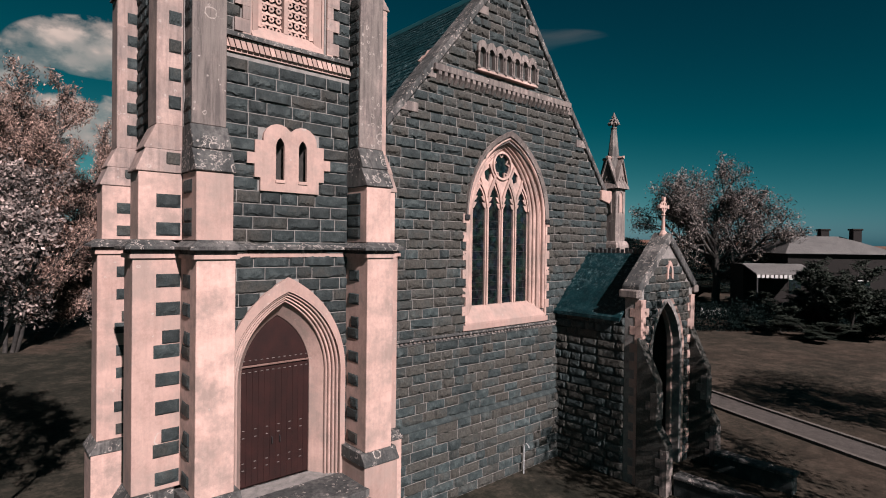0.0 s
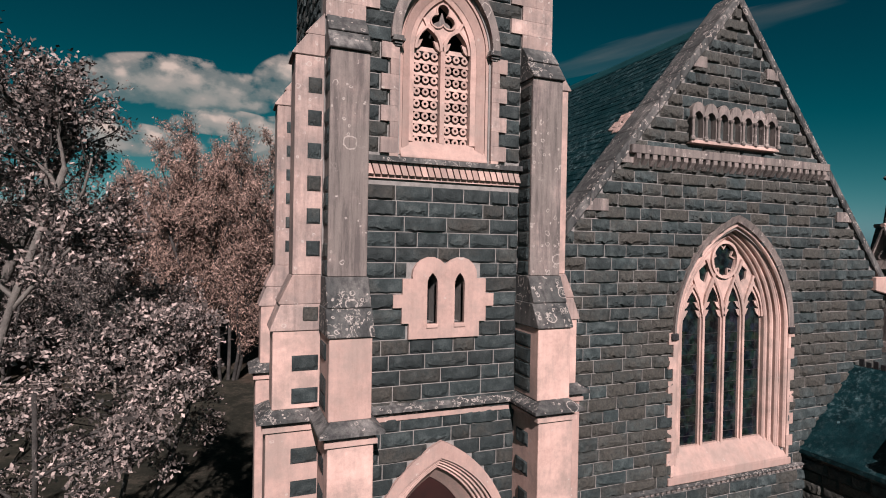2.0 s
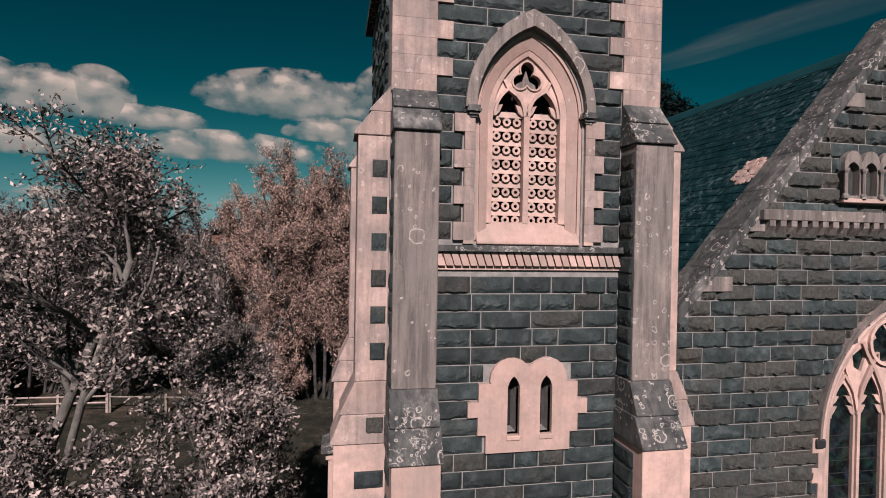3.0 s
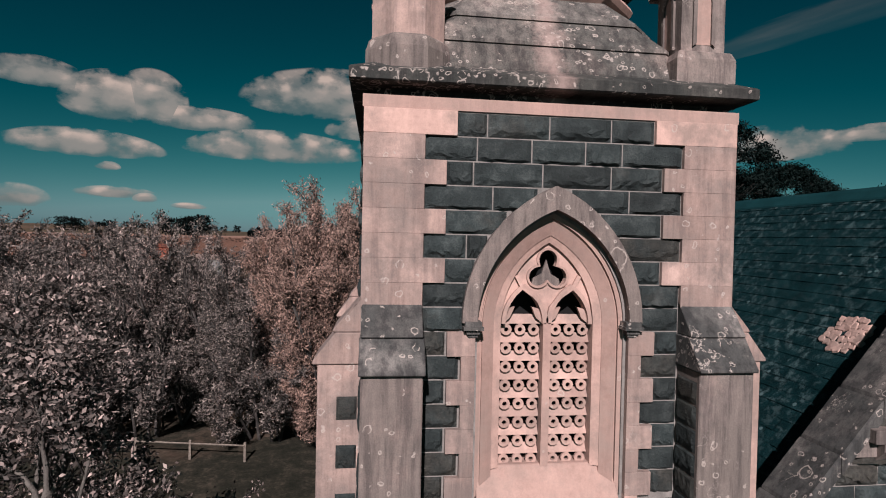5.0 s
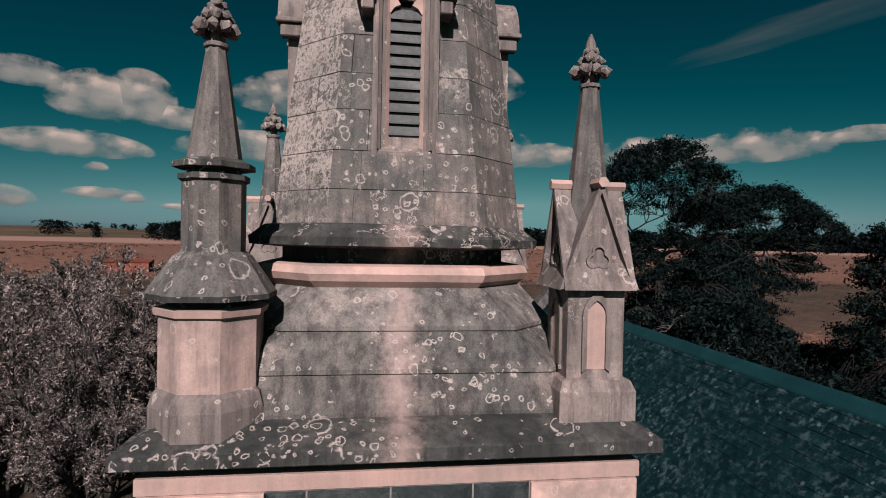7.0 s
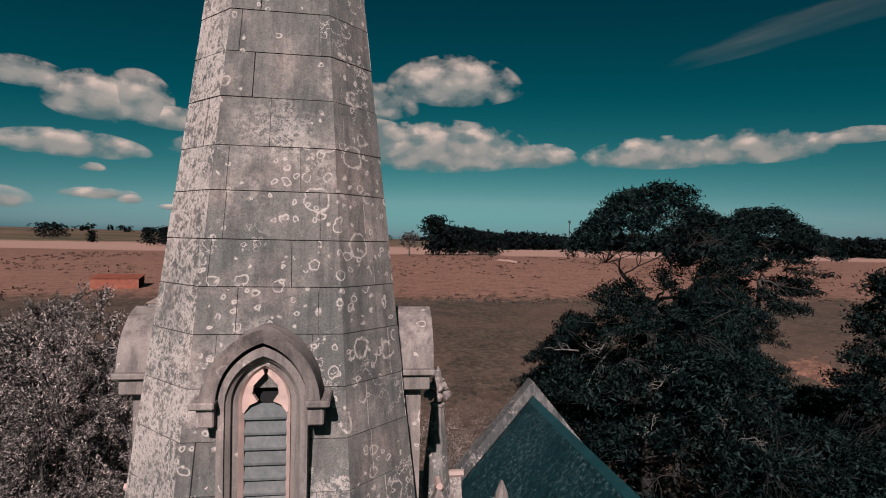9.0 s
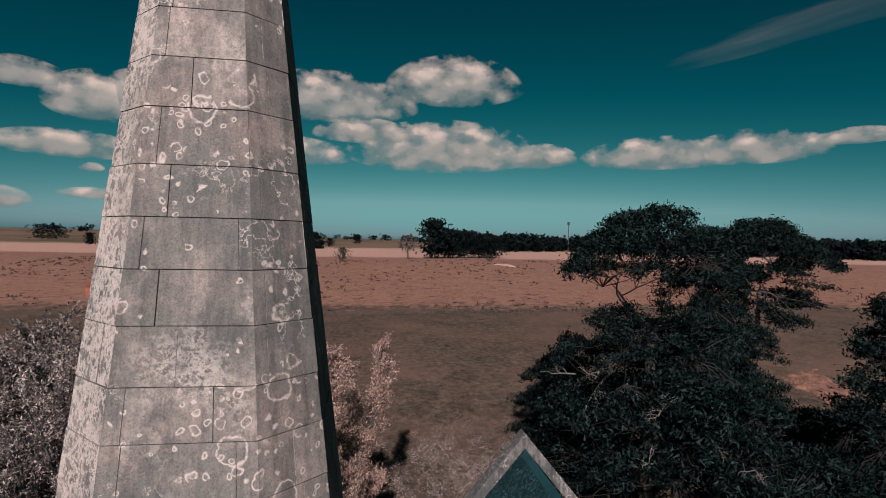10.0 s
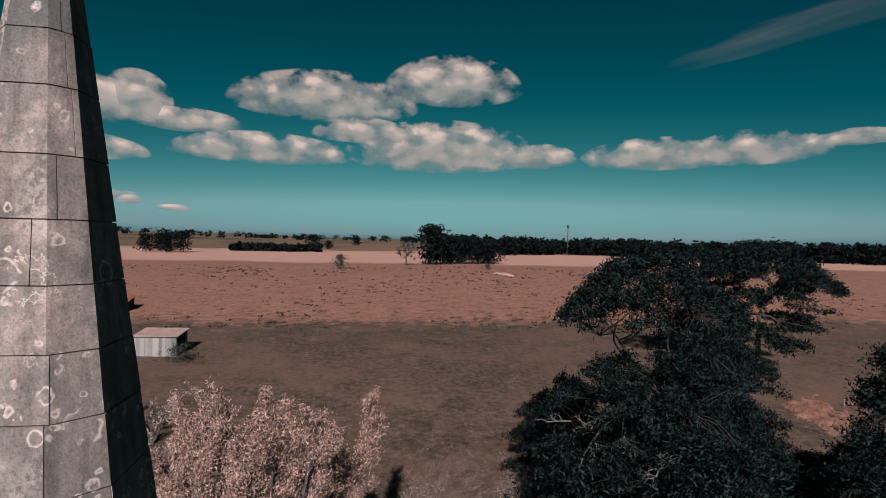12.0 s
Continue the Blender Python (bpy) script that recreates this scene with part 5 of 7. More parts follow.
for s in (-1, 1):
    for ya, yb, xe in ((GY + 0.67, CY + HALF + 0.02, X1 + 0.01 if s < 0 else NR + 0.15), (CY + HALF + 0.02, RB - 0.06, 7.8 if s < 0 else NR + 0.15)):
        part("boarding", fixed(front([(NX, RZ - 0.16), (NX, RZ - 0.03), (xe, roof_z(xe) - 0.03), (xe, roof_z(xe) - 0.16)], ya, yb)), SLATE, roof)
verts, faces = [], []
for s in (-1,):
    run = math.hypot(1, PITCH)
    d = Vector((s / run, 0, -PITCH / run))
    nrm = Vector((s * PITCH / run, 0, 1 / run))
    k = 0
    while k * 0.24 < 10.9:
        y = GY + 0.68 + (0.15 if k % 2 else 0)
        while y < RB - 0.1:
            w = 0.3
            top = Vector((NX, y, RZ)) + d * (k * 0.24)
            low = top + d * 0.3
            if low.x > X1 + 0.02 or y > CY + HALF + 0.05:
                lift = 0.012 + grnd.random() * 0.012
                i = len(verts)
                verts += [top + nrm * 0.004, top + Vector((0, w - 0.008, 0)) + nrm * 0.004, low + Vector((0, w - 0.008, 0)) + nrm * lift, low + nrm * lift, low - nrm * 0.004, low + Vector((0, w - 0.008, 0)) - nrm * 0.004]
                faces += [(i, i + 3, i + 2, i + 1), (i + 3, i + 4, i + 5, i + 2)]
            y += w
        k += 1
me = bpy.data.meshes.new("slates")
me.from_pydata(verts, [], faces)
me.materials.append(SLATE)
slates = new("slates", me)
slates.parent, slates.matrix_parent_inverse = roof, Matrix.Translation(-roof.location)
tagged(slates, "dark slates with pale lichen", kind="stuff")
part("ridge_capping", worn(front([(NX - 0.17, RZ - 0.17 * PITCH + 0.03), (NX - 0.15, RZ - 0.15 * PITCH + 0.06), (NX - 0.05, RZ + 0.05), (NX, RZ + 0.12), (NX + 0.05, RZ + 0.05), (NX + 0.15, RZ - 0.15 * PITCH + 0.06), (NX + 0.17, RZ - 0.17 * PITCH + 0.03), (NX, RZ + 0.02)], GY + 0.69, RB - 0.07), 0.008), RIDGE_METAL, roof, "folded blue-grey metal ridge capping")
# thick pale lichen crust broken into flakes on the slates near the gable
run = math.hypot(1, PITCH)
down, out = Vector((-1, 0, -PITCH)) / run, Vector((-PITCH, 0, 1)) / run
for i in range(7):
    for j in range(8):
        c = Vector((PATCH_X, PATCH_Y, roof_z(PATCH_X))) + down * (0.105 * i + grnd.uniform(-0.035, 0.035)) + Vector((0, 0.1 * j + grnd.uniform(-0.035, 0.035), 0)) + out * 0.022
        if grnd.random() < 0.06 or math.hypot((i - 3) / 4.2, (j - 3.5) / 4.6) > grnd.uniform(0.75, 1.05):
            continue
        ring = [math.tau * k / 7 + grnd.uniform(-0.3, 0.3) for k in range(7)]
        rad = [grnd.uniform(0.055, 0.1) for k in range(7)]
        bm = bmesh.new()
        flat = [c + down * r * math.cos(a) + Vector((0, r * math.sin(a), 0)) for a, r in zip(ring, rad)]
        hull(bm, flat, [c + (v - c) * 0.8 + out * grnd.uniform(0.01, 0.026) for v in flat])
        part("lichen_flake", fixed(bm), DRESSING, roof, "thick pale lichen crust")
# corner buttress of the nave and its pinnacle
corner = part("corner_buttress", worn(solid(box, NR + 0.1, NR + 1.75, GY + 0.05, GY + 0.95, GROUND, 5.9), 0.02), BLUESTONE, nave)
gabled_pinnacle(NR + 1.28, GY + 0.5, 6.95, "pale square stone pinnacle with a small spire on the nave corner", 1.25, "nave pinnacles", 1.9)

# ---- porch ----
PX, PY0, PZ = 19.0, 9.0, 5.75
porch = thing("church_porch", "small bluestone porch with pointed arch, coping and stone cross", "porch", at=(PX, 10.5, GROUND))
PHW = 1.95
p_hole = arch_loop(PX, 1.0, 2.3, 1.75, GROUND - 0.2, 10)
pf = part("porch_front", pierced([(PX - PHW, GROUND - 0.3), (PX - PHW, 4.42), (PX, 6.16), (PX + PHW, 4.42), (PX + PHW, GROUND - 0.3)], [p_hole], PY0, PY0 + 0.5), MORTAR, porch, "bluestone porch front with pale toothed quoins")
prnd = random.Random(21)


def porch_gaps(z):
    top = (6.08 - z) / 0.89
    return in_arch(z, PX, 1.24, 2.3, 2.02, -5) + [(-9, PX - top), (PX + top, 90)]


lay(courses(prnd, PX - PHW + 0.3, PX + PHW - 0.3, GROUND, 5.6, 0.292, porch_gaps), prnd, Matrix.Translation((0, PY0, 0)), pf, lambda u, z: False, RUGGED)
z, k = GROUND, 0
while z < 4.1:
    w = (0.3, 0.52)[k % 2]
    quoin(pf, PX - PHW - 0.01, PX - PHW + w, PY0 - 0.085, PY0 + (0.14, 0.32)[k % 2], z, z + 0.292)
    quoin(pf, PX + PHW - w, PX + PHW + 0.01, PY0 - 0.085, PY0 + (0.14, 0.32)[k % 2], z, z + 0.292)
    z, k = z + 0.292, k + 1
for k in range(4):
    bm = bmesh.new()
    a = 1.24 - 0.08 * k
    band(bm, [(PX - a + 0.06, GROUND)] + arch(PX, a - 0.06, 2.3, 0.8 + a - 0.06, 12) + [(PX + a - 0.06, GROUND)], [(PX - a, GROUND)] + arch(PX, a, 2.3, 0.8 + a, 12) + [(PX + a, GROUND)], PY0 - 0.04 + 0.1 * k, PY0 + 0.14 + 0.1 * k, PY0 + 0.1 * k)
    part("arch_moulding", fixed(bm), DRESSING, pf)
bm = bmesh.new()
band(bm, [(PX - 0.12, 4.9)] + arch(PX, 0.12, 5.1, 0.26, 6) + [(PX + 0.12, 4.9)], [(PX - 0.22, 4.86)] + arch(PX, 0.22, 5.1, 0.42, 6) + [(PX + 0.22, 4.86)], PY0 - 0.1, PY0 + 0.05)
part("gable_light", fixed(bm), DRESSING, pf)
for s in (-1, 1):
    xe = PX + s * (PHW + 0.14)
    part("coping", worn(front([(PX, 6.14), (PX, 6.52), (xe, 4.72), (xe, 4.34)], PY0 - 0.1, PY0 + 0.55), 0.03), WEATHERED, pf)
    part("kneeler", worn(solid(box, xe - 0.2, xe + 0.13, PY0 - 0.13, PY0 + 0.56, 4.3, 4.58), 0.04), TINGED, pf)
    # buttress in two stages before each corner
    x0, x1 = (PX - PHW - 0.1, PX - PHW + 0.3) if s < 0 else (PX + PHW - 0.3, PX + PHW + 0.1)
    pb = part("buttress", worn(side([(PY0, GROUND - 0.2), (PY0 - 1.05, GROUND - 0.2), (PY0 - 1.05, -0.3), (PY0 - 0.7, 0.25), (PY0 - 0.7, 1.6), (PY0 - 0.06, 3.0), (PY0, 3.0)], x0, x1), 0.02), NAVE_STONE, porch, "stepped bluestone buttress with pale toothed corner stones")
    for k in range(12):
        z, deep = GROUND + 0.292 * k, (0.2, 0.36)[k % 2]
        if z + 0.292 < -0.32 or 0.25 < z < 1.3:
            y = PY0 - (1.05 if z < 0 else 0.7)
            quoin(pb, x0 - 0.012, x1 + 0.012, y - 0.02, y + deep, z, z + 0.292, TINGED)
    part("porch_side", solid(box, PX + s * PHW - (0.4 if s > 0 else 0), PX + s * PHW + (0 if s > 0 else 0.4), PY0 + 0.5, GY - 0.12, GROUND - 0.3, 3.6), NAVE_STONE, porch)
    if s < 0:
        my = (PY0 + 0.5 + GY - 0.12) / 2
        lay(courses(prnd, PY0 + 0.33, GY - 0.12, GROUND, 3.6, 0.292, lambda z: []), prnd, Matrix.Translation((PX - PHW, 0, 0)) @ pose(0, 0, 0, 0, 0, -90) @ Matrix.Translation((-2 * my, 0, 0)), pf, lambda u, z: False, RUGGED)
    part("roof_slope", fixed(front([(PX, PZ - 0.12), (PX, PZ), (xe + s * 0.1, PZ - 2.19 * 0.98), (xe + s * 0.1, PZ - 2.19 * 0.98 - 0.12)], PY0 + 0.56, GY - 0.01)), SLATE, porch, "dark slate porch roof slope")
bm = bmesh.new()
cz, cy = 6.45, PY0 + 0.2
turned(bm, [(0.17, cz - 0.15), (0.17, cz), (0.12, cz + 0.08), (0.07, cz + 0.14), (0.055, cz + 0.66), (0.09, cz + 0.68), (0.05, cz + 0.72)], 8, PX, cy)
box(bm, PX - 0.045, PX + 0.045, cy - 0.045, cy + 0.045, cz + 0.7, cz + 1.28)
box(bm, PX - 0.26, PX + 0.26, cy - 0.04, cy + 0.04, cz + 0.93, cz + 1.02)
for x, zz in ((-0.27, 0.975), (0.27, 0.975), (0, 1.26)):
    box(bm, PX + x - 0.065, PX + x + 0.065, cy - 0.05, cy + 0.05, cz + zz - 0.065, cz + zz + 0.065)
worn(bm, 0.01)
wheel = [(PX + 0.2 * math.cos(a), cz + 0.975 + 0.2 * math.sin(a)) for a in [math.tau * j / 16 for j in range(17)]]
band(bm, [(PX + (x - PX) * 0.78, cz + 0.975 + (zz - cz - 0.975) * 0.78) for x, zz in wheel], wheel, cy - 0.035, cy + 0.035)
part("cross", bm, DRESSING, porch, "pale stone wheel cross")
n = 14
for k in range(n):
    y = PY0 + 0.62 + k * (GY - PY0 - 0.75) / n
    part("ridge_crest", worn(solid(box, PX - 0.02, PX + 0.02, y, y + 0.14, PZ - 0.02, PZ + (0.2 if k % 2 else 0.14)), 0.01), IRON, porch)

# ---- ground ----
def smooth(a, b, v):
    t = min(1.0, max(0.0, (v - a) / (b - a)))
    return t * t * (3 - 2 * t)


def land(x, y):
    """Height of the ground: level round the church, rising to a low crest and far fields."""
    z = GROUND + 7.6 * smooth(38, 125, y) + 6.5 * smooth(100, 270, y) + 5.0 * smooth(420, 1500, y) + 3.0 * smooth(1200, 4000, y)
    z += 1.5 * smooth(180, 240, y) * math.exp(-((x - 66) / 45) ** 2) * (1 - smooth(270, 330, y))
    z += 16 * smooth(700, 1500, y) * math.exp(-((x + 900) / 420) ** 2)
    far = smooth(30, 120, math.hypot(x - 8, y - 15))
    return z + far * (0.5 * noise.noise(Vector((x, y, 0)) * 0.03) + 0.18 * noise.noise(Vector((x, y, 3)) * 0.12))


def grass_material():
    m, nt, b = shader("dry_grass", 0.95)
    b.inputs["Specular IOR Level"].default_value = 0.1
    p = coords(nt)
    stretch = nt.nodes.new("ShaderNodeMapping")
    stretch.inputs["Scale"].default_value = (1, 1, 0.2)
    nt.links.new(p, stretch.inputs["Vector"])
    v = stretch.outputs[0]
    big, mid, fine = fbm(nt, v, 0.02, 4), fbm(nt, v, 0.25, 6, 0.65), fbm(nt, v, 5.0, 6, 0.75)
    clump = fbm(nt, v, 1.1, 5, 0.7)
    f = maths(nt, "ADD", maths(nt, "MULTIPLY", mid, 0.2), maths(nt, "ADD", maths(nt, "MULTIPLY", clump, 0.45), maths(nt, "MULTIPLY", fine, 0.35)))
    dry = ramp(nt, f, [(0.39, (0.042, 0.0231, 0.0175)), (0.49, (0.1155, 0.0609, 0.0448)), (0.62, (0.175, 0.0994, 0.0728))])
    green = ramp(nt, f, [(0.4, (0.0115, 0.01, 0.0076)), (0.5, (0.037, 0.028, 0.021)), (0.66, (0.1, 0.069, 0.053))])
    sep = nt.nodes.new("ShaderNodeSeparateXYZ")
    nt.links.new(p, sep.inputs[0])
    wob = maths(nt, "MULTIPLY", maths(nt, "SUBTRACT", big, 0.5), 40.0)
    # the paddock beyond the fence line is drier, the far stubble paler
    edge = maths(nt, "MULTIPLY", maths(nt, "SUBTRACT", maths(nt, "ADD", sep.outputs[1], maths(nt, "MULTIPLY", maths(nt, "SUBTRACT", mid, 0.5), 40.0)), 140.0), 0.08, True)
    tuft = fbm(nt, p, 0.32, 8, 0.68)
    dry = mixed(nt, ramp(nt, tuft, [(0.56, (0, 0, 0)), (0.66, (0.85, 0.85, 0.85))]), dry, (0.021, 0.0154, 0.0119))
    green = mixed(nt, ramp(nt, fbm(nt, p, 0.06, 6, 0.7), [(0.46, (0, 0, 0)), (0.66, (0.7, 0.7, 0.7))]), green, (0.07, 0.0434, 0.0329))
    col = mixed(nt, edge, green, dry)
    # near lawn: dark green grass, with tree shade also put into its colour
    lawn = ramp(nt, f, [(0.36, (0.0056, 0.0066, 0.0049)), (0.5, (0.0168, 0.0164, 0.0123)), (0.66, (0.0595, 0.049, 0.0378))])
    close = maths(nt, "MULTIPLY", maths(nt, "SUBTRACT", 54.0, maths(nt, "ADD", sep.outputs[1], maths(nt, "MULTIPLY", maths(nt, "SUBTRACT", mid, 0.5), 30.0))), 0.12, True)
    close = maths(nt, "MULTIPLY", close, maths(nt, "ADD", maths(nt, "MULTIPLY", maths(nt, "MULTIPLY", maths(nt, "SUBTRACT", 24.0, sep.outputs[0]), 0.1, True), 0.45), 0.55))
    col = mixed(nt, close, col, lawn)
    stub = maths(nt, "MULTIPLY", maths(nt, "SUBTRACT", maths(nt, "ADD", sep.outputs[1], wob), 335.0), 0.05, True)
    pale = ramp(nt, f, [(0.35, (0.17, 0.1, 0.08)), (0.6, (0.25, 0.155, 0.125))])
    col = mixed(nt, stub, col, pale)
    farf = maths(nt, "MULTIPLY", maths(nt, "SUBTRACT", maths(nt, "ADD", sep.outputs[1], maths(nt, "MULTIPLY", wob, 6.0)), 580.0), 0.012, True)
    strips = ramp(nt, fbm(nt, v, 0.0035, 3), [(0.4, (0.0217, 0.0239, 0.0152)), (0.5, (0.0868, 0.0564, 0.0391)), (0.6, (0.0434, 0.0369, 0.0217))])
    col = mixed(nt, farf, col, strips)
    nt.links.new(col, b.inputs["Base Color"])
    bumped(nt, b, f, 0.6, 0.12)
    return m


GRASS = grass_material()


def axis_steps(near, far, n, lead):
    """Steps that widen away from the middle."""
    inner = list(np.linspace(-near, near, lead))
    out = [near * (far / near) ** (k / n) for k in range(1, n + 1)]
    return [-v for v in out[::-1]] + inner + out


xs = [8 + v for v in axis_steps(60, 4300, 26, 41)]
ys = [20 + v for v in axis_steps(60, 4300, 40, 41)]
ys = [y for y in ys if y > -900]
verts = [(x, y, land(x, y)) for y in ys for x in xs]
nx = len(xs)
faces = [(j * nx + i, j * nx + i + 1, (j + 1) * nx + i + 1, (j + 1) * nx + i) for j in range(len(ys) - 1) for i in range(nx - 1)]
me = bpy.data.meshes.new("ground")
me.from_pydata(verts, [], faces)
for f in me.polygons:
    f.use_smooth = True
me.materials.append(GRASS)
tagged(new("ground", me), "dry brown grass paddocks round the church", "ground", kind="structure")


# ---- clouds, as a distant backdrop ----
def cloud_material():
    m = bpy.data.materials.new("cloud")
    m.use_nodes = True
    nt = m.node_tree
    nt.nodes.clear()
    p = nt.nodes.new("ShaderNodeTexCoord").outputs["Object"]
    rnd = nt.nodes.new("ShaderNodeObjectInfo").outputs["Random"]
    info = nt.nodes.new("ShaderNodeVectorMath")
    info.operation = "MULTIPLY_ADD"
    comb = nt.nodes.new("ShaderNodeCombineXYZ")
    nt.links.new(rnd, comb.inputs[0])
    nt.links.new(rnd, comb.inputs[2])
    nt.links.new(comb.outputs[0], info.inputs[0])
    info.inputs[1].default_value = (97, 31, 53)
    scaled = nt.nodes.new("ShaderNodeVectorMath")
    scaled.operation = "MULTIPLY"
    nt.links.new(p, scaled.inputs[0])
    scaled.inputs[1].default_value = (0.011, 0.011, 0.017)
    nt.links.new(scaled.outputs[0], info.inputs[2])
    fine = fbm(nt, info.outputs[0], 0.8, 9, 0.56)
    lump = node(nt, "ShaderNodeTexVoronoi", Scale=0.75)
    lump.feature = "SMOOTH_F1"
    lump.inputs["Smoothness"].default_value = 1.0
    bent = nt.nodes.new("ShaderNodeVectorMath")
    bent.operation = "MULTIPLY_ADD"
    twist = node(nt, "ShaderNodeTexNoise", Scale=0.9, Detail=2.0)
    nt.links.new(info.outputs[0], twist.inputs["Vector"])
    nt.links.new(twist.outputs["Color"], bent.inputs[0])
    bent.inputs[1].default_value = (0.7, 0.7, 0.7)
    nt.links.new(info.outputs[0], bent.inputs[2])
    nt.links.new(bent.outputs[0], lump.inputs["Vector"])
    billow = maths(nt, "SUBTRACT", 0.62, lump.outputs["Distance"])
    uv = nt.nodes.new("ShaderNodeTexCoord").outputs["UV"]
    sep = nt.nodes.new("ShaderNodeSeparateXYZ")
    nt.links.new(uv, sep.inputs[0])
    u = maths(nt, "SUBTRACT", maths(nt, "MULTIPLY", sep.outputs[0], 2.0), 1.0)
    v = maths(nt, "SUBTRACT", maths(nt, "MULTIPLY", sep.outputs[1], 2.0), 1.0)
    # flat foot, domed top
    low = maths(nt, "MULTIPLY", maths(nt, "MINIMUM", maths(nt, "ADD", v, 0.35), 0.0), 1.6)
    up = maths(nt, "MAXIMUM", maths(nt, "ADD", v, 0.35), 0.0)
    vv = maths(nt, "ADD", maths(nt, "MULTIPLY", maths(nt, "MULTIPLY", up, up), 0.62), maths(nt, "MULTIPLY", low, low))
    body = maths(nt, "SUBTRACT", 1.0, maths(nt, "ADD", maths(nt, "MULTIPLY", u, u), vv))
    dens = maths(nt, "ADD", maths(nt, "MULTIPLY", body, 0.62), maths(nt, "ADD", maths(nt, "MULTIPLY", billow, 0.55), maths(nt, "MULTIPLY", maths(nt, "SUBTRACT", fine, 0.5), 0.95)))
    dens = maths(nt, "MINIMUM", dens, maths(nt, "MULTIPLY", body, 2.2))
    alpha = ramp(nt, dens, [(0.1, (0, 0, 0)), (0.36, (0.5, 0.5, 0.5)), (0.66, (0.96, 0.96, 0.96))], "EASE")
    lit = maths(nt, "ADD", maths(nt, "MULTIPLY", v, 0.3), maths(nt, "ADD", maths(nt, "MULTIPLY", billow, 0.5), maths(nt, "ADD", maths(nt, "MULTIPLY", fine, 0.36), 0.2)))
    col = ramp(nt, lit, [(0.22, (0.098, 0.1155, 0.1155)), (0.46, (0.175, 0.1645, 0.1554)), (0.75, (0.35, 0.273, 0.2415))], "EASE")
    em = nt.nodes.new("ShaderNodeEmission")
    nt.links.new(col, em.inputs[0])
    clear = nt.nodes.new("ShaderNodeBsdfTransparent")
    mx = nt.nodes.new("ShaderNodeMixShader")
    nt.links.new(alpha, mx.inputs[0])
    nt.links.new(clear.outputs[0], mx.inputs[1])
    nt.links.new(em.outputs[0], mx.inputs[2])
    out = nt.nodes.new("ShaderNodeOutputMaterial")
    nt.links.new(mx.outputs[0], out.inputs[0])
    return m


CLOUD = cloud_material()
CLOUDS = [(-21.5, 12.7, 6.4, 4.9), (-17.2, 10.9, 12.2, 2.5), (-10.2, 8.9, 18.2, 3.5), (-26.5, 7.8, 13.0, 2.7), (-4.4, 14.4, 19.4, 5.5), (8.9, 16.4, 14.6, 5.6), (-0.4, 11.2, 10.8, 2.9), (7.8, 9.9, 20.8, 6.0), (17.9, 8.9, 8.6, 2.9), (29.4, 9.0, 15.2, 3.6),
          (37.8, 9.2, 12.4, 3.6), (45.3, 9.5, 6.8, 1.6), (-21.9, 3.2, 2.4, 1.0), (-18.4, 2.6, 3.6, 0.7), (-30.1, 13.2, 7.6, 2.7), (-24.6, 12.1, 8.5, 4.9), (-24.3, 3.6, 7.0, 1.2), (-31.6, 2.9, 5.4, 2.3), (-25.0, 5.9, 2.3, 0.9)]
DIST = 3600
for az, el, w, h in CLOUDS:
    ww, hh = DIST * math.tan(radians(w / 2)), DIST * math.tan(radians(h / 2))
    me = bpy.data.meshes.new("cloud")
    me.from_pydata([(-ww, 0, -hh), (ww, 0, -hh), (ww, 0, hh), (-ww, 0, hh)], [], [(0, 1, 2, 3)])
    uvl = me.uv_layers.new(name="UVMap")
    for k, c in enumerate(((0, 0), (1, 0), (1, 1), (0, 1))):
        uvl.data[k].uv = c
    me.materials.append(CLOUD)
    c = new("cloud", me)
    c.matrix_world = Matrix.Translation((8, 8, 20)) @ pose(0, 0, 0, 0, 0, -az) @ pose(0, 0, 0, el, 0, 0) @ Matrix.Translation((0, DIST, 0))
    tagged(c, "low flat cumulus cloud lit pinkish white", "cloud", "clouds", kind="structure")


def wisp():
    """A long thin streak of high cloud."""
    m = CLOUD.copy()
    m.name = "high_cloud"
    nt = m.node_tree
    for n in nt.nodes:
        if n.bl_idname == "ShaderNodeVectorMath" and n.operation == "MULTIPLY":
            n.inputs[1].default_value = (0.0022, 0.011, 0.02)
        if n.bl_idname == "ShaderNodeValToRGB" and n.color_ramp.elements[0].position < 0.15 and n.color_ramp.elements[0].color[0] < 0.01:
            for e, p, c in zip(n.color_ramp.elements, (0.05, 0.5, 1.0), (0.0, 0.07, 0.17)):
                e.position, e.color = p, (c, c, c, 1)
    me = bpy.data.meshes.new("cloud")
    ww, hh = DIST * math.tan(radians(14)), DIST * math.tan(radians(1.5))
    me.from_pydata([(-ww, 0, -hh), (ww, 0, -hh), (ww, 0, hh), (-ww, 0, hh)], [], [(0, 1, 2, 3)])
    uvl = me.uv_layers.new(name="UVMap")
    for k, c in enumerate(((0, 0), (1, 0), (1, 1), (0, 1))):
        uvl.data[k].uv = c
    me.materials.append(m)
    c = new("cloud", me)
    c.matrix_world = Matrix.Translation((8, 8, 20)) @ pose(0, 0, 0, 0, 0, -43.5) @ pose(0, 0, 0, 19.3, 0, 0) @ Matrix.Translation((0, DIST, 0)) @ pose(0, 0, 0, 0, -8, 0)
    tagged(c, "long thin streak of high white cloud", "cloud", "clouds", kind="structure")


wisp()


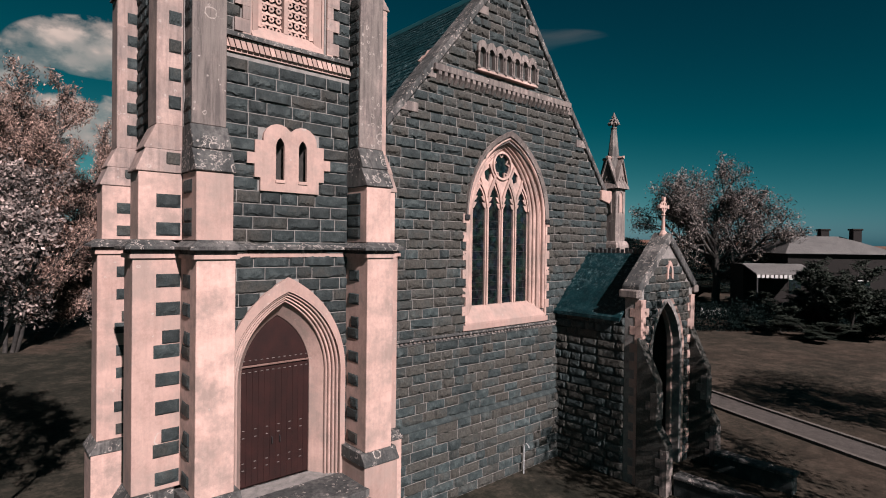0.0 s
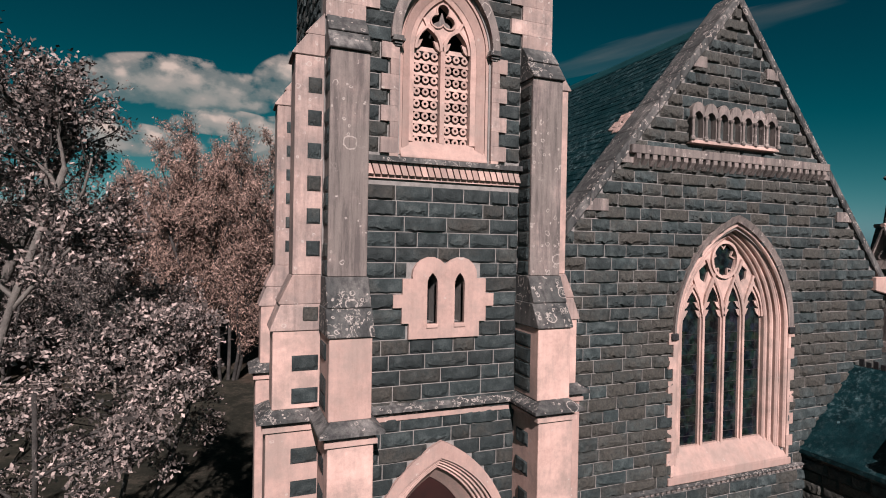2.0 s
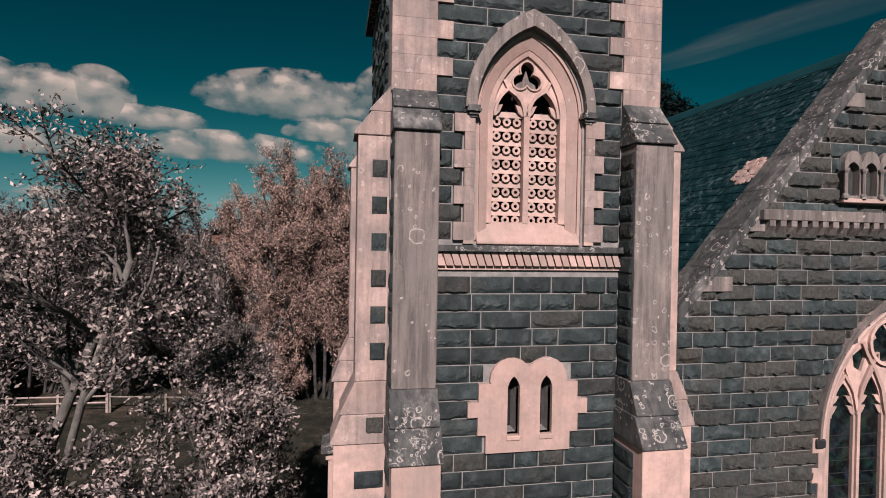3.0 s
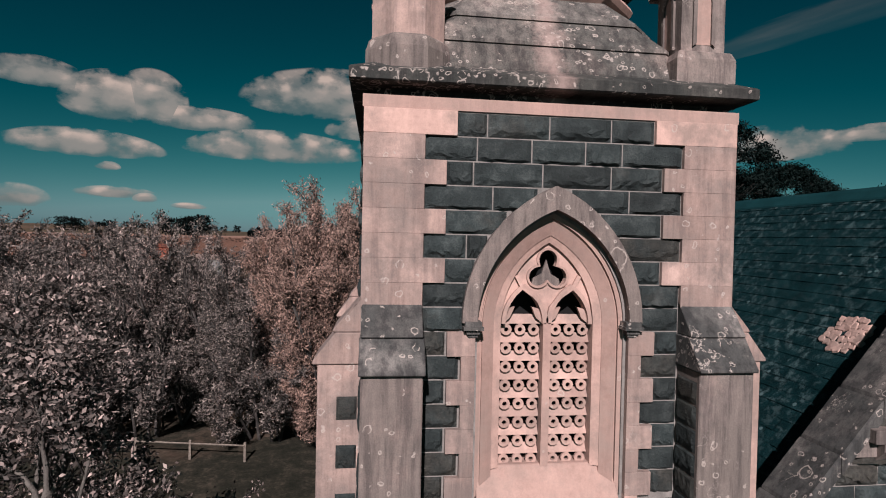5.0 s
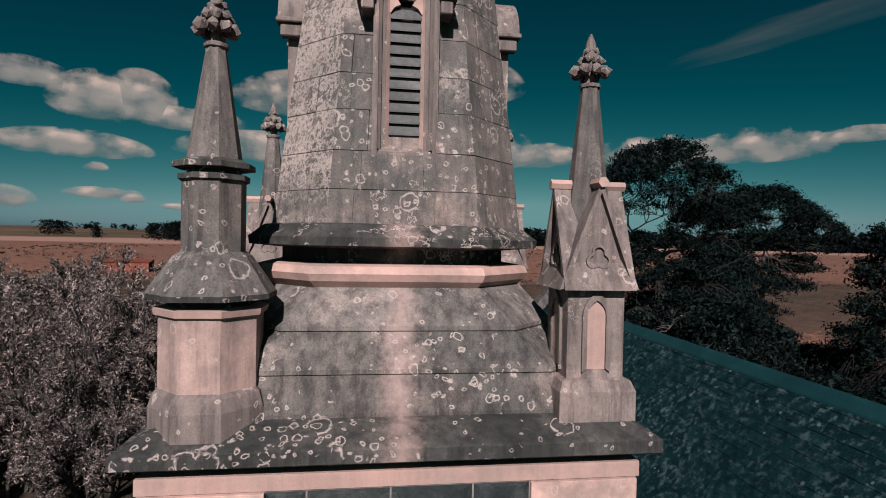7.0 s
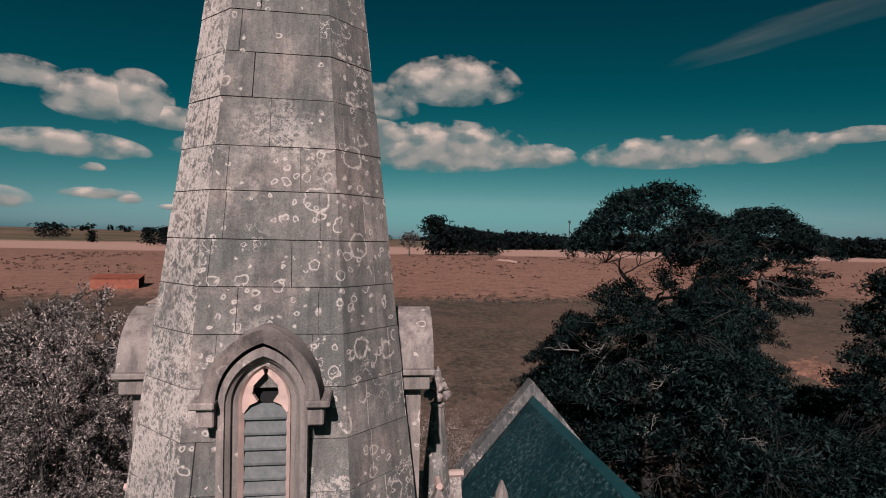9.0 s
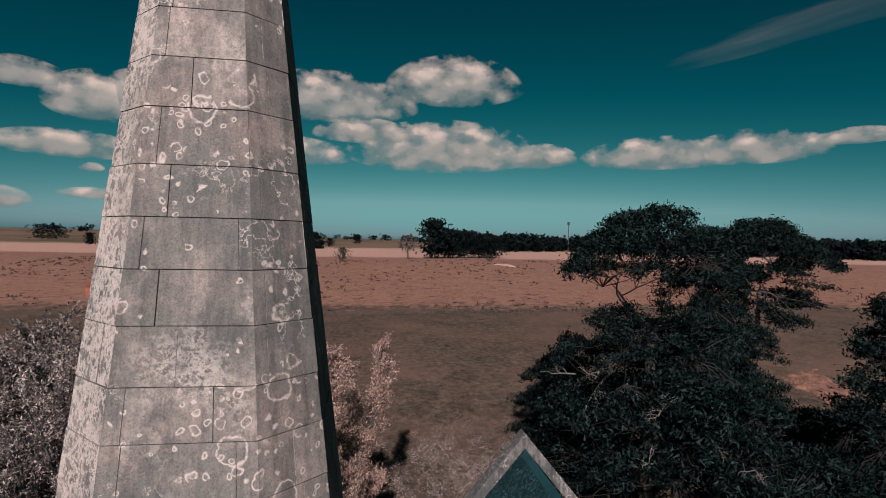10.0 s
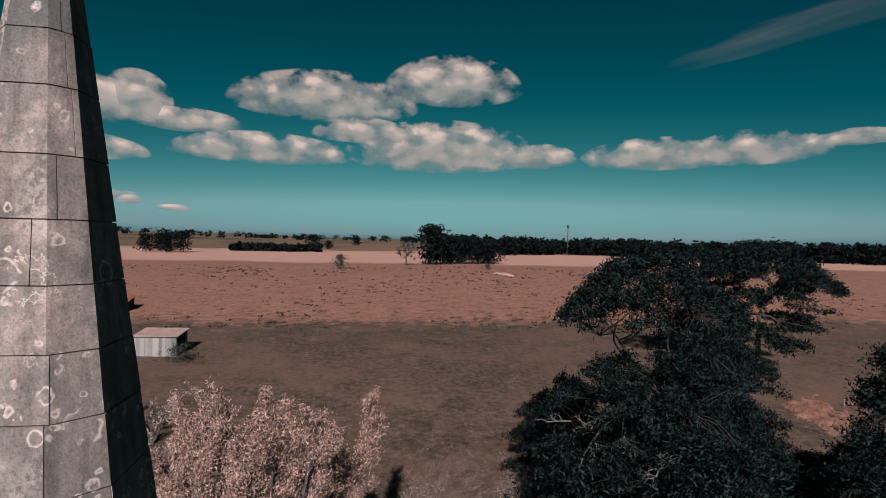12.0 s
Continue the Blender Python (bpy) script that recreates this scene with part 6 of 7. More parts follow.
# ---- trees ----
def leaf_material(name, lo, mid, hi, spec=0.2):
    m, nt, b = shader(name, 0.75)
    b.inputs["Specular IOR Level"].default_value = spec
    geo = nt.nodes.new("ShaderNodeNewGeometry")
    # clump-sized tones put the crown's shaded gaps into the leaf colour
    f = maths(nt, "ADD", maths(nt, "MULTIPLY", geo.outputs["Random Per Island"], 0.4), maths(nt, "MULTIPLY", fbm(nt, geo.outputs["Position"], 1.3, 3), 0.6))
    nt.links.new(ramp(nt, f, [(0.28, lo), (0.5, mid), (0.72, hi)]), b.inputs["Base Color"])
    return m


BARK = rock("bark", (0.014, 0.0126, 0.0115), (0.035, 0.0315, 0.0294), (0.0735, 0.0672, 0.063), 4.0, 0.9, 0.8, 0.03, 0.2)[0]
PALE_BARK = rock("pale_bark", (0.045, 0.041, 0.037), (0.082, 0.074, 0.067), (0.14, 0.127, 0.115), 3.0, 0.9, 0.7, 0.03, 0.2)[0]
TWIG_BARK = rock("twig_bark", (0.01, 0.0095, 0.009), (0.028, 0.0255, 0.024), (0.066, 0.058, 0.054), 2.0, 0.9, 0.6, 0.02, 0.2)[0]
PINE_BARK = rock("pine_bark", (0.0056, 0.0052, 0.0049), (0.014, 0.0126, 0.0115), (0.035, 0.0308, 0.028), 4.0, 0.9, 0.8, 0.03, 0.2)[0]
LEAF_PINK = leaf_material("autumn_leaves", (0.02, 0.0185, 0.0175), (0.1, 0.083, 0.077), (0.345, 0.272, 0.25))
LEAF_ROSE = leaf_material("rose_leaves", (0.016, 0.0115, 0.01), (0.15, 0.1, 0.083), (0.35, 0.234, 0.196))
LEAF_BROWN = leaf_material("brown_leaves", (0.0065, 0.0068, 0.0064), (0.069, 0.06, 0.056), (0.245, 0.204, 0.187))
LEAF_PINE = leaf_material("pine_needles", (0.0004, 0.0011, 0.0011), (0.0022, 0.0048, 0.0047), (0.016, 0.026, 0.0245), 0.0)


def leaf_faces(name, c, a, b, mat, three):
    """One mesh of flat leaves at c, half as long as a and half as wide as b: pointed triangles or lozenges."""
    n, k = len(c), 3 if three else 4
    v = np.stack([c - a - b, c - a + b, c + a] if three else [c - a, c + b, c + a, c - b], 1).reshape(-1, 3)
    me = bpy.data.meshes.new(name)
    me.vertices.add(len(v))
    me.vertices.foreach_set("co", v.ravel())
    me.loops.add(n * k)
    me.loops.foreach_set("vertex_index", np.arange(n * k, dtype=np.int32))
    me.polygons.add(n)
    me.polygons.foreach_set("loop_start", np.arange(0, n * k, k, dtype=np.int32))
    me.update(calc_edges=True)
    me.materials.append(mat)
    return me


def leaf_mesh(name, rnd_seed, centres, per, radius, size, mat, flat=1.0, slim=0.55):
    """Small leaves scattered round given places."""
    rng = np.random.default_rng(rnd_seed)
    c = np.repeat(np.array([tuple(p) for p in centres]), per, axis=0)
    n = len(c)
    off = rng.normal(size=(n, 3)) * radius * np.array([1, 1, flat])
    c = c + off
    a = rng.normal(size=(n, 3))
    a /= np.linalg.norm(a, axis=1, keepdims=True)
    b = np.cross(a, rng.normal(size=(n, 3)))
    b /= np.linalg.norm(b, axis=1, keepdims=True)
    s = size * rng.uniform(0.6, 1.3, size=(n, 1))
    return leaf_faces(name, c, a * s, b * s * slim, mat, size > 0.12)


def crown_tree(name, label, seed, tips, foot, hubs, trunk, leaf, bark, per, radius, size, flat=1.0, group="", fork=0.35, twig=0.012, stems=1, slim=0.55, limb=0.4):
    """A tree whose limbs reach from the stem over a few hubs to given twig ends, with leaves round those."""
    rnd = random.Random(seed)
    root = thing(name, label, "tree", group)
    tips = [Vector(p) for p in tips]
    foot = Vector(foot)
    top = max(p.z for p in tips)
    mid = sum(tips, Vector()) / len(tips)
    hub = []
    for p in rnd.sample(tips, min(hubs, len(tips))):
        hub.append(p.lerp(Vector((mid.x, mid.y, max(foot.z + (top - foot.z) * fork, p.z * 0.8))), rnd.uniform(0.25, 0.5)))
    bm = bmesh.new()
    heads = []
    for k in range(stems):
        d = Vector((rnd.uniform(-1, 1), rnd.uniform(-1, 1), 0)) * (0.9 if stems > 1 else 0.3)
        head = Vector((foot.x * 0.6 + mid.x * 0.4, foot.y * 0.6 + mid.y * 0.4, foot.z + (top - foot.z) * fork)) + d * (1.5 if stems > 1 else 0.6)
        pts = [foot + d * 0.3 * (stems > 1), foot.lerp(head, 0.35) + d * 0.25, foot.lerp(head, 0.7) - d * 0.1, head]
        tube(bm, pts, [trunk * 1.25, trunk * 0.95, trunk * 0.8, trunk * 0.65], 8)
        heads.append(head)
    nodes = [(h, trunk * 0.62) for h in heads]
    for h in sorted(hub, key=lambda q: min((q - e).length for e in heads)):
        start, r = min(nodes, key=lambda e: (e[0] - h).length + 0.25 * min((e[0] - q).length for q in heads) + (2.0 if e[1] < trunk * limb * 0.2 else 0))
        n = 5
        span = (h - start).length
        jig = Vector((rnd.uniform(-1, 1), rnd.uniform(-1, 1), rnd.uniform(-0.2, 0.8))) * span * 0.16
        r0 = min(r * 0.75, trunk * limb)
        pts = [start.lerp(h, k / n) + jig * math.sin(math.pi * k / n) + Vector((rnd.uniform(-1, 1), rnd.uniform(-1, 1), rnd.uniform(-1, 1))) * 0.03 * span * (0 < k < n) for k in range(n + 1)]
        rs = [r0 * (1 - 0.42 * k / n) for k in range(n + 1)]
        tube(bm, pts, rs, 6)
        nodes += [(pts[2], rs[2]), (pts[4], rs[4]), (h, rs[n])]
    for p in tips:
        h = min(hub, key=lambda q: (q - p).length)
        sag = Vector((rnd.uniform(-1, 1), rnd.uniform(-1, 1), rnd.uniform(-0.5, 1))) * (p - h).length * 0.15
        r = twig * (1.2 + (p - h).length * 0.5)
        tube(bm, [h, h.lerp(p, 0.4) + sag, h.lerp(p, 0.75) + sag * 0.6, p], [r, r * 0.75, r * 0.5, twig * 0.4], 3)
    part("trunk", bm, bark, root, smooth=True)
    crown = new("crown", leaf_mesh("crown", seed, tips, per, radius, size, leaf, flat, slim))
    crown.parent = root
    return root


def sprout(rnd, p, d, length, r, level, spec, limbs, twigs):
    """Grow one limb and, from it, its branches. spec: depth, kids, shrink, angle, up, wander and keep, the crown's bounds."""
    n = 5 if level < 2 else 3 if spec["depth"] > 2 else 2
    pts, ways, d = [p], [], d.normalized()
    for k in range(n):
        d = (d + Vector((rnd.gauss(0, 1), rnd.gauss(0, 1), rnd.gauss(0, 1))) * spec["wander"] * (0.4 if level == 0 else 1.0) + Vector((0, 0, spec["up"][level]))).normalized()
        pts.append(pts[-1] + d * length / n)
        ways.append(d)
    if level and not spec["keep"](pts[-1]):
        return
    limbs.append((pts, r, r * (0.5 if level < spec["depth"] else 0.3), level))
    if level == spec["depth"]:
        twigs.append(pts)
        return
    lo = spec["from"][level]
    for k in range(spec["kids"][level]):
        u = lo + (1 - lo) * (k + rnd.random()) / spec["kids"][level]
        i = min(n - 1, int(u * n))
        base = pts[i].lerp(pts[i + 1], u * n - i)
        if not spec["keep"](base):
            continue
        side = ways[i].cross(Vector((rnd.gauss(0, 1), rnd.gauss(0, 1), rnd.gauss(0, 1)))).normalized()
        a = radians(rnd.uniform(*spec["angle"]))
        sprout(rnd, base, ways[i] * math.cos(a) + side * math.sin(a), length * spec["shrink"][level] * rnd.uniform(0.7, 1.2) * (1.25 - 0.5 * u), r * (0.62 - 0.25 * u), level + 1, spec, limbs, twigs)


def limb_mesh(name, limbs, mat, thin, twig_mat=None):
    """All limbs of a tree as one mesh of tapered tubes."""
    verts, faces, split_at = [], [], None
    for pts, r0, r1, level in sorted(limbs, key=lambda q: q[3]):
        if level >= 2 and split_at is None:
            split_at = len(faces)
        m = 7 if level == 0 else 5 if level == 1 else 3
        first = len(verts)
        for i, p in enumerate(pts):
            d = (pts[min(i + 1, len(pts) - 1)] - pts[max(i - 1, 0)]).normalized()
            u = d.cross(Vector((0.31, 0.92, 0.23))).normalized()
            v = d.cross(u)
            r = max(thin, r0 + (r1 - r0) * i / (len(pts) - 1))
            verts += [p + (u * math.cos(k * math.tau / m) + v * math.sin(k * math.tau / m)) * r for k in range(m)]
        for i in range(len(pts) - 1):
            for k in range(m):
                q = first + i * m
                faces.append((q + k, q + (k + 1) % m, q + m + (k + 1) % m, q + m + k))
        faces.append([first + (len(pts) - 1) * m + k for k in range(m)])
    me = bpy.data.meshes.new(name)
    me.from_pydata([tuple(v) for v in verts], [], faces)
    me.materials.append(mat)
    if twig_mat:
        me.materials.append(twig_mat)
    for f in me.polygons:
        f.use_smooth = True
        f.material_index = 1 if twig_mat and f.index >= split_at else 0
    return me


def twig_leaves(name, seed, twigs, per, spread, size, mat, slim=0.5, along=0.5):
    """Leaves that sit along the twigs and lean their way."""
    rng = np.random.default_rng(seed)
    t = np.array([[tuple(p) for p in pts] for pts in twigs])
    t = np.repeat(t, per, axis=0)
    n, m = len(t), t.shape[1] - 1
    u = rng.uniform(0.15, 1.0, n) * m
    i = np.minimum(m - 1, u.astype(int))
    f = (u - i)[:, None]
    a0, a1 = t[np.arange(n), i], t[np.arange(n), i + 1]
    way = a1 - a0
    way /= np.linalg.norm(way, axis=1, keepdims=True)
    c = a0 * (1 - f) + a1 * f + rng.normal(size=(n, 3)) * spread
    a = way * along + rng.normal(size=(n, 3)) * (1 - along)
    a /= np.linalg.norm(a, axis=1, keepdims=True)
    b = np.cross(a, rng.normal(size=(n, 3)))
    b /= np.linalg.norm(b, axis=1, keepdims=True)
    k = size * rng.uniform(0.55, 1.3, size=(n, 1))
    return leaf_faces(name, c, a * k, b * k * slim, mat, size > 0.08)


def grown_tree(name, label, seed, stems, spec, leaf, bark, per, spread, size, group="", slim=0.5, along=0.5, thin=0.006, twig_bark=None):
    """A tree grown limb by limb from stems (foot, way, length, radius), all relative to its own foot."""
    rnd = random.Random(seed)
    root = thing(name, label, "tree", group)
    limbs, twigs = [], []
    for foot, way, length, r in stems:
        sprout(rnd, Vector(foot), Vector(way), length, r, 0, spec, limbs, twigs)
    trunk = new("trunk", limb_mesh("trunk", limbs, bark, thin, twig_bark))
    trunk.parent = root
    if per:
        crown = new("crown", twig_leaves("crown", seed, twigs, per, spread, size, leaf, slim, along))
        crown.parent = root
    return root


def blob(rnd, n, c, r, hollow=0.45, flat_base=True):
    """Twig ends in an uneven ellipsoid, thinner inside."""
    out = []
    lumps = [(Vector((rnd.uniform(-1, 1), rnd.uniform(-1, 1), rnd.uniform(-0.6, 1))).normalized(), rnd.uniform(0.75, 1.12)) for k in range(14)]
    while len(out) < n:
        d = Vector((rnd.gauss(0, 1), rnd.gauss(0, 1), rnd.gauss(0, 1))).normalized()
        near = max(lumps, key=lambda q: q[0].dot(d))
        f = (hollow + (1 - hollow) * rnd.random() ** 0.6) * near[1]
        p = Vector((c[0] + d.x * r[0] * f, c[1] + d.y * r[1] * f, c[2] + d.z * r[2] * f))
        out.append(p)
    return out


def plates(rnd, specs):
    """Flat layered sprays of twig ends: (x, y, z, radius, count)."""
    out = []
    for x, y, z, r, n in specs:
        for k in range(n):
            a, q = rnd.uniform(0, math.tau), math.sqrt(rnd.random())
            out.append(Vector((x + r * q * math.cos(a), y + r * q * math.sin(a), z + r * 0.2 * (1 - q * q) + rnd.uniform(-0.2, 0.2))))
    return out

# ---- trees round the church ----
near_spec = {"depth": 3, "kids": (17, 8, 7), "shrink": (0.24, 0.46, 0.5), "angle": (30, 70), "up": (0.03, 0.05, 0.06, 0.08), "from": (0.6, 0.25, 0.3), "wander": 0.19,
             "keep": lambda p: p.x < 4.75 and 9.4 < p.z < 16.22 - 0.5 * p.x and -2.4 < p.y < 2.5}
near_tree = grown_tree("autumn_tree", "tree with sparse pinkish autumn leaves beside the tower", 3, [((0, 0, -0.3), (0.06, -0.06, 1), 14.0, 0.16), ((0.15, 0, -0.3), (0.13, -0.1, 1), 13.0, 0.11)], near_spec, LEAF_PINK, PALE_BARK, 22, 0.085, 0.05, "autumn trees", 0.5, 0.3, 0.006, BARK)
near_tree.location = (-3.95, 14.9, GROUND)
low_spec = {"depth": 3, "kids": (10, 8, 6), "shrink": (0.34, 0.46, 0.5), "angle": (30, 70), "up": (0.0, 0.03, 0.04, 0.05), "from": (0.5, 0.25, 0.3), "wander": 0.14,
            "keep": lambda p: p.x < 3.9 and 5.6 < p.z < 9.9 and p.y > -3.2}
low_tree = grown_tree("autumn_tree", "low bushy tree with dense pinkish autumn leaves beside the tower", 43, [((0.2 * k, 0.1 * k, -0.3), (x, y, 1), length, 0.075) for k, (x, y, length) in enumerate(((0.34, -0.1, 9.2), (0.14, -0.26, 9.2), (-0.24, -0.16, 9.4), (0.2, 0.16, 9.4), (-0.54, 0.05, 9.0)))], low_spec, LEAF_PINK, BARK, 42, 0.09, 0.055, "autumn trees", 0.5, 0.3, 0.006, BARK)
low_tree.location = (-1.7, 15.2, GROUND)


def thicket(seed, leaf, label, full=1.0, per=24, size=0.128, bark=None):
    r = random.Random(seed)
    spec = {"depth": 2, "kids": (int(13 * full), 8), "shrink": (0.25, 0.42), "angle": (18, 48), "up": (0.05, 0.16, 0.22), "from": (0.22, 0.2), "wander": 0.1, "keep": lambda p: True}
    stems = []
    for k in range(int(9 * full)):
        a = r.uniform(0, math.tau)
        lean = r.uniform(0.08, 0.48)
        stems.append(((1.6 * math.cos(a), 1.6 * math.sin(a), -0.4), (lean * math.cos(a), lean * math.sin(a), 1), r.uniform(11.5, 16.5) * (1 - 0.3 * lean), 0.12))
    for k in range(5):
        a = r.uniform(0, math.tau)
        stems.append(((2.6 * math.cos(a), 2.6 * math.sin(a), -0.4), (0.6 * math.cos(a), 0.6 * math.sin(a), 1), r.uniform(5, 7), 0.07))
    return grown_tree("thicket_tree", label, seed, stems, spec, leaf, bark or TWIG_BARK, per, 0.16, size, "thicket trees", 0.34, 0.55, 0.014)


th0 = thicket(6, LEAF_ROSE, "bushy tree with bright pink autumn leaves behind the church", 1.75, 105, 0.09)
th0.location = (2.0, 48.5, land(2, 48.5) - 0.5)
th0.scale = (1.25, 1.15, 1.14)
th1 = thicket(7, LEAF_PINK, "bushy tree with pale pinkish autumn leaves behind the church")
th2 = thicket(8, LEAF_BROWN, "bushy half-bare tree with brown autumn leaves")
th1.location, th2.location = (-9.3, 51.5, land(-9.5, 51.5) - 0.6), (-16, 54, land(-9, 53) - 1.0)
th1.scale = th2.scale = (1.1, 1.1, 0.98)
trnd = random.Random(4)
th3 = thicket(9, LEAF_BROWN, "bushy half-bare brown tree at the back of the thicket", 0.75, 18, 0.18)
th3.location, th3.scale = (-36, 72, land(-36, 72) - 0.8), (1.2, 1.2, 1.0)
copy_thing(th2, pose(-6.5, 55, land(-6.5, 55) - 0.7, 0, 0, 200) @ Matrix.Diagonal((1.0, 1.0, 0.94, 1)))
for row, (y0, n, x0, x1) in enumerate(((53, 7, -56, -18), (61, 8, -60, -12), (69, 8, -68, -15))):
    for i in range(n):
        x = x0 + (x1 - x0) * (i + 0.5) / n + trnd.uniform(-2, 2)
        y = y0 + trnd.uniform(-3, 3)
        s = trnd.uniform(0.88, 1.04) * (1.0, 1.05, 1.06)[row]
        copy_thing((th2 if trnd.random() < 0.75 else th1) if row == 0 else th3, pose(x, y, land(x, y) - 0.8, 0, 0, trnd.uniform(0, 360)) @ Matrix.Diagonal((1.05, 1.05, s, 1)))
for x, y, s in ((-13.5, 50.5, 0.8), (-20, 51, 0.78), (-27, 50.5, 0.8), (-4.0, 49.5, 0.7)):
    copy_thing(th2, pose(x, y, land(x, y) - 0.6, 0, 0, x * 37) @ Matrix.Diagonal((1.0, 1.0, s, 1)))
for x, y, s in ((12.5, 43, 0.62), (16.5, 41, 0.55), (9.5, 41.5, 0.5), (20, 43, 0.5)):
    copy_thing(th1, pose(x, y, land(x, y) - 0.6, 0, 0, x * 40) @ Matrix.Diagonal((s, s, s, 1)))

# big pines
rp = random.Random(17)


def umbrella(n, rx, ry, top, drop, shift=(0, 0), rim=1.0):
    """Tufts over the top of a flat domed crown, gathered in lumps with gaps between them."""
    out = []
    while len(out) < n:
        x, y = rp.uniform(-rx, rx), rp.uniform(-ry, ry)
        q = (x / rx) ** 2 + (y / ry) ** 2
        lump = noise.noise(Vector((x * 0.42, y * 0.42, top)))
        if q < 1 + 0.25 * lump and lump > rp.uniform(-0.75, 0.05):
            out.append(Vector((x + shift[0], y + shift[1], top - drop * q ** rim + 1.1 * lump - rp.random() ** 2 * 0.9)))
    return out


def shelves(n, profile, count, stretch=0.85):
    """Level sprays of tufts, each along one branch, that fill a crown whose radius at each height is given."""
    out = []
    z0, z1 = profile[0][0], profile[-1][0]
    for k in range(n):
        z = z0 + (z1 - z0) * (k + rp.random()) / n
        r = float(np.interp(z, [p[0] for p in profile], [p[1] for p in profile])) * rp.uniform(0.72, 1.12)
        a = rp.uniform(0, math.tau)
        for j in range(count):
            u = 0.35 + 0.65 * (j + rp.random()) / count
            w = rp.gauss(0, 0.13) * r * (1.15 - 0.5 * u)
            out.append(Vector((math.cos(a) * r * u - math.sin(a) * w, stretch * (math.sin(a) * r * u + math.cos(a) * w), z - 0.9 * u * u + rp.uniform(-0.25, 0.25))))
    return out


pine_tips = umbrella(330, 7.4, 7.0, 28.0, 5.4) + shelves(7, [(17.5, 6.4), (20.5, 7.0)], 9) + umbrella(70, 4.2, 3.6, 23.2, 2.6, (7.5, 4.0)) + shelves(26, [(11, 8), (17, 8.5), (19, 7)], 12)
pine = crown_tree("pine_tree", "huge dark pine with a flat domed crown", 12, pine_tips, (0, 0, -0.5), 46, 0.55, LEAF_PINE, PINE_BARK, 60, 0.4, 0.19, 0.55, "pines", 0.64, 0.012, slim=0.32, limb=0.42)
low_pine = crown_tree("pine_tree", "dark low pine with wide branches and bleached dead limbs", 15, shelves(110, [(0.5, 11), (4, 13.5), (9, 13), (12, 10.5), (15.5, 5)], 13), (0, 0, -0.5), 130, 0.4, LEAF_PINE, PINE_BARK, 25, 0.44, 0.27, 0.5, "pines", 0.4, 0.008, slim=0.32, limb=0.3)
low_pine.location = (33, 50, land(33, 50))
copy_thing(low_pine, pose(46, 67, land(46, 67) - 0.5, 0, 0, 40) @ Matrix.Diagonal((0.62, 0.62, 1.05, 1)))
for x, y, k, h in ((57, 61, 0.36, 0.4), (66, 66, 0.3, 0.36), (61, 55, 0.4, 0.42)):
    copy_thing(low_pine, pose(x, y, land(x, y) - 0.5, 0, 0, x * 31) @ Matrix.Diagonal((k, k, h, 1)))
copy_thing(low_pine, pose(44, 58, land(44, 58) - 0.5, 0, 0, 130) @ Matrix.Diagonal((0.5, 0.55, 0.9, 1)))
copy_thing(low_pine, pose(45, 40, land(45, 40) - 0.5, 0, 0, 220) @ Matrix.Diagonal((0.75, 0.75, 0.6, 1)))
for x, y, k, h in ((41, 44, 0.6, 0.5), (47, 49, 0.62, 0.55), (52, 56, 0.6, 0.6), (37, 38, 0.5, 0.4), (28.5, 61, 0.38, 1.02), (30, 70, 0.42, 0.7), (53, 74, 0.66, 1.1)):
    copy_thing(low_pine, pose(x, y, land(x, y) - 0.5, 0, 0, x * 23) @ Matrix.Diagonal((k, k, h, 1)))
pine.location = (32, 53, land(31, 53))
# dead pale limbs that stand out of the dark crown
dead_spec = {"depth": 2, "kids": (5, 4), "shrink": (0.5, 0.5), "angle": (28, 70), "up": (-0.04, 0.0, 0.0), "from": (0.35, 0.3), "wander": 0.24, "keep": lambda p: True}
for x, y, z, dx, dy, dz, length, r in ((-3.4, 5.0, 15.2, -0.6, -0.6, -0.5, 3.6, 0.12), (-4.2, 3.4, 14.0, -0.9, -0.3, -0.35, 3.4, 0.12), (-3.0, 2.6, 13.4, -0.5, -0.8, 0.1, 3.0, 0.1), (-2.4, -1.4, 12.4, -0.5, -0.9, 0.35, 3.0, 0.09),
                                       (-0.4, -4.4, 11.6, -0.4, -0.9, 0.1, 2.6, 0.07), (-6.2, 6.4, 13.2, -0.8, -0.4, 0.2, 2.8, 0.09), (2.0, -6.0, 9.4, -0.2, -0.9, 0.3, 2.4, 0.06), (-4.6, -4.6, 9.4, -0.6, -0.7, 0.3, 2.2, 0.06)):
    limbs, twigs = [], []
    sprout(rp, Vector((x, y, z)), Vector((dx, dy, dz)), length, r, 0, dead_spec, limbs, twigs)
    dead = tagged(new("dead_limb", limb_mesh("dead_limb", limbs, PALE_BARK, 0.014)), "bare bleached limb")
    dead.parent = low_pine
far_tips = umbrella(330, 9.5, 8.5, 24.4, 5.5) + umbrella(90, 5.5, 5, 19.5, 3.5, (6.5, -3)) + umbrella(150, 7.5, 6, 23.0, 4.5, (-9.0, 2)) + shelves(34, [(7, 8), (12, 10), (18, 11)], 10)
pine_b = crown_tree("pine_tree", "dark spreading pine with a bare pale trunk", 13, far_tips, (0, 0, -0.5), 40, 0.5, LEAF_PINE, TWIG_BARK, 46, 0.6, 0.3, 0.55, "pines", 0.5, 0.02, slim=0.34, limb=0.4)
pine_b.location = (76.5, 96, land(76.5, 96))
spec = []
for k in range(70):
    z = rp.uniform(2, 21)
    a, q = rp.uniform(0, math.tau), (22.5 - z) * 0.36 * math.sqrt(rp.uniform(0.2, 1))
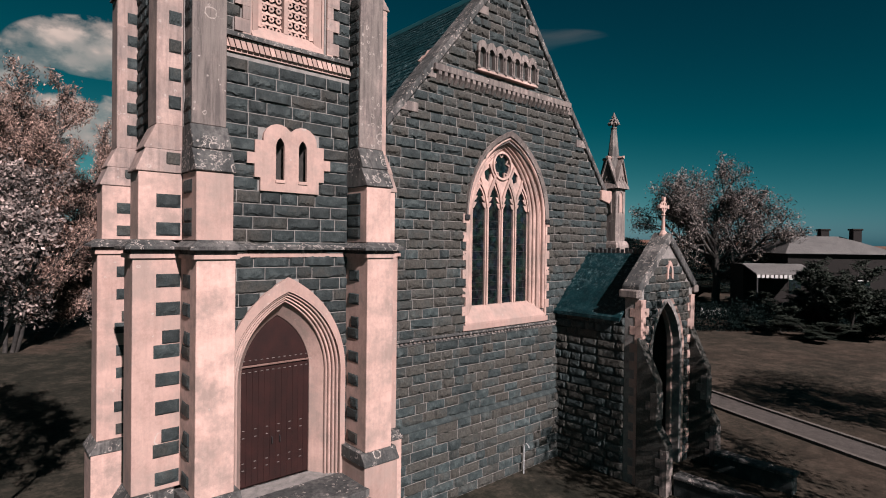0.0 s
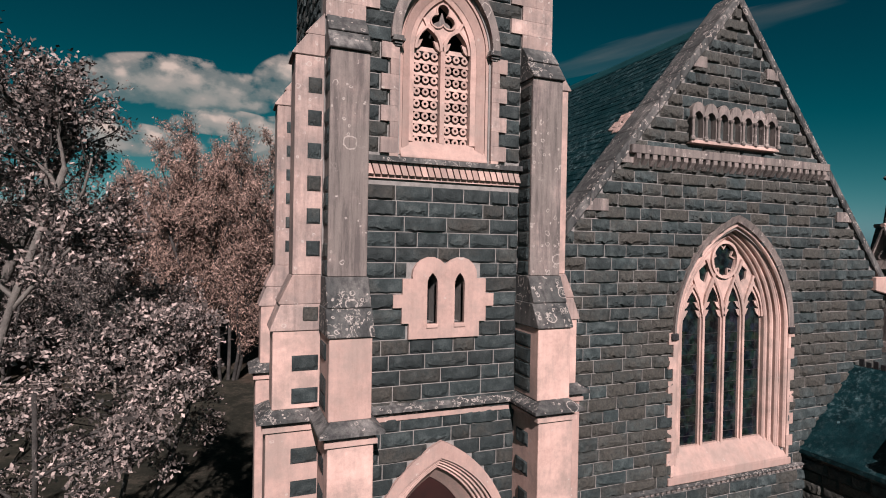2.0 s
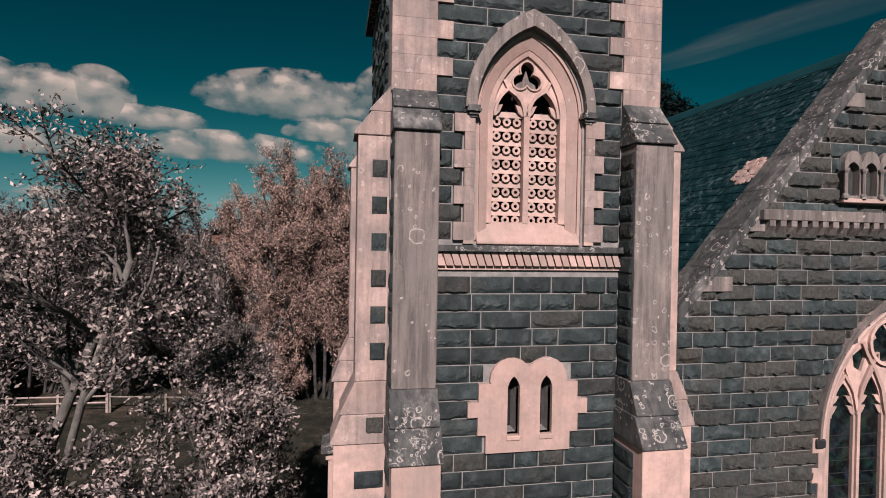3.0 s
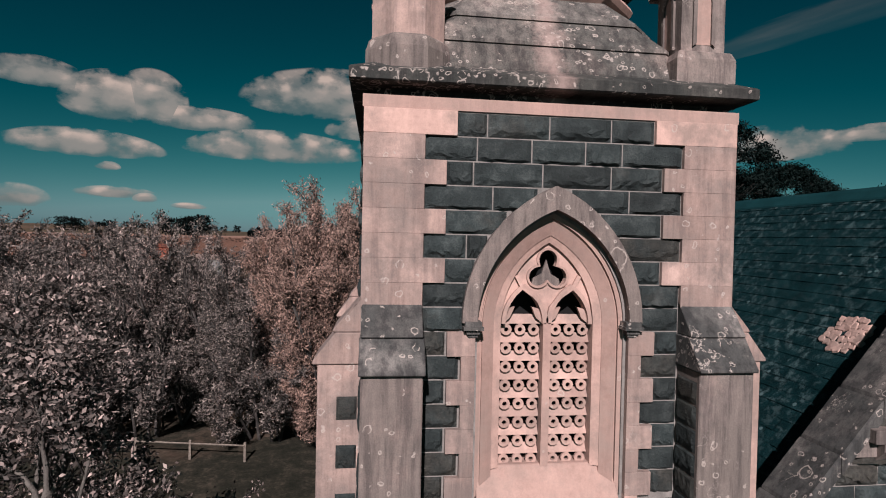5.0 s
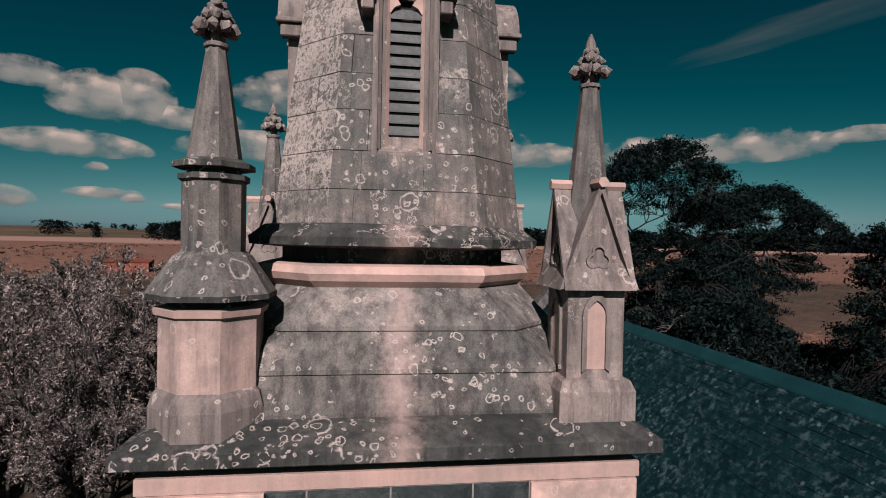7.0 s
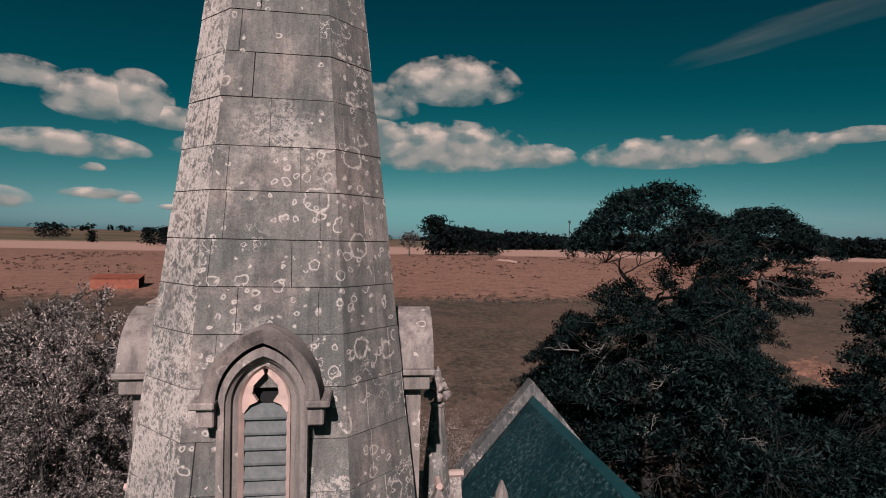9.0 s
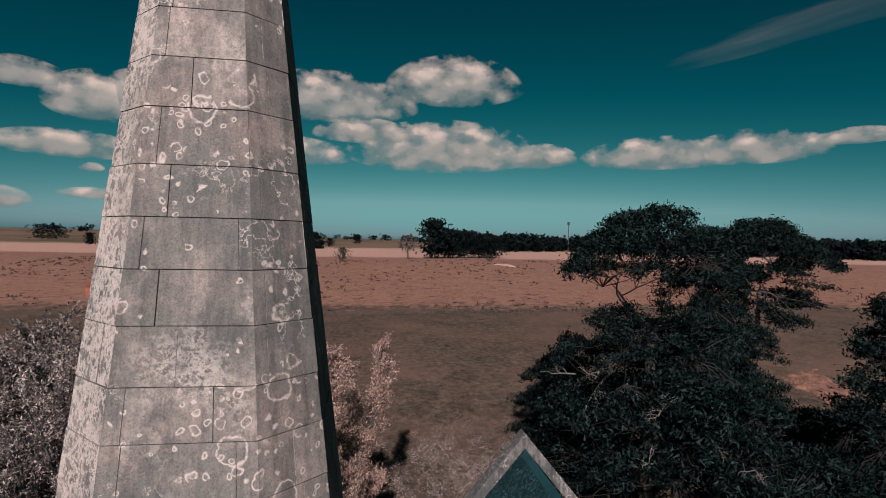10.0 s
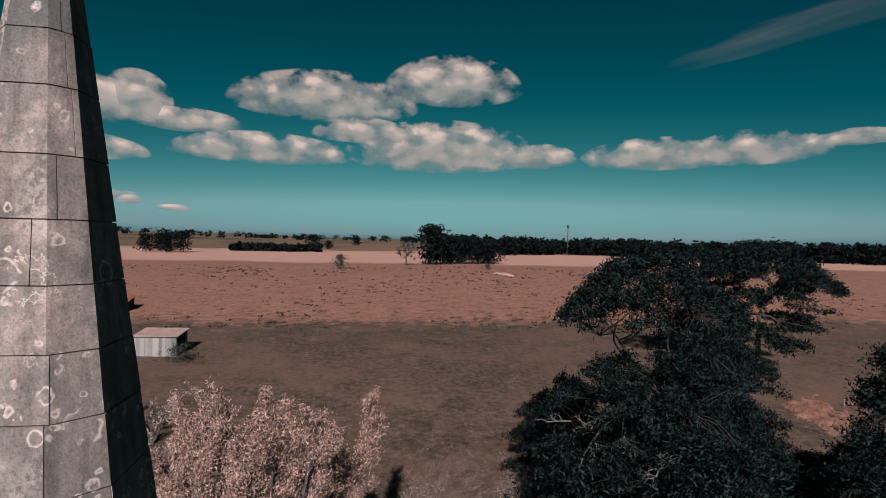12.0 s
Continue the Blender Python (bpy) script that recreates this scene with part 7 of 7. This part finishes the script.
    spec.append((q * math.cos(a), q * math.sin(a), z, 1.4, 12))
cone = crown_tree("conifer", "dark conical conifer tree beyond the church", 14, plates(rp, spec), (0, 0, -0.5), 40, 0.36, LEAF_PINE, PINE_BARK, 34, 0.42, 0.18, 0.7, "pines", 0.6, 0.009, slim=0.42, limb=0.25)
cone.location = (51, 48, land(51, 48))
copy_thing(cone, pose(45, 33, land(45, 33), 0, 0, 70) @ Matrix.Diagonal((0.9, 0.9, 0.62, 1)))

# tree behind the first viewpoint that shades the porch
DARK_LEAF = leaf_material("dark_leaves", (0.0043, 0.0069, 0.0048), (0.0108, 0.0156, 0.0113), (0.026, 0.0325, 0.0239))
rs = random.Random(9)
shade = crown_tree("garden_tree", "dark leafy garden tree that shades the porch and lawn", 19, [p for p in blob(rs, 330, (0, 0, 9.0), (5.4, 4.6, 5.6), 0.2) if p[1] < 3.0 and p[0] + p[1] < 4.6], (0, 0, -0.3), 26, 0.25, DARK_LEAF, BARK, 56, 0.36, 0.1, group="garden trees", twig=0.012)
shade.location = (17.6, -2.6, GROUND)
# a second, unseen tree added to shade the lawn
for x, y, a in ((31.5, -6.5, 140),):
    copy_thing(shade, pose(x, y, GROUND, 0, 0, a) @ Matrix.Diagonal((1.1, 1.1, 1.0, 1)))
garden_spec = {"depth": 3, "kids": (11, 9, 8), "shrink": (0.95, 0.5, 0.46), "angle": (30, 68), "up": (0.02, 0.05, 0.06, 0.08), "from": (0.35, 0.25, 0.2), "wander": 0.12, "keep": lambda p: True}
garden = grown_tree("garden_tree", "large rounded half-bare grey-brown tree beyond the porch", 29, [((0, 0, -0.4), (0.05, 0, 1), 9.0, 0.45)], garden_spec, LEAF_BROWN, BARK, 54, 0.3, 0.125, "garden trees", 0.4, 0.4, 0.02)
garden.location = (75, 30, land(75, 30) - 0.3)
garden.scale = (1.3, 1.3, 1.22)
for x, y, k, h in ((92, 47, 0.6, 0.55), (104, 36, 0.7, 0.6), (98, 58, 0.8, 0.6), (112, 48, 0.9, 0.7)):
    copy_thing(low_pine, pose(x, y, land(x, y) - 0.5, 0, 0, x * 17) @ Matrix.Diagonal((k, k, h, 1)))


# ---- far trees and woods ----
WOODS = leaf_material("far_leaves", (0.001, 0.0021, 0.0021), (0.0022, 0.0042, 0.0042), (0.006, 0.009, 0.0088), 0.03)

def far_wood(name, label, seed, spots, leaf, n, kind=""):
    """Distant trees as ragged crowns on short stems: (x, y, half width, height)."""
    rng = random.Random(seed)
    made = []
    for x, y, w, h in spots:
        base = land(x, y)
        tipsl = [Vector((rng.gauss(0, 0.45) * w, rng.gauss(0, 0.45) * w, h * (0.08 + 0.92 * rng.random() ** 0.8))) for k in range(n)]
        tipsl = [Vector((p.x * (1.15 - 0.7 * (p.z / h - 0.45) ** 2 * 2), p.y, p.z)) for p in tipsl]
        t = thing(name, label, "tree", "far trees", at=(0, 0, 0))
        bm = bmesh.new()
        tube(bm, [(0, 0, -0.5), (0.1, 0, h * 0.3), (0, 0.1, h * 0.7)], [h * 0.03, h * 0.022, h * 0.01], 6)
        part("trunk", bm, BARK, t)
        c = new("crown", leaf_mesh("crown", seed + len(made), tipsl, 5, h * 0.05, h * 0.045, leaf, 0.8, 0.6))
        c.parent = t
        t.location = (x, y, base)
        made.append(t)
    return made


far_wood("paddock_tree", "dark rounded tree standing in the far paddock", 61, [(49, 335, 8.5, 23), (60, 345, 8, 18), (70, 350, 8, 17), (80, 352, 7, 15), (90, 360, 8, 15)], WOODS, 420)
far_wood("paddock_tree", "small dark bush standing in the dry paddock", 62, [(-4, 285, 3.0, 6.5), (66, 262, 1.6, 3.2), (-23.5, 110, 2.6, 3.2)], DARK_LEAF, 200)
far_wood("windbreak_tree", "dark windbreak tree on the far fields", 63, [(-152, 480, 7, 16), (-142, 482, 8, 17), (-170, 485, 6, 14), (-172, 520, 6, 15), (-52, 660, 9, 17), (-35, 665, 5, 10), (-5, 900, 6, 14), (-420, 800, 16, 20), (-405, 805, 14, 18), (-240, 540, 4, 11)], WOODS, 300)
rw = random.Random(66)
row = [(-118 + k * 4.2 + rw.uniform(-1, 1), 560 + rw.uniform(-8, 8), 2.6, rw.uniform(4, 7)) for k in range(20)]
woods = []
for k in range(330):
    u = rw.random()
    woods.append((110 + 640 * u + rw.uniform(-10, 10), 560 + 60 * math.sin(u * 7) + rw.uniform(-25, 90) - 60 * u, rw.uniform(6, 10), rw.uniform(13, 21)))
far_row = [(-700 + 2300 * rw.random(), 1500 + rw.uniform(-200, 700), rw.uniform(8, 16), rw.uniform(9, 18)) for k in range(160)]
pts = []
for x, y, w, h in woods + row + far_row:
    z = land(x, y)
    for j in range(26):
        pts.append((x + rw.gauss(0, 0.45) * w, y + rw.gauss(0, 0.45) * w, z + h * (0.1 + 0.85 * rw.random())))
far = new("far_woods", leaf_mesh("far_woods", 67, pts, 7, 1.3, 1.7, WOODS, 0.8, 0.8))
tagged(far, "dark belt of woods along the horizon", "woods", kind="stuff")
# bare tree
rb = random.Random(71)
bare = crown_tree("bare_tree", "leafless grey tree on the paddock crest", 71, blob(rb, 260, (0, 0, 9.5), (7.5, 7.5, 6.0), 0.3), (0, 0, -0.4), 24, 0.5, LEAF_BROWN, BARK, 2, 0.4, 0.12, group="far trees", twig=0.07)
bare.location = (32, 325, land(32, 325))

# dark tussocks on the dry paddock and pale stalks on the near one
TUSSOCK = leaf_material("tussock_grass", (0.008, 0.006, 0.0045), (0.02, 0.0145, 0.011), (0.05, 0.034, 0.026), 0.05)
tr = random.Random(77)
spots = []
while len(spots) < 1000:
    x, y = tr.uniform(-130, 190), 138 + 150 * tr.random() ** 1.3
    if noise.noise(Vector((x * 0.03, y * 0.02, 7))) > tr.uniform(-0.2, 0.5):
        spots.append((x, y, land(x, y) + 0.12))
tagged(new("tussocks", leaf_mesh("tussocks", 78, spots, 7, 0.42, 0.34, TUSSOCK, 0.25, 0.5)), "dark grass tussocks scattered over the dry paddock", "grass", kind="stuff")
spots = []
while len(spots) < 420:
    x, y = tr.gauss(19, 6), tr.gauss(61, 5)
    if noise.noise(Vector((x * 0.2, y * 0.2, 4))) > tr.uniform(-0.6, 0.3):
        spots.append((x, y, land(x, y) + tr.uniform(0.3, 1.1)))
tagged(new("dry_weeds", leaf_mesh("dry_weeds", 81, spots, 90, 0.42, 0.06, LEAF_PINK, 0.9, 0.4)), "tall pale dry weeds on the near paddock", "weeds", kind="stuff")

# mobile mast
mast = thing("radio_mast", "thin steel radio mast over the far woods", "mast", at=(236, 600, land(236, 600)))
mx, my, mz = mast.location
part("pole", tube(bmesh.new(), [(mx, my, mz), (mx, my, mz + 34)], [0.6, 0.35], 6), IRON, mast)
part("antenna_head", solid(box, mx - 1.1, mx + 1.1, my - 1.1, my + 1.1, mz + 31, mz + 34), IRON, mast)


# ---- sheds and fences ----
def iron_material(name, lo, mid, hi):
    m, nt, b, col, p = rock(name, lo, mid, hi, 0.8, 0.55, 0.2, 0.01, 0.1)
    wave = nt.nodes.new("ShaderNodeTexWave")
    wave.inputs["Scale"].default_value = 2.2
    nt.links.new(p, wave.inputs["Vector"])
    bumped(nt, b, wave.outputs["Fac"], 0.6, 0.03)
    return m


def sheeted(name, lo, hi):
    """Upright iron sheets, each weathered to its own tone."""
    m, nt, b, col, p = rock(name, lo, lo, hi, 1.2, 0.55, 0.2, 0.01, 0.1)
    flat = nt.nodes.new("ShaderNodeVectorMath")
    flat.operation = "MULTIPLY"
    nt.links.new(p, flat.inputs[0])
    flat.inputs[1].default_value = (1.4, 1.4, 0.02)
    cell = node(nt, "ShaderNodeTexVoronoi", Scale=1.0)
    nt.links.new(flat.outputs[0], cell.inputs["Vector"])
    one = nt.nodes.new("ShaderNodeSeparateColor")
    nt.links.new(cell.outputs["Color"], one.inputs[0])
    nt.links.new(mixed(nt, maths(nt, "MULTIPLY", one.outputs[0], 0.8), col, (0.2, 0.185, 0.175)), b.inputs["Base Color"])
    return m


GALV = sheeted("galvanised_iron", (0.045, 0.052, 0.056), (0.1, 0.103, 0.104))
SHED_ROOF = iron_material("sunburnt_iron", (0.12, 0.088, 0.077), (0.18, 0.132, 0.115), (0.235, 0.18, 0.158))
RUST = iron_material("rusted_iron", (0.084, 0.0224, 0.0126), (0.14, 0.0392, 0.0231), (0.189, 0.0665, 0.042))
TIMBER = rock("grey_timber", (0.0521, 0.0434, 0.0369), (0.1085, 0.0911, 0.0781), (0.1823, 0.1562, 0.1345), 6.0, 0.9, 0.5, 0.01, 0.3)[0]

PALE_TIMBER = rock("pale_timber", (0.15, 0.115, 0.104), (0.24, 0.185, 0.168), (0.32, 0.25, 0.228), 5.0, 0.85, 0.4, 0.008, 0.2)[0]


def shed(name, label, x, y, w, d, h, turn, wall_mat, roof_mat):
    z = land(x, y)
    root = thing(name, label, "shed", at=(0, 0, 0))
    part("wall", worn(solid(box, -w / 2, w / 2, -d / 2, -d / 2 + 0.1, -0.5, h), 0.02), wall_mat, root)
    part("wall", worn(solid(box, -w / 2, w / 2, d / 2 - 0.1, d / 2, -0.5, h + 0.6), 0.02), wall_mat, root)
    part("end_wall", fixed(side([(-d / 2 + 0.1, -0.5), (-d / 2 + 0.1, h), (d / 2 - 0.1, h + 0.58), (d / 2 - 0.1, -0.5)], -w / 2, -w / 2 + 0.1)), wall_mat, root)
    part("post", solid(box, w / 2 - 0.15, w / 2, -d / 2 + 0.1, -d / 2 + 0.25, -0.5, h), TIMBER, root)
    # near-black sheet paints the shade seen through the open end
    part("dark_interior", solid(box, w / 2 - 0.4, w / 2 - 0.35, -d / 2 + 0.1, d / 2 - 0.1, -0.5, h), DARK, root)
    part("roof", fixed(side([(-d / 2 - 0.3, h + 0.02), (-d / 2 - 0.3, h + 0.1), (d / 2 + 0.3, h + 0.78), (d / 2 + 0.3, h + 0.7)], -w / 2 - 0.3, w / 2 + 0.3)), roof_mat, root)
    root.matrix_basis = pose(x, y, z, 0, 0, turn)
    return root


shed("paddock_shed", "small corrugated iron shed with an open dark end", -28.5, 116, 7.4, 5.0, 3.3, -4, GALV, SHED_ROOF)
shed("rusty_shed", "low shed with a rust-red iron roof beyond the trees", -57, 160, 11, 6, 2.4, 8, RUST, RUST)


def fence(name, label, a, b, n, rails, height, mat):
    root = thing(name, label, "fence", at=(a[0], a[1], land(*a)))
    pts = [(a[0] + (b[0] - a[0]) * k / n, a[1] + (b[1] - a[1]) * k / n) for k in range(n + 1)]
    for x, y in pts:
        z = land(x, y)
        part("post", worn(solid(box, x - 0.08, x + 0.08, y - 0.08, y + 0.08, z - 0.4, z + height), 0.015), mat, root)
    for (x0, y0), (x1, y1) in zip(pts, pts[1:]):
        for r in rails:
            part("rail", tube(bmesh.new(), [(x0, y0 - 0.1, land(x0, y0) + r), (x1, y1 - 0.1, land(x1, y1) + r)], 0.06 if len(rails) < 4 else 0.012, 5), mat, root)
    return root


fence("rail_fence", "pale timber post-and-rail fence below the trees", (-22, 45.5), (-12.6, 45.2), 3, (0.75, 1.2), 1.35, PALE_TIMBER)
fence("rail_fence", "weathered single-rail timber fence below the trees", (-12.4, 45.2), (-4.8, 44), 2, (1.15,), 1.35, TIMBER)
fence("paddock_fence", "low wire paddock fence with timber posts", (-20, 128), (60, 138), 26, (0.4, 0.7, 1.0, 1.2), 1.3, BARK)
fence("rail_fence", "broken timber rail fence by the pine trunk", (84, 86), (92, 84), 2, (0.6,), 1.2, TIMBER)

# reddish bark litter under the pines
LITTER = rock("bark_litter", (0.028, 0.0154, 0.0105), (0.091, 0.0434, 0.0294), (0.182, 0.0945, 0.063), 0.9, 0.95, 0.8, 0.05, 0.0)[0]
rl = random.Random(80)
verts, faces = [], []
n = 28
for j in range(n + 1):
    for i in range(n + 1):
        u, v = i / n * 2 - 1, j / n * 2 - 1
        x, y = 78 + 5.5 * u + 3 * v, 85 + 8 * v
        q = u * u + v * v + 1.1 * noise.noise(Vector((u * 2.5, v * 2.5, 5)))
        verts.append((x, y, land(x, y) + 0.4 * (1 - smooth(0.1, 0.9, q)) - 0.16 + rl.uniform(-0.08, 0.08)))
for j in range(n):
    for i in range(n):
        k = j * (n + 1) + i
        faces.append((k, k + 1, k + n + 2, k + n + 1))
me = bpy.data.meshes.new("bark_litter")
me.from_pydata(verts, [], faces)
me.materials.append(LITTER)
tagged(new("bark_litter", me), "reddish bark and needle litter under the pines", "litter", kind="stuff")

# bare sandy scrape on the paddock's crest
SAND = rock("bare_sand", (0.15, 0.09, 0.07), (0.24, 0.155, 0.125), (0.32, 0.215, 0.18), 0.6, 0.95, 0.6, 0.05, 0.0)[0]
verts, faces = [], []
for j in range(n + 1):
    for i in range(n + 1):
        u, v = i / n * 2 - 1, j / n * 2 - 1
        x, y = 68.5 + 4.6 * u, 240 + 8 * v - 5 * u
        q = u * u + v * v + 1.0 * noise.noise(Vector((u * 2.2, v * 2.2, 9)))
        verts.append((x, y, land(x, y) + 0.5 * (1 - smooth(0.05, 0.8, q)) - 0.2))
for j in range(n):
    for i in range(n):
        k = j * (n + 1) + i
        faces.append((k, k + 1, k + n + 2, k + n + 1))
me = bpy.data.meshes.new("sand_scrape")
me.from_pydata(verts, [], faces)
me.materials.append(SAND)
tagged(new("sand_scrape", me), "bare pale sandy scrape in the dry paddock", "sand", kind="stuff")

# ---- house and garden beside the church ----
PALE_IRON = iron_material("pale_roof_iron", (0.07, 0.068, 0.066), (0.1, 0.096, 0.093), (0.13, 0.124, 0.12))
# brick is near-black: the garden trees' shade is put into its colour
BRICK = rock("shaded_brick", (0.003, 0.0024, 0.0021), (0.0055, 0.0042, 0.0037), (0.0095, 0.0072, 0.0064), 5.0, 0.9, 0.4, 0.01, 0.1)[0]
WHITE = rock("white_paint", (0.2951, 0.2908, 0.2821), (0.3298, 0.3255, 0.3168), (0.3559, 0.3515, 0.3429), 4.0, 0.6, 0.1, 0.004, 0.0)[0]
house = thing("house", "brick house, dark with tree shade put into its colour, with a pale iron hip roof and verandah", "house", at=(0, 0, 0))
part("wall", worn(solid(box, -4.8, 6, -5, 5, -2.5, 5.6), 0.03), BRICK, house)
bm = bmesh.new()
hull(bm, [(-5.3, -5.6, 5.55), (6.6, -5.6, 5.55), (6.6, 5.6, 5.55), (-5.3, 5.6, 5.55)], [(-2.2, -0.15, 7.6), (3, -0.15, 7.6), (3, 0.15, 7.6), (-2.2, 0.15, 7.6)])
part("roof", fixed(bm), PALE_IRON, house, "pale corrugated iron hip roof")
for x, y in ((1.5, 0.5), (4.2, -1.0)):
    ch = part("chimney", worn(solid(box, x - 0.45, x + 0.45, y - 0.45, y + 0.45, 6.2, 8.3), 0.02), BRICK, house)
    part("chimney_cap", worn(solid(box, x - 0.55, x + 0.55, y - 0.55, y + 0.55, 8.3, 8.5), 0.02), BRICK, ch)
part("verandah_roof", fixed(side([(-9.0, 3.3), (-9.0, 3.42), (-5.0, 4.4), (-5.0, 4.28)], -9.6, -3.4)), PALE_IRON, house, "pale verandah roof with a scalloped valance")
for k in range(14):
    x = -9.5 + k * 0.44
    part("valance_slat", solid(box, x, x + 0.3, -9.0, -8.96, 2.95, 3.3), WHITE, house)
# added near-black block and dark posts stand in for the shade under the verandah
part("wing_wall", worn(solid(box, -9.4, -4.81, -5, -1, -2.5, 4.3), 0.03), BRICK, house)
for x in (-9.45, -3.6):
    part("verandah_post", worn(solid(box, x - 0.07, x + 0.07, -8.95, -8.81, -2.0, 3.3), 0.01), IRON, house)
for x in (-4, -1.5, 3):
    w = part("window", solid(box, x - 0.6, x + 0.6, -5.05, -4.99, 1.0, 2.6), GLASS, house)
    part("window_frame", worn(solid(box, x - 0.7, x + 0.7, -5.04, -4.98, 2.6, 2.72), 0.01), WHITE, w)
house.matrix_basis = pose(76.5, 19.6, -0.15, 0, 0, -50)

HEDGE = leaf_mesh("hedge", 91, [Vector((50 + 0.42 * k + rl.uniform(-0.7, 0.7), 24.6 - 0.34 * k + rl.uniform(-0.7, 0.7), GROUND + rl.uniform(0.1, 2.2))) for k in range(34) for j in range(9)], 110, 0.4, 0.07, LEAF_PINE)
hedge = tagged(new("hedge", HEDGE), "dark clipped garden hedge before the house", "hedge")
shrub = thicket(23, DARK_LEAF, "dark leafy garden tree beside the house", 0.8, 36, 0.23, PINE_BARK)
shrub.location = (62.5, 12.8, GROUND)
shrub.scale = (1.1, 1.1, 0.4)
copy_thing(shrub, pose(57.5, 15.5, GROUND, 0, 0, 80) @ Matrix.Diagonal((0.8, 0.8, 0.26, 1)))
for x, y, k, h in ((67, 15.5, 0.8, 0.56), (70.5, 11, 0.9, 0.6), (69.5, 17.6, 0.55, 0.5), (63.5, 16.2, 0.7, 0.36), (64.5, 19, 0.5, 0.3), (74, 8.5, 0.9, 0.6)):
    copy_thing(shrub, pose(x, y, GROUND, 0, 0, x * 29) @ Matrix.Diagonal((k, k, h, 1)))
copy_thing(shrub, pose(88, 40, GROUND, 0, 0, 30) @ Matrix.Diagonal((2.4, 2.4, 0.5, 1)))


def garden_chair(m):
    root = thing("garden_chair", "white metal garden chair on the lawn", "chair", "garden seats")
    part("seat", worn(solid(box, -0.25, 0.25, -0.25, 0.25, 0.42, 0.46), 0.01), WHITE, root)
    part("backrest", worn(solid(box, -0.25, 0.25, 0.21, 0.25, 0.5, 0.95), 0.01), WHITE, root)
    for x in (-0.22, 0.22):
        for y in (-0.22, 0.22):
            part("leg", solid(box, x - 0.025, x + 0.025, y - 0.025, y + 0.025, 0, 0.43), WHITE, root)
    root.matrix_basis = m
    return root


gx, gy = 63.5, 25.5
c0 = garden_chair(pose(gx - 1.2, gy, GROUND, 0, 0, 90))
for x, y, a in ((1.2, 0.1, -90), (0.2, 1.2, 0), (-0.3, -1.2, 180)):
    copy_thing(c0, pose(gx + x, gy + y, GROUND, 0, 0, a))
table = thing("garden_table", "white metal garden table on the lawn", "table")
part("tabletop", worn(solid(box, -0.75, 0.75, -0.5, 0.5, 0.7, 0.75), 0.01), WHITE, table)
for x in (-0.65, 0.65):
    for y in (-0.4, 0.4):
        part("leg", solid(box, x - 0.03, x + 0.03, y - 0.03, y + 0.03, 0, 0.7), WHITE, table)
table.location = (gx, gy, GROUND)

# path with pale edging past the porch
PATH = rock("path_gravel", (0.0260, 0.0221, 0.0195), (0.0443, 0.0377, 0.0338), (0.0677, 0.0573, 0.0521), 4.0, 0.95, 0.6, 0.01, 0.0)[0]
EDGE = rock("path_edging", (0.0573, 0.0495, 0.0443), (0.0833, 0.0729, 0.0651), (0.1094, 0.0964, 0.0859), 3.0, 0.9, 0.5, 0.01, 0.2)[0]
path = thing("garden_path", "gravel path with pale stone edging past the porch", "path", kind="structure", at=(27, 8, GROUND))
pa = [(34.5, 22.0), (31.0, 15.0), (28.6, 9.5), (26.4, 4.0), (24.6, -1.5), (23.4, -8)]


def strip(off0, off1, up):
    bm = bmesh.new()
    rows = []
    for k, p in enumerate(pa):
        a, b = pa[max(k - 1, 0)], pa[min(k + 1, len(pa) - 1)]
        d = Vector((b[0] - a[0], b[1] - a[1])).normalized()
        nn = Vector((d.y, -d.x))
        q0, q1 = Vector(p) + nn * off0, Vector(p) + nn * off1
        rows.append([bm.verts.new(v) for v in ((q0.x, q0.y, GROUND - 0.1), (q0.x, q0.y, GROUND + up), (q1.x, q1.y, GROUND + up), (q1.x, q1.y, GROUND - 0.1))])
    for p, q in zip(rows, rows[1:]):
        for k in range(4):
            bm.faces.new((p[k], q[k], q[(k + 1) % 4], p[(k + 1) % 4]))
    return fixed(bm)


part("gravel", strip(-0.9, 0.9, 0.03), PATH, path)
part("edging", strip(-1.1, -0.9, 0.12), EDGE, path)
part("edging", strip(0.9, 1.1, 0.12), EDGE, path)

# low walls by the porch steps and a standpipe at the gable
for s in (-1, 1):
    bm = bmesh.new()
    box(bm, PX + s * 1.5 - 0.2, PX + s * 1.5 + 0.2, PY0 - 3.6, PY0 - 1.12, GROUND - 0.2, GROUND + 0.55)
    wl = thing("low_wall", "low rough bluestone wall beside the porch steps", "wall", "porch walls", at=(PX + s * 1.5, PY0 - 2.3, GROUND))
    part("wall_body", worn(bm, 0.03), BLUESTONE, wl)
    part("wall_coping", worn(solid(box, PX + s * 1.5 - 0.26, PX + s * 1.5 + 0.26, PY0 - 3.66, PY0 - 1.12, GROUND + 0.552, GROUND + 0.68), 0.03), WEATHERED, wl)
pipe = thing("standpipe", "grey metal standpipe at the foot of the gable wall", "pipe", at=(14.9, GY - 0.3, GROUND))
part("riser", tube(bmesh.new(), [(14.9, GY - 0.3, GROUND - 0.1), (14.9, GY - 0.3, GROUND + 1.0), (14.9, GY - 0.42, GROUND + 1.06)], 0.025, 8), PALE_METAL, pipe)
part("tap", tube(bmesh.new(), [(14.9, GY - 0.4, GROUND + 1.07), (14.9, GY - 0.5, GROUND + 1.02), (14.9, GY - 0.52, GROUND + 0.95)], 0.022, 8), PALE_METAL, pipe)
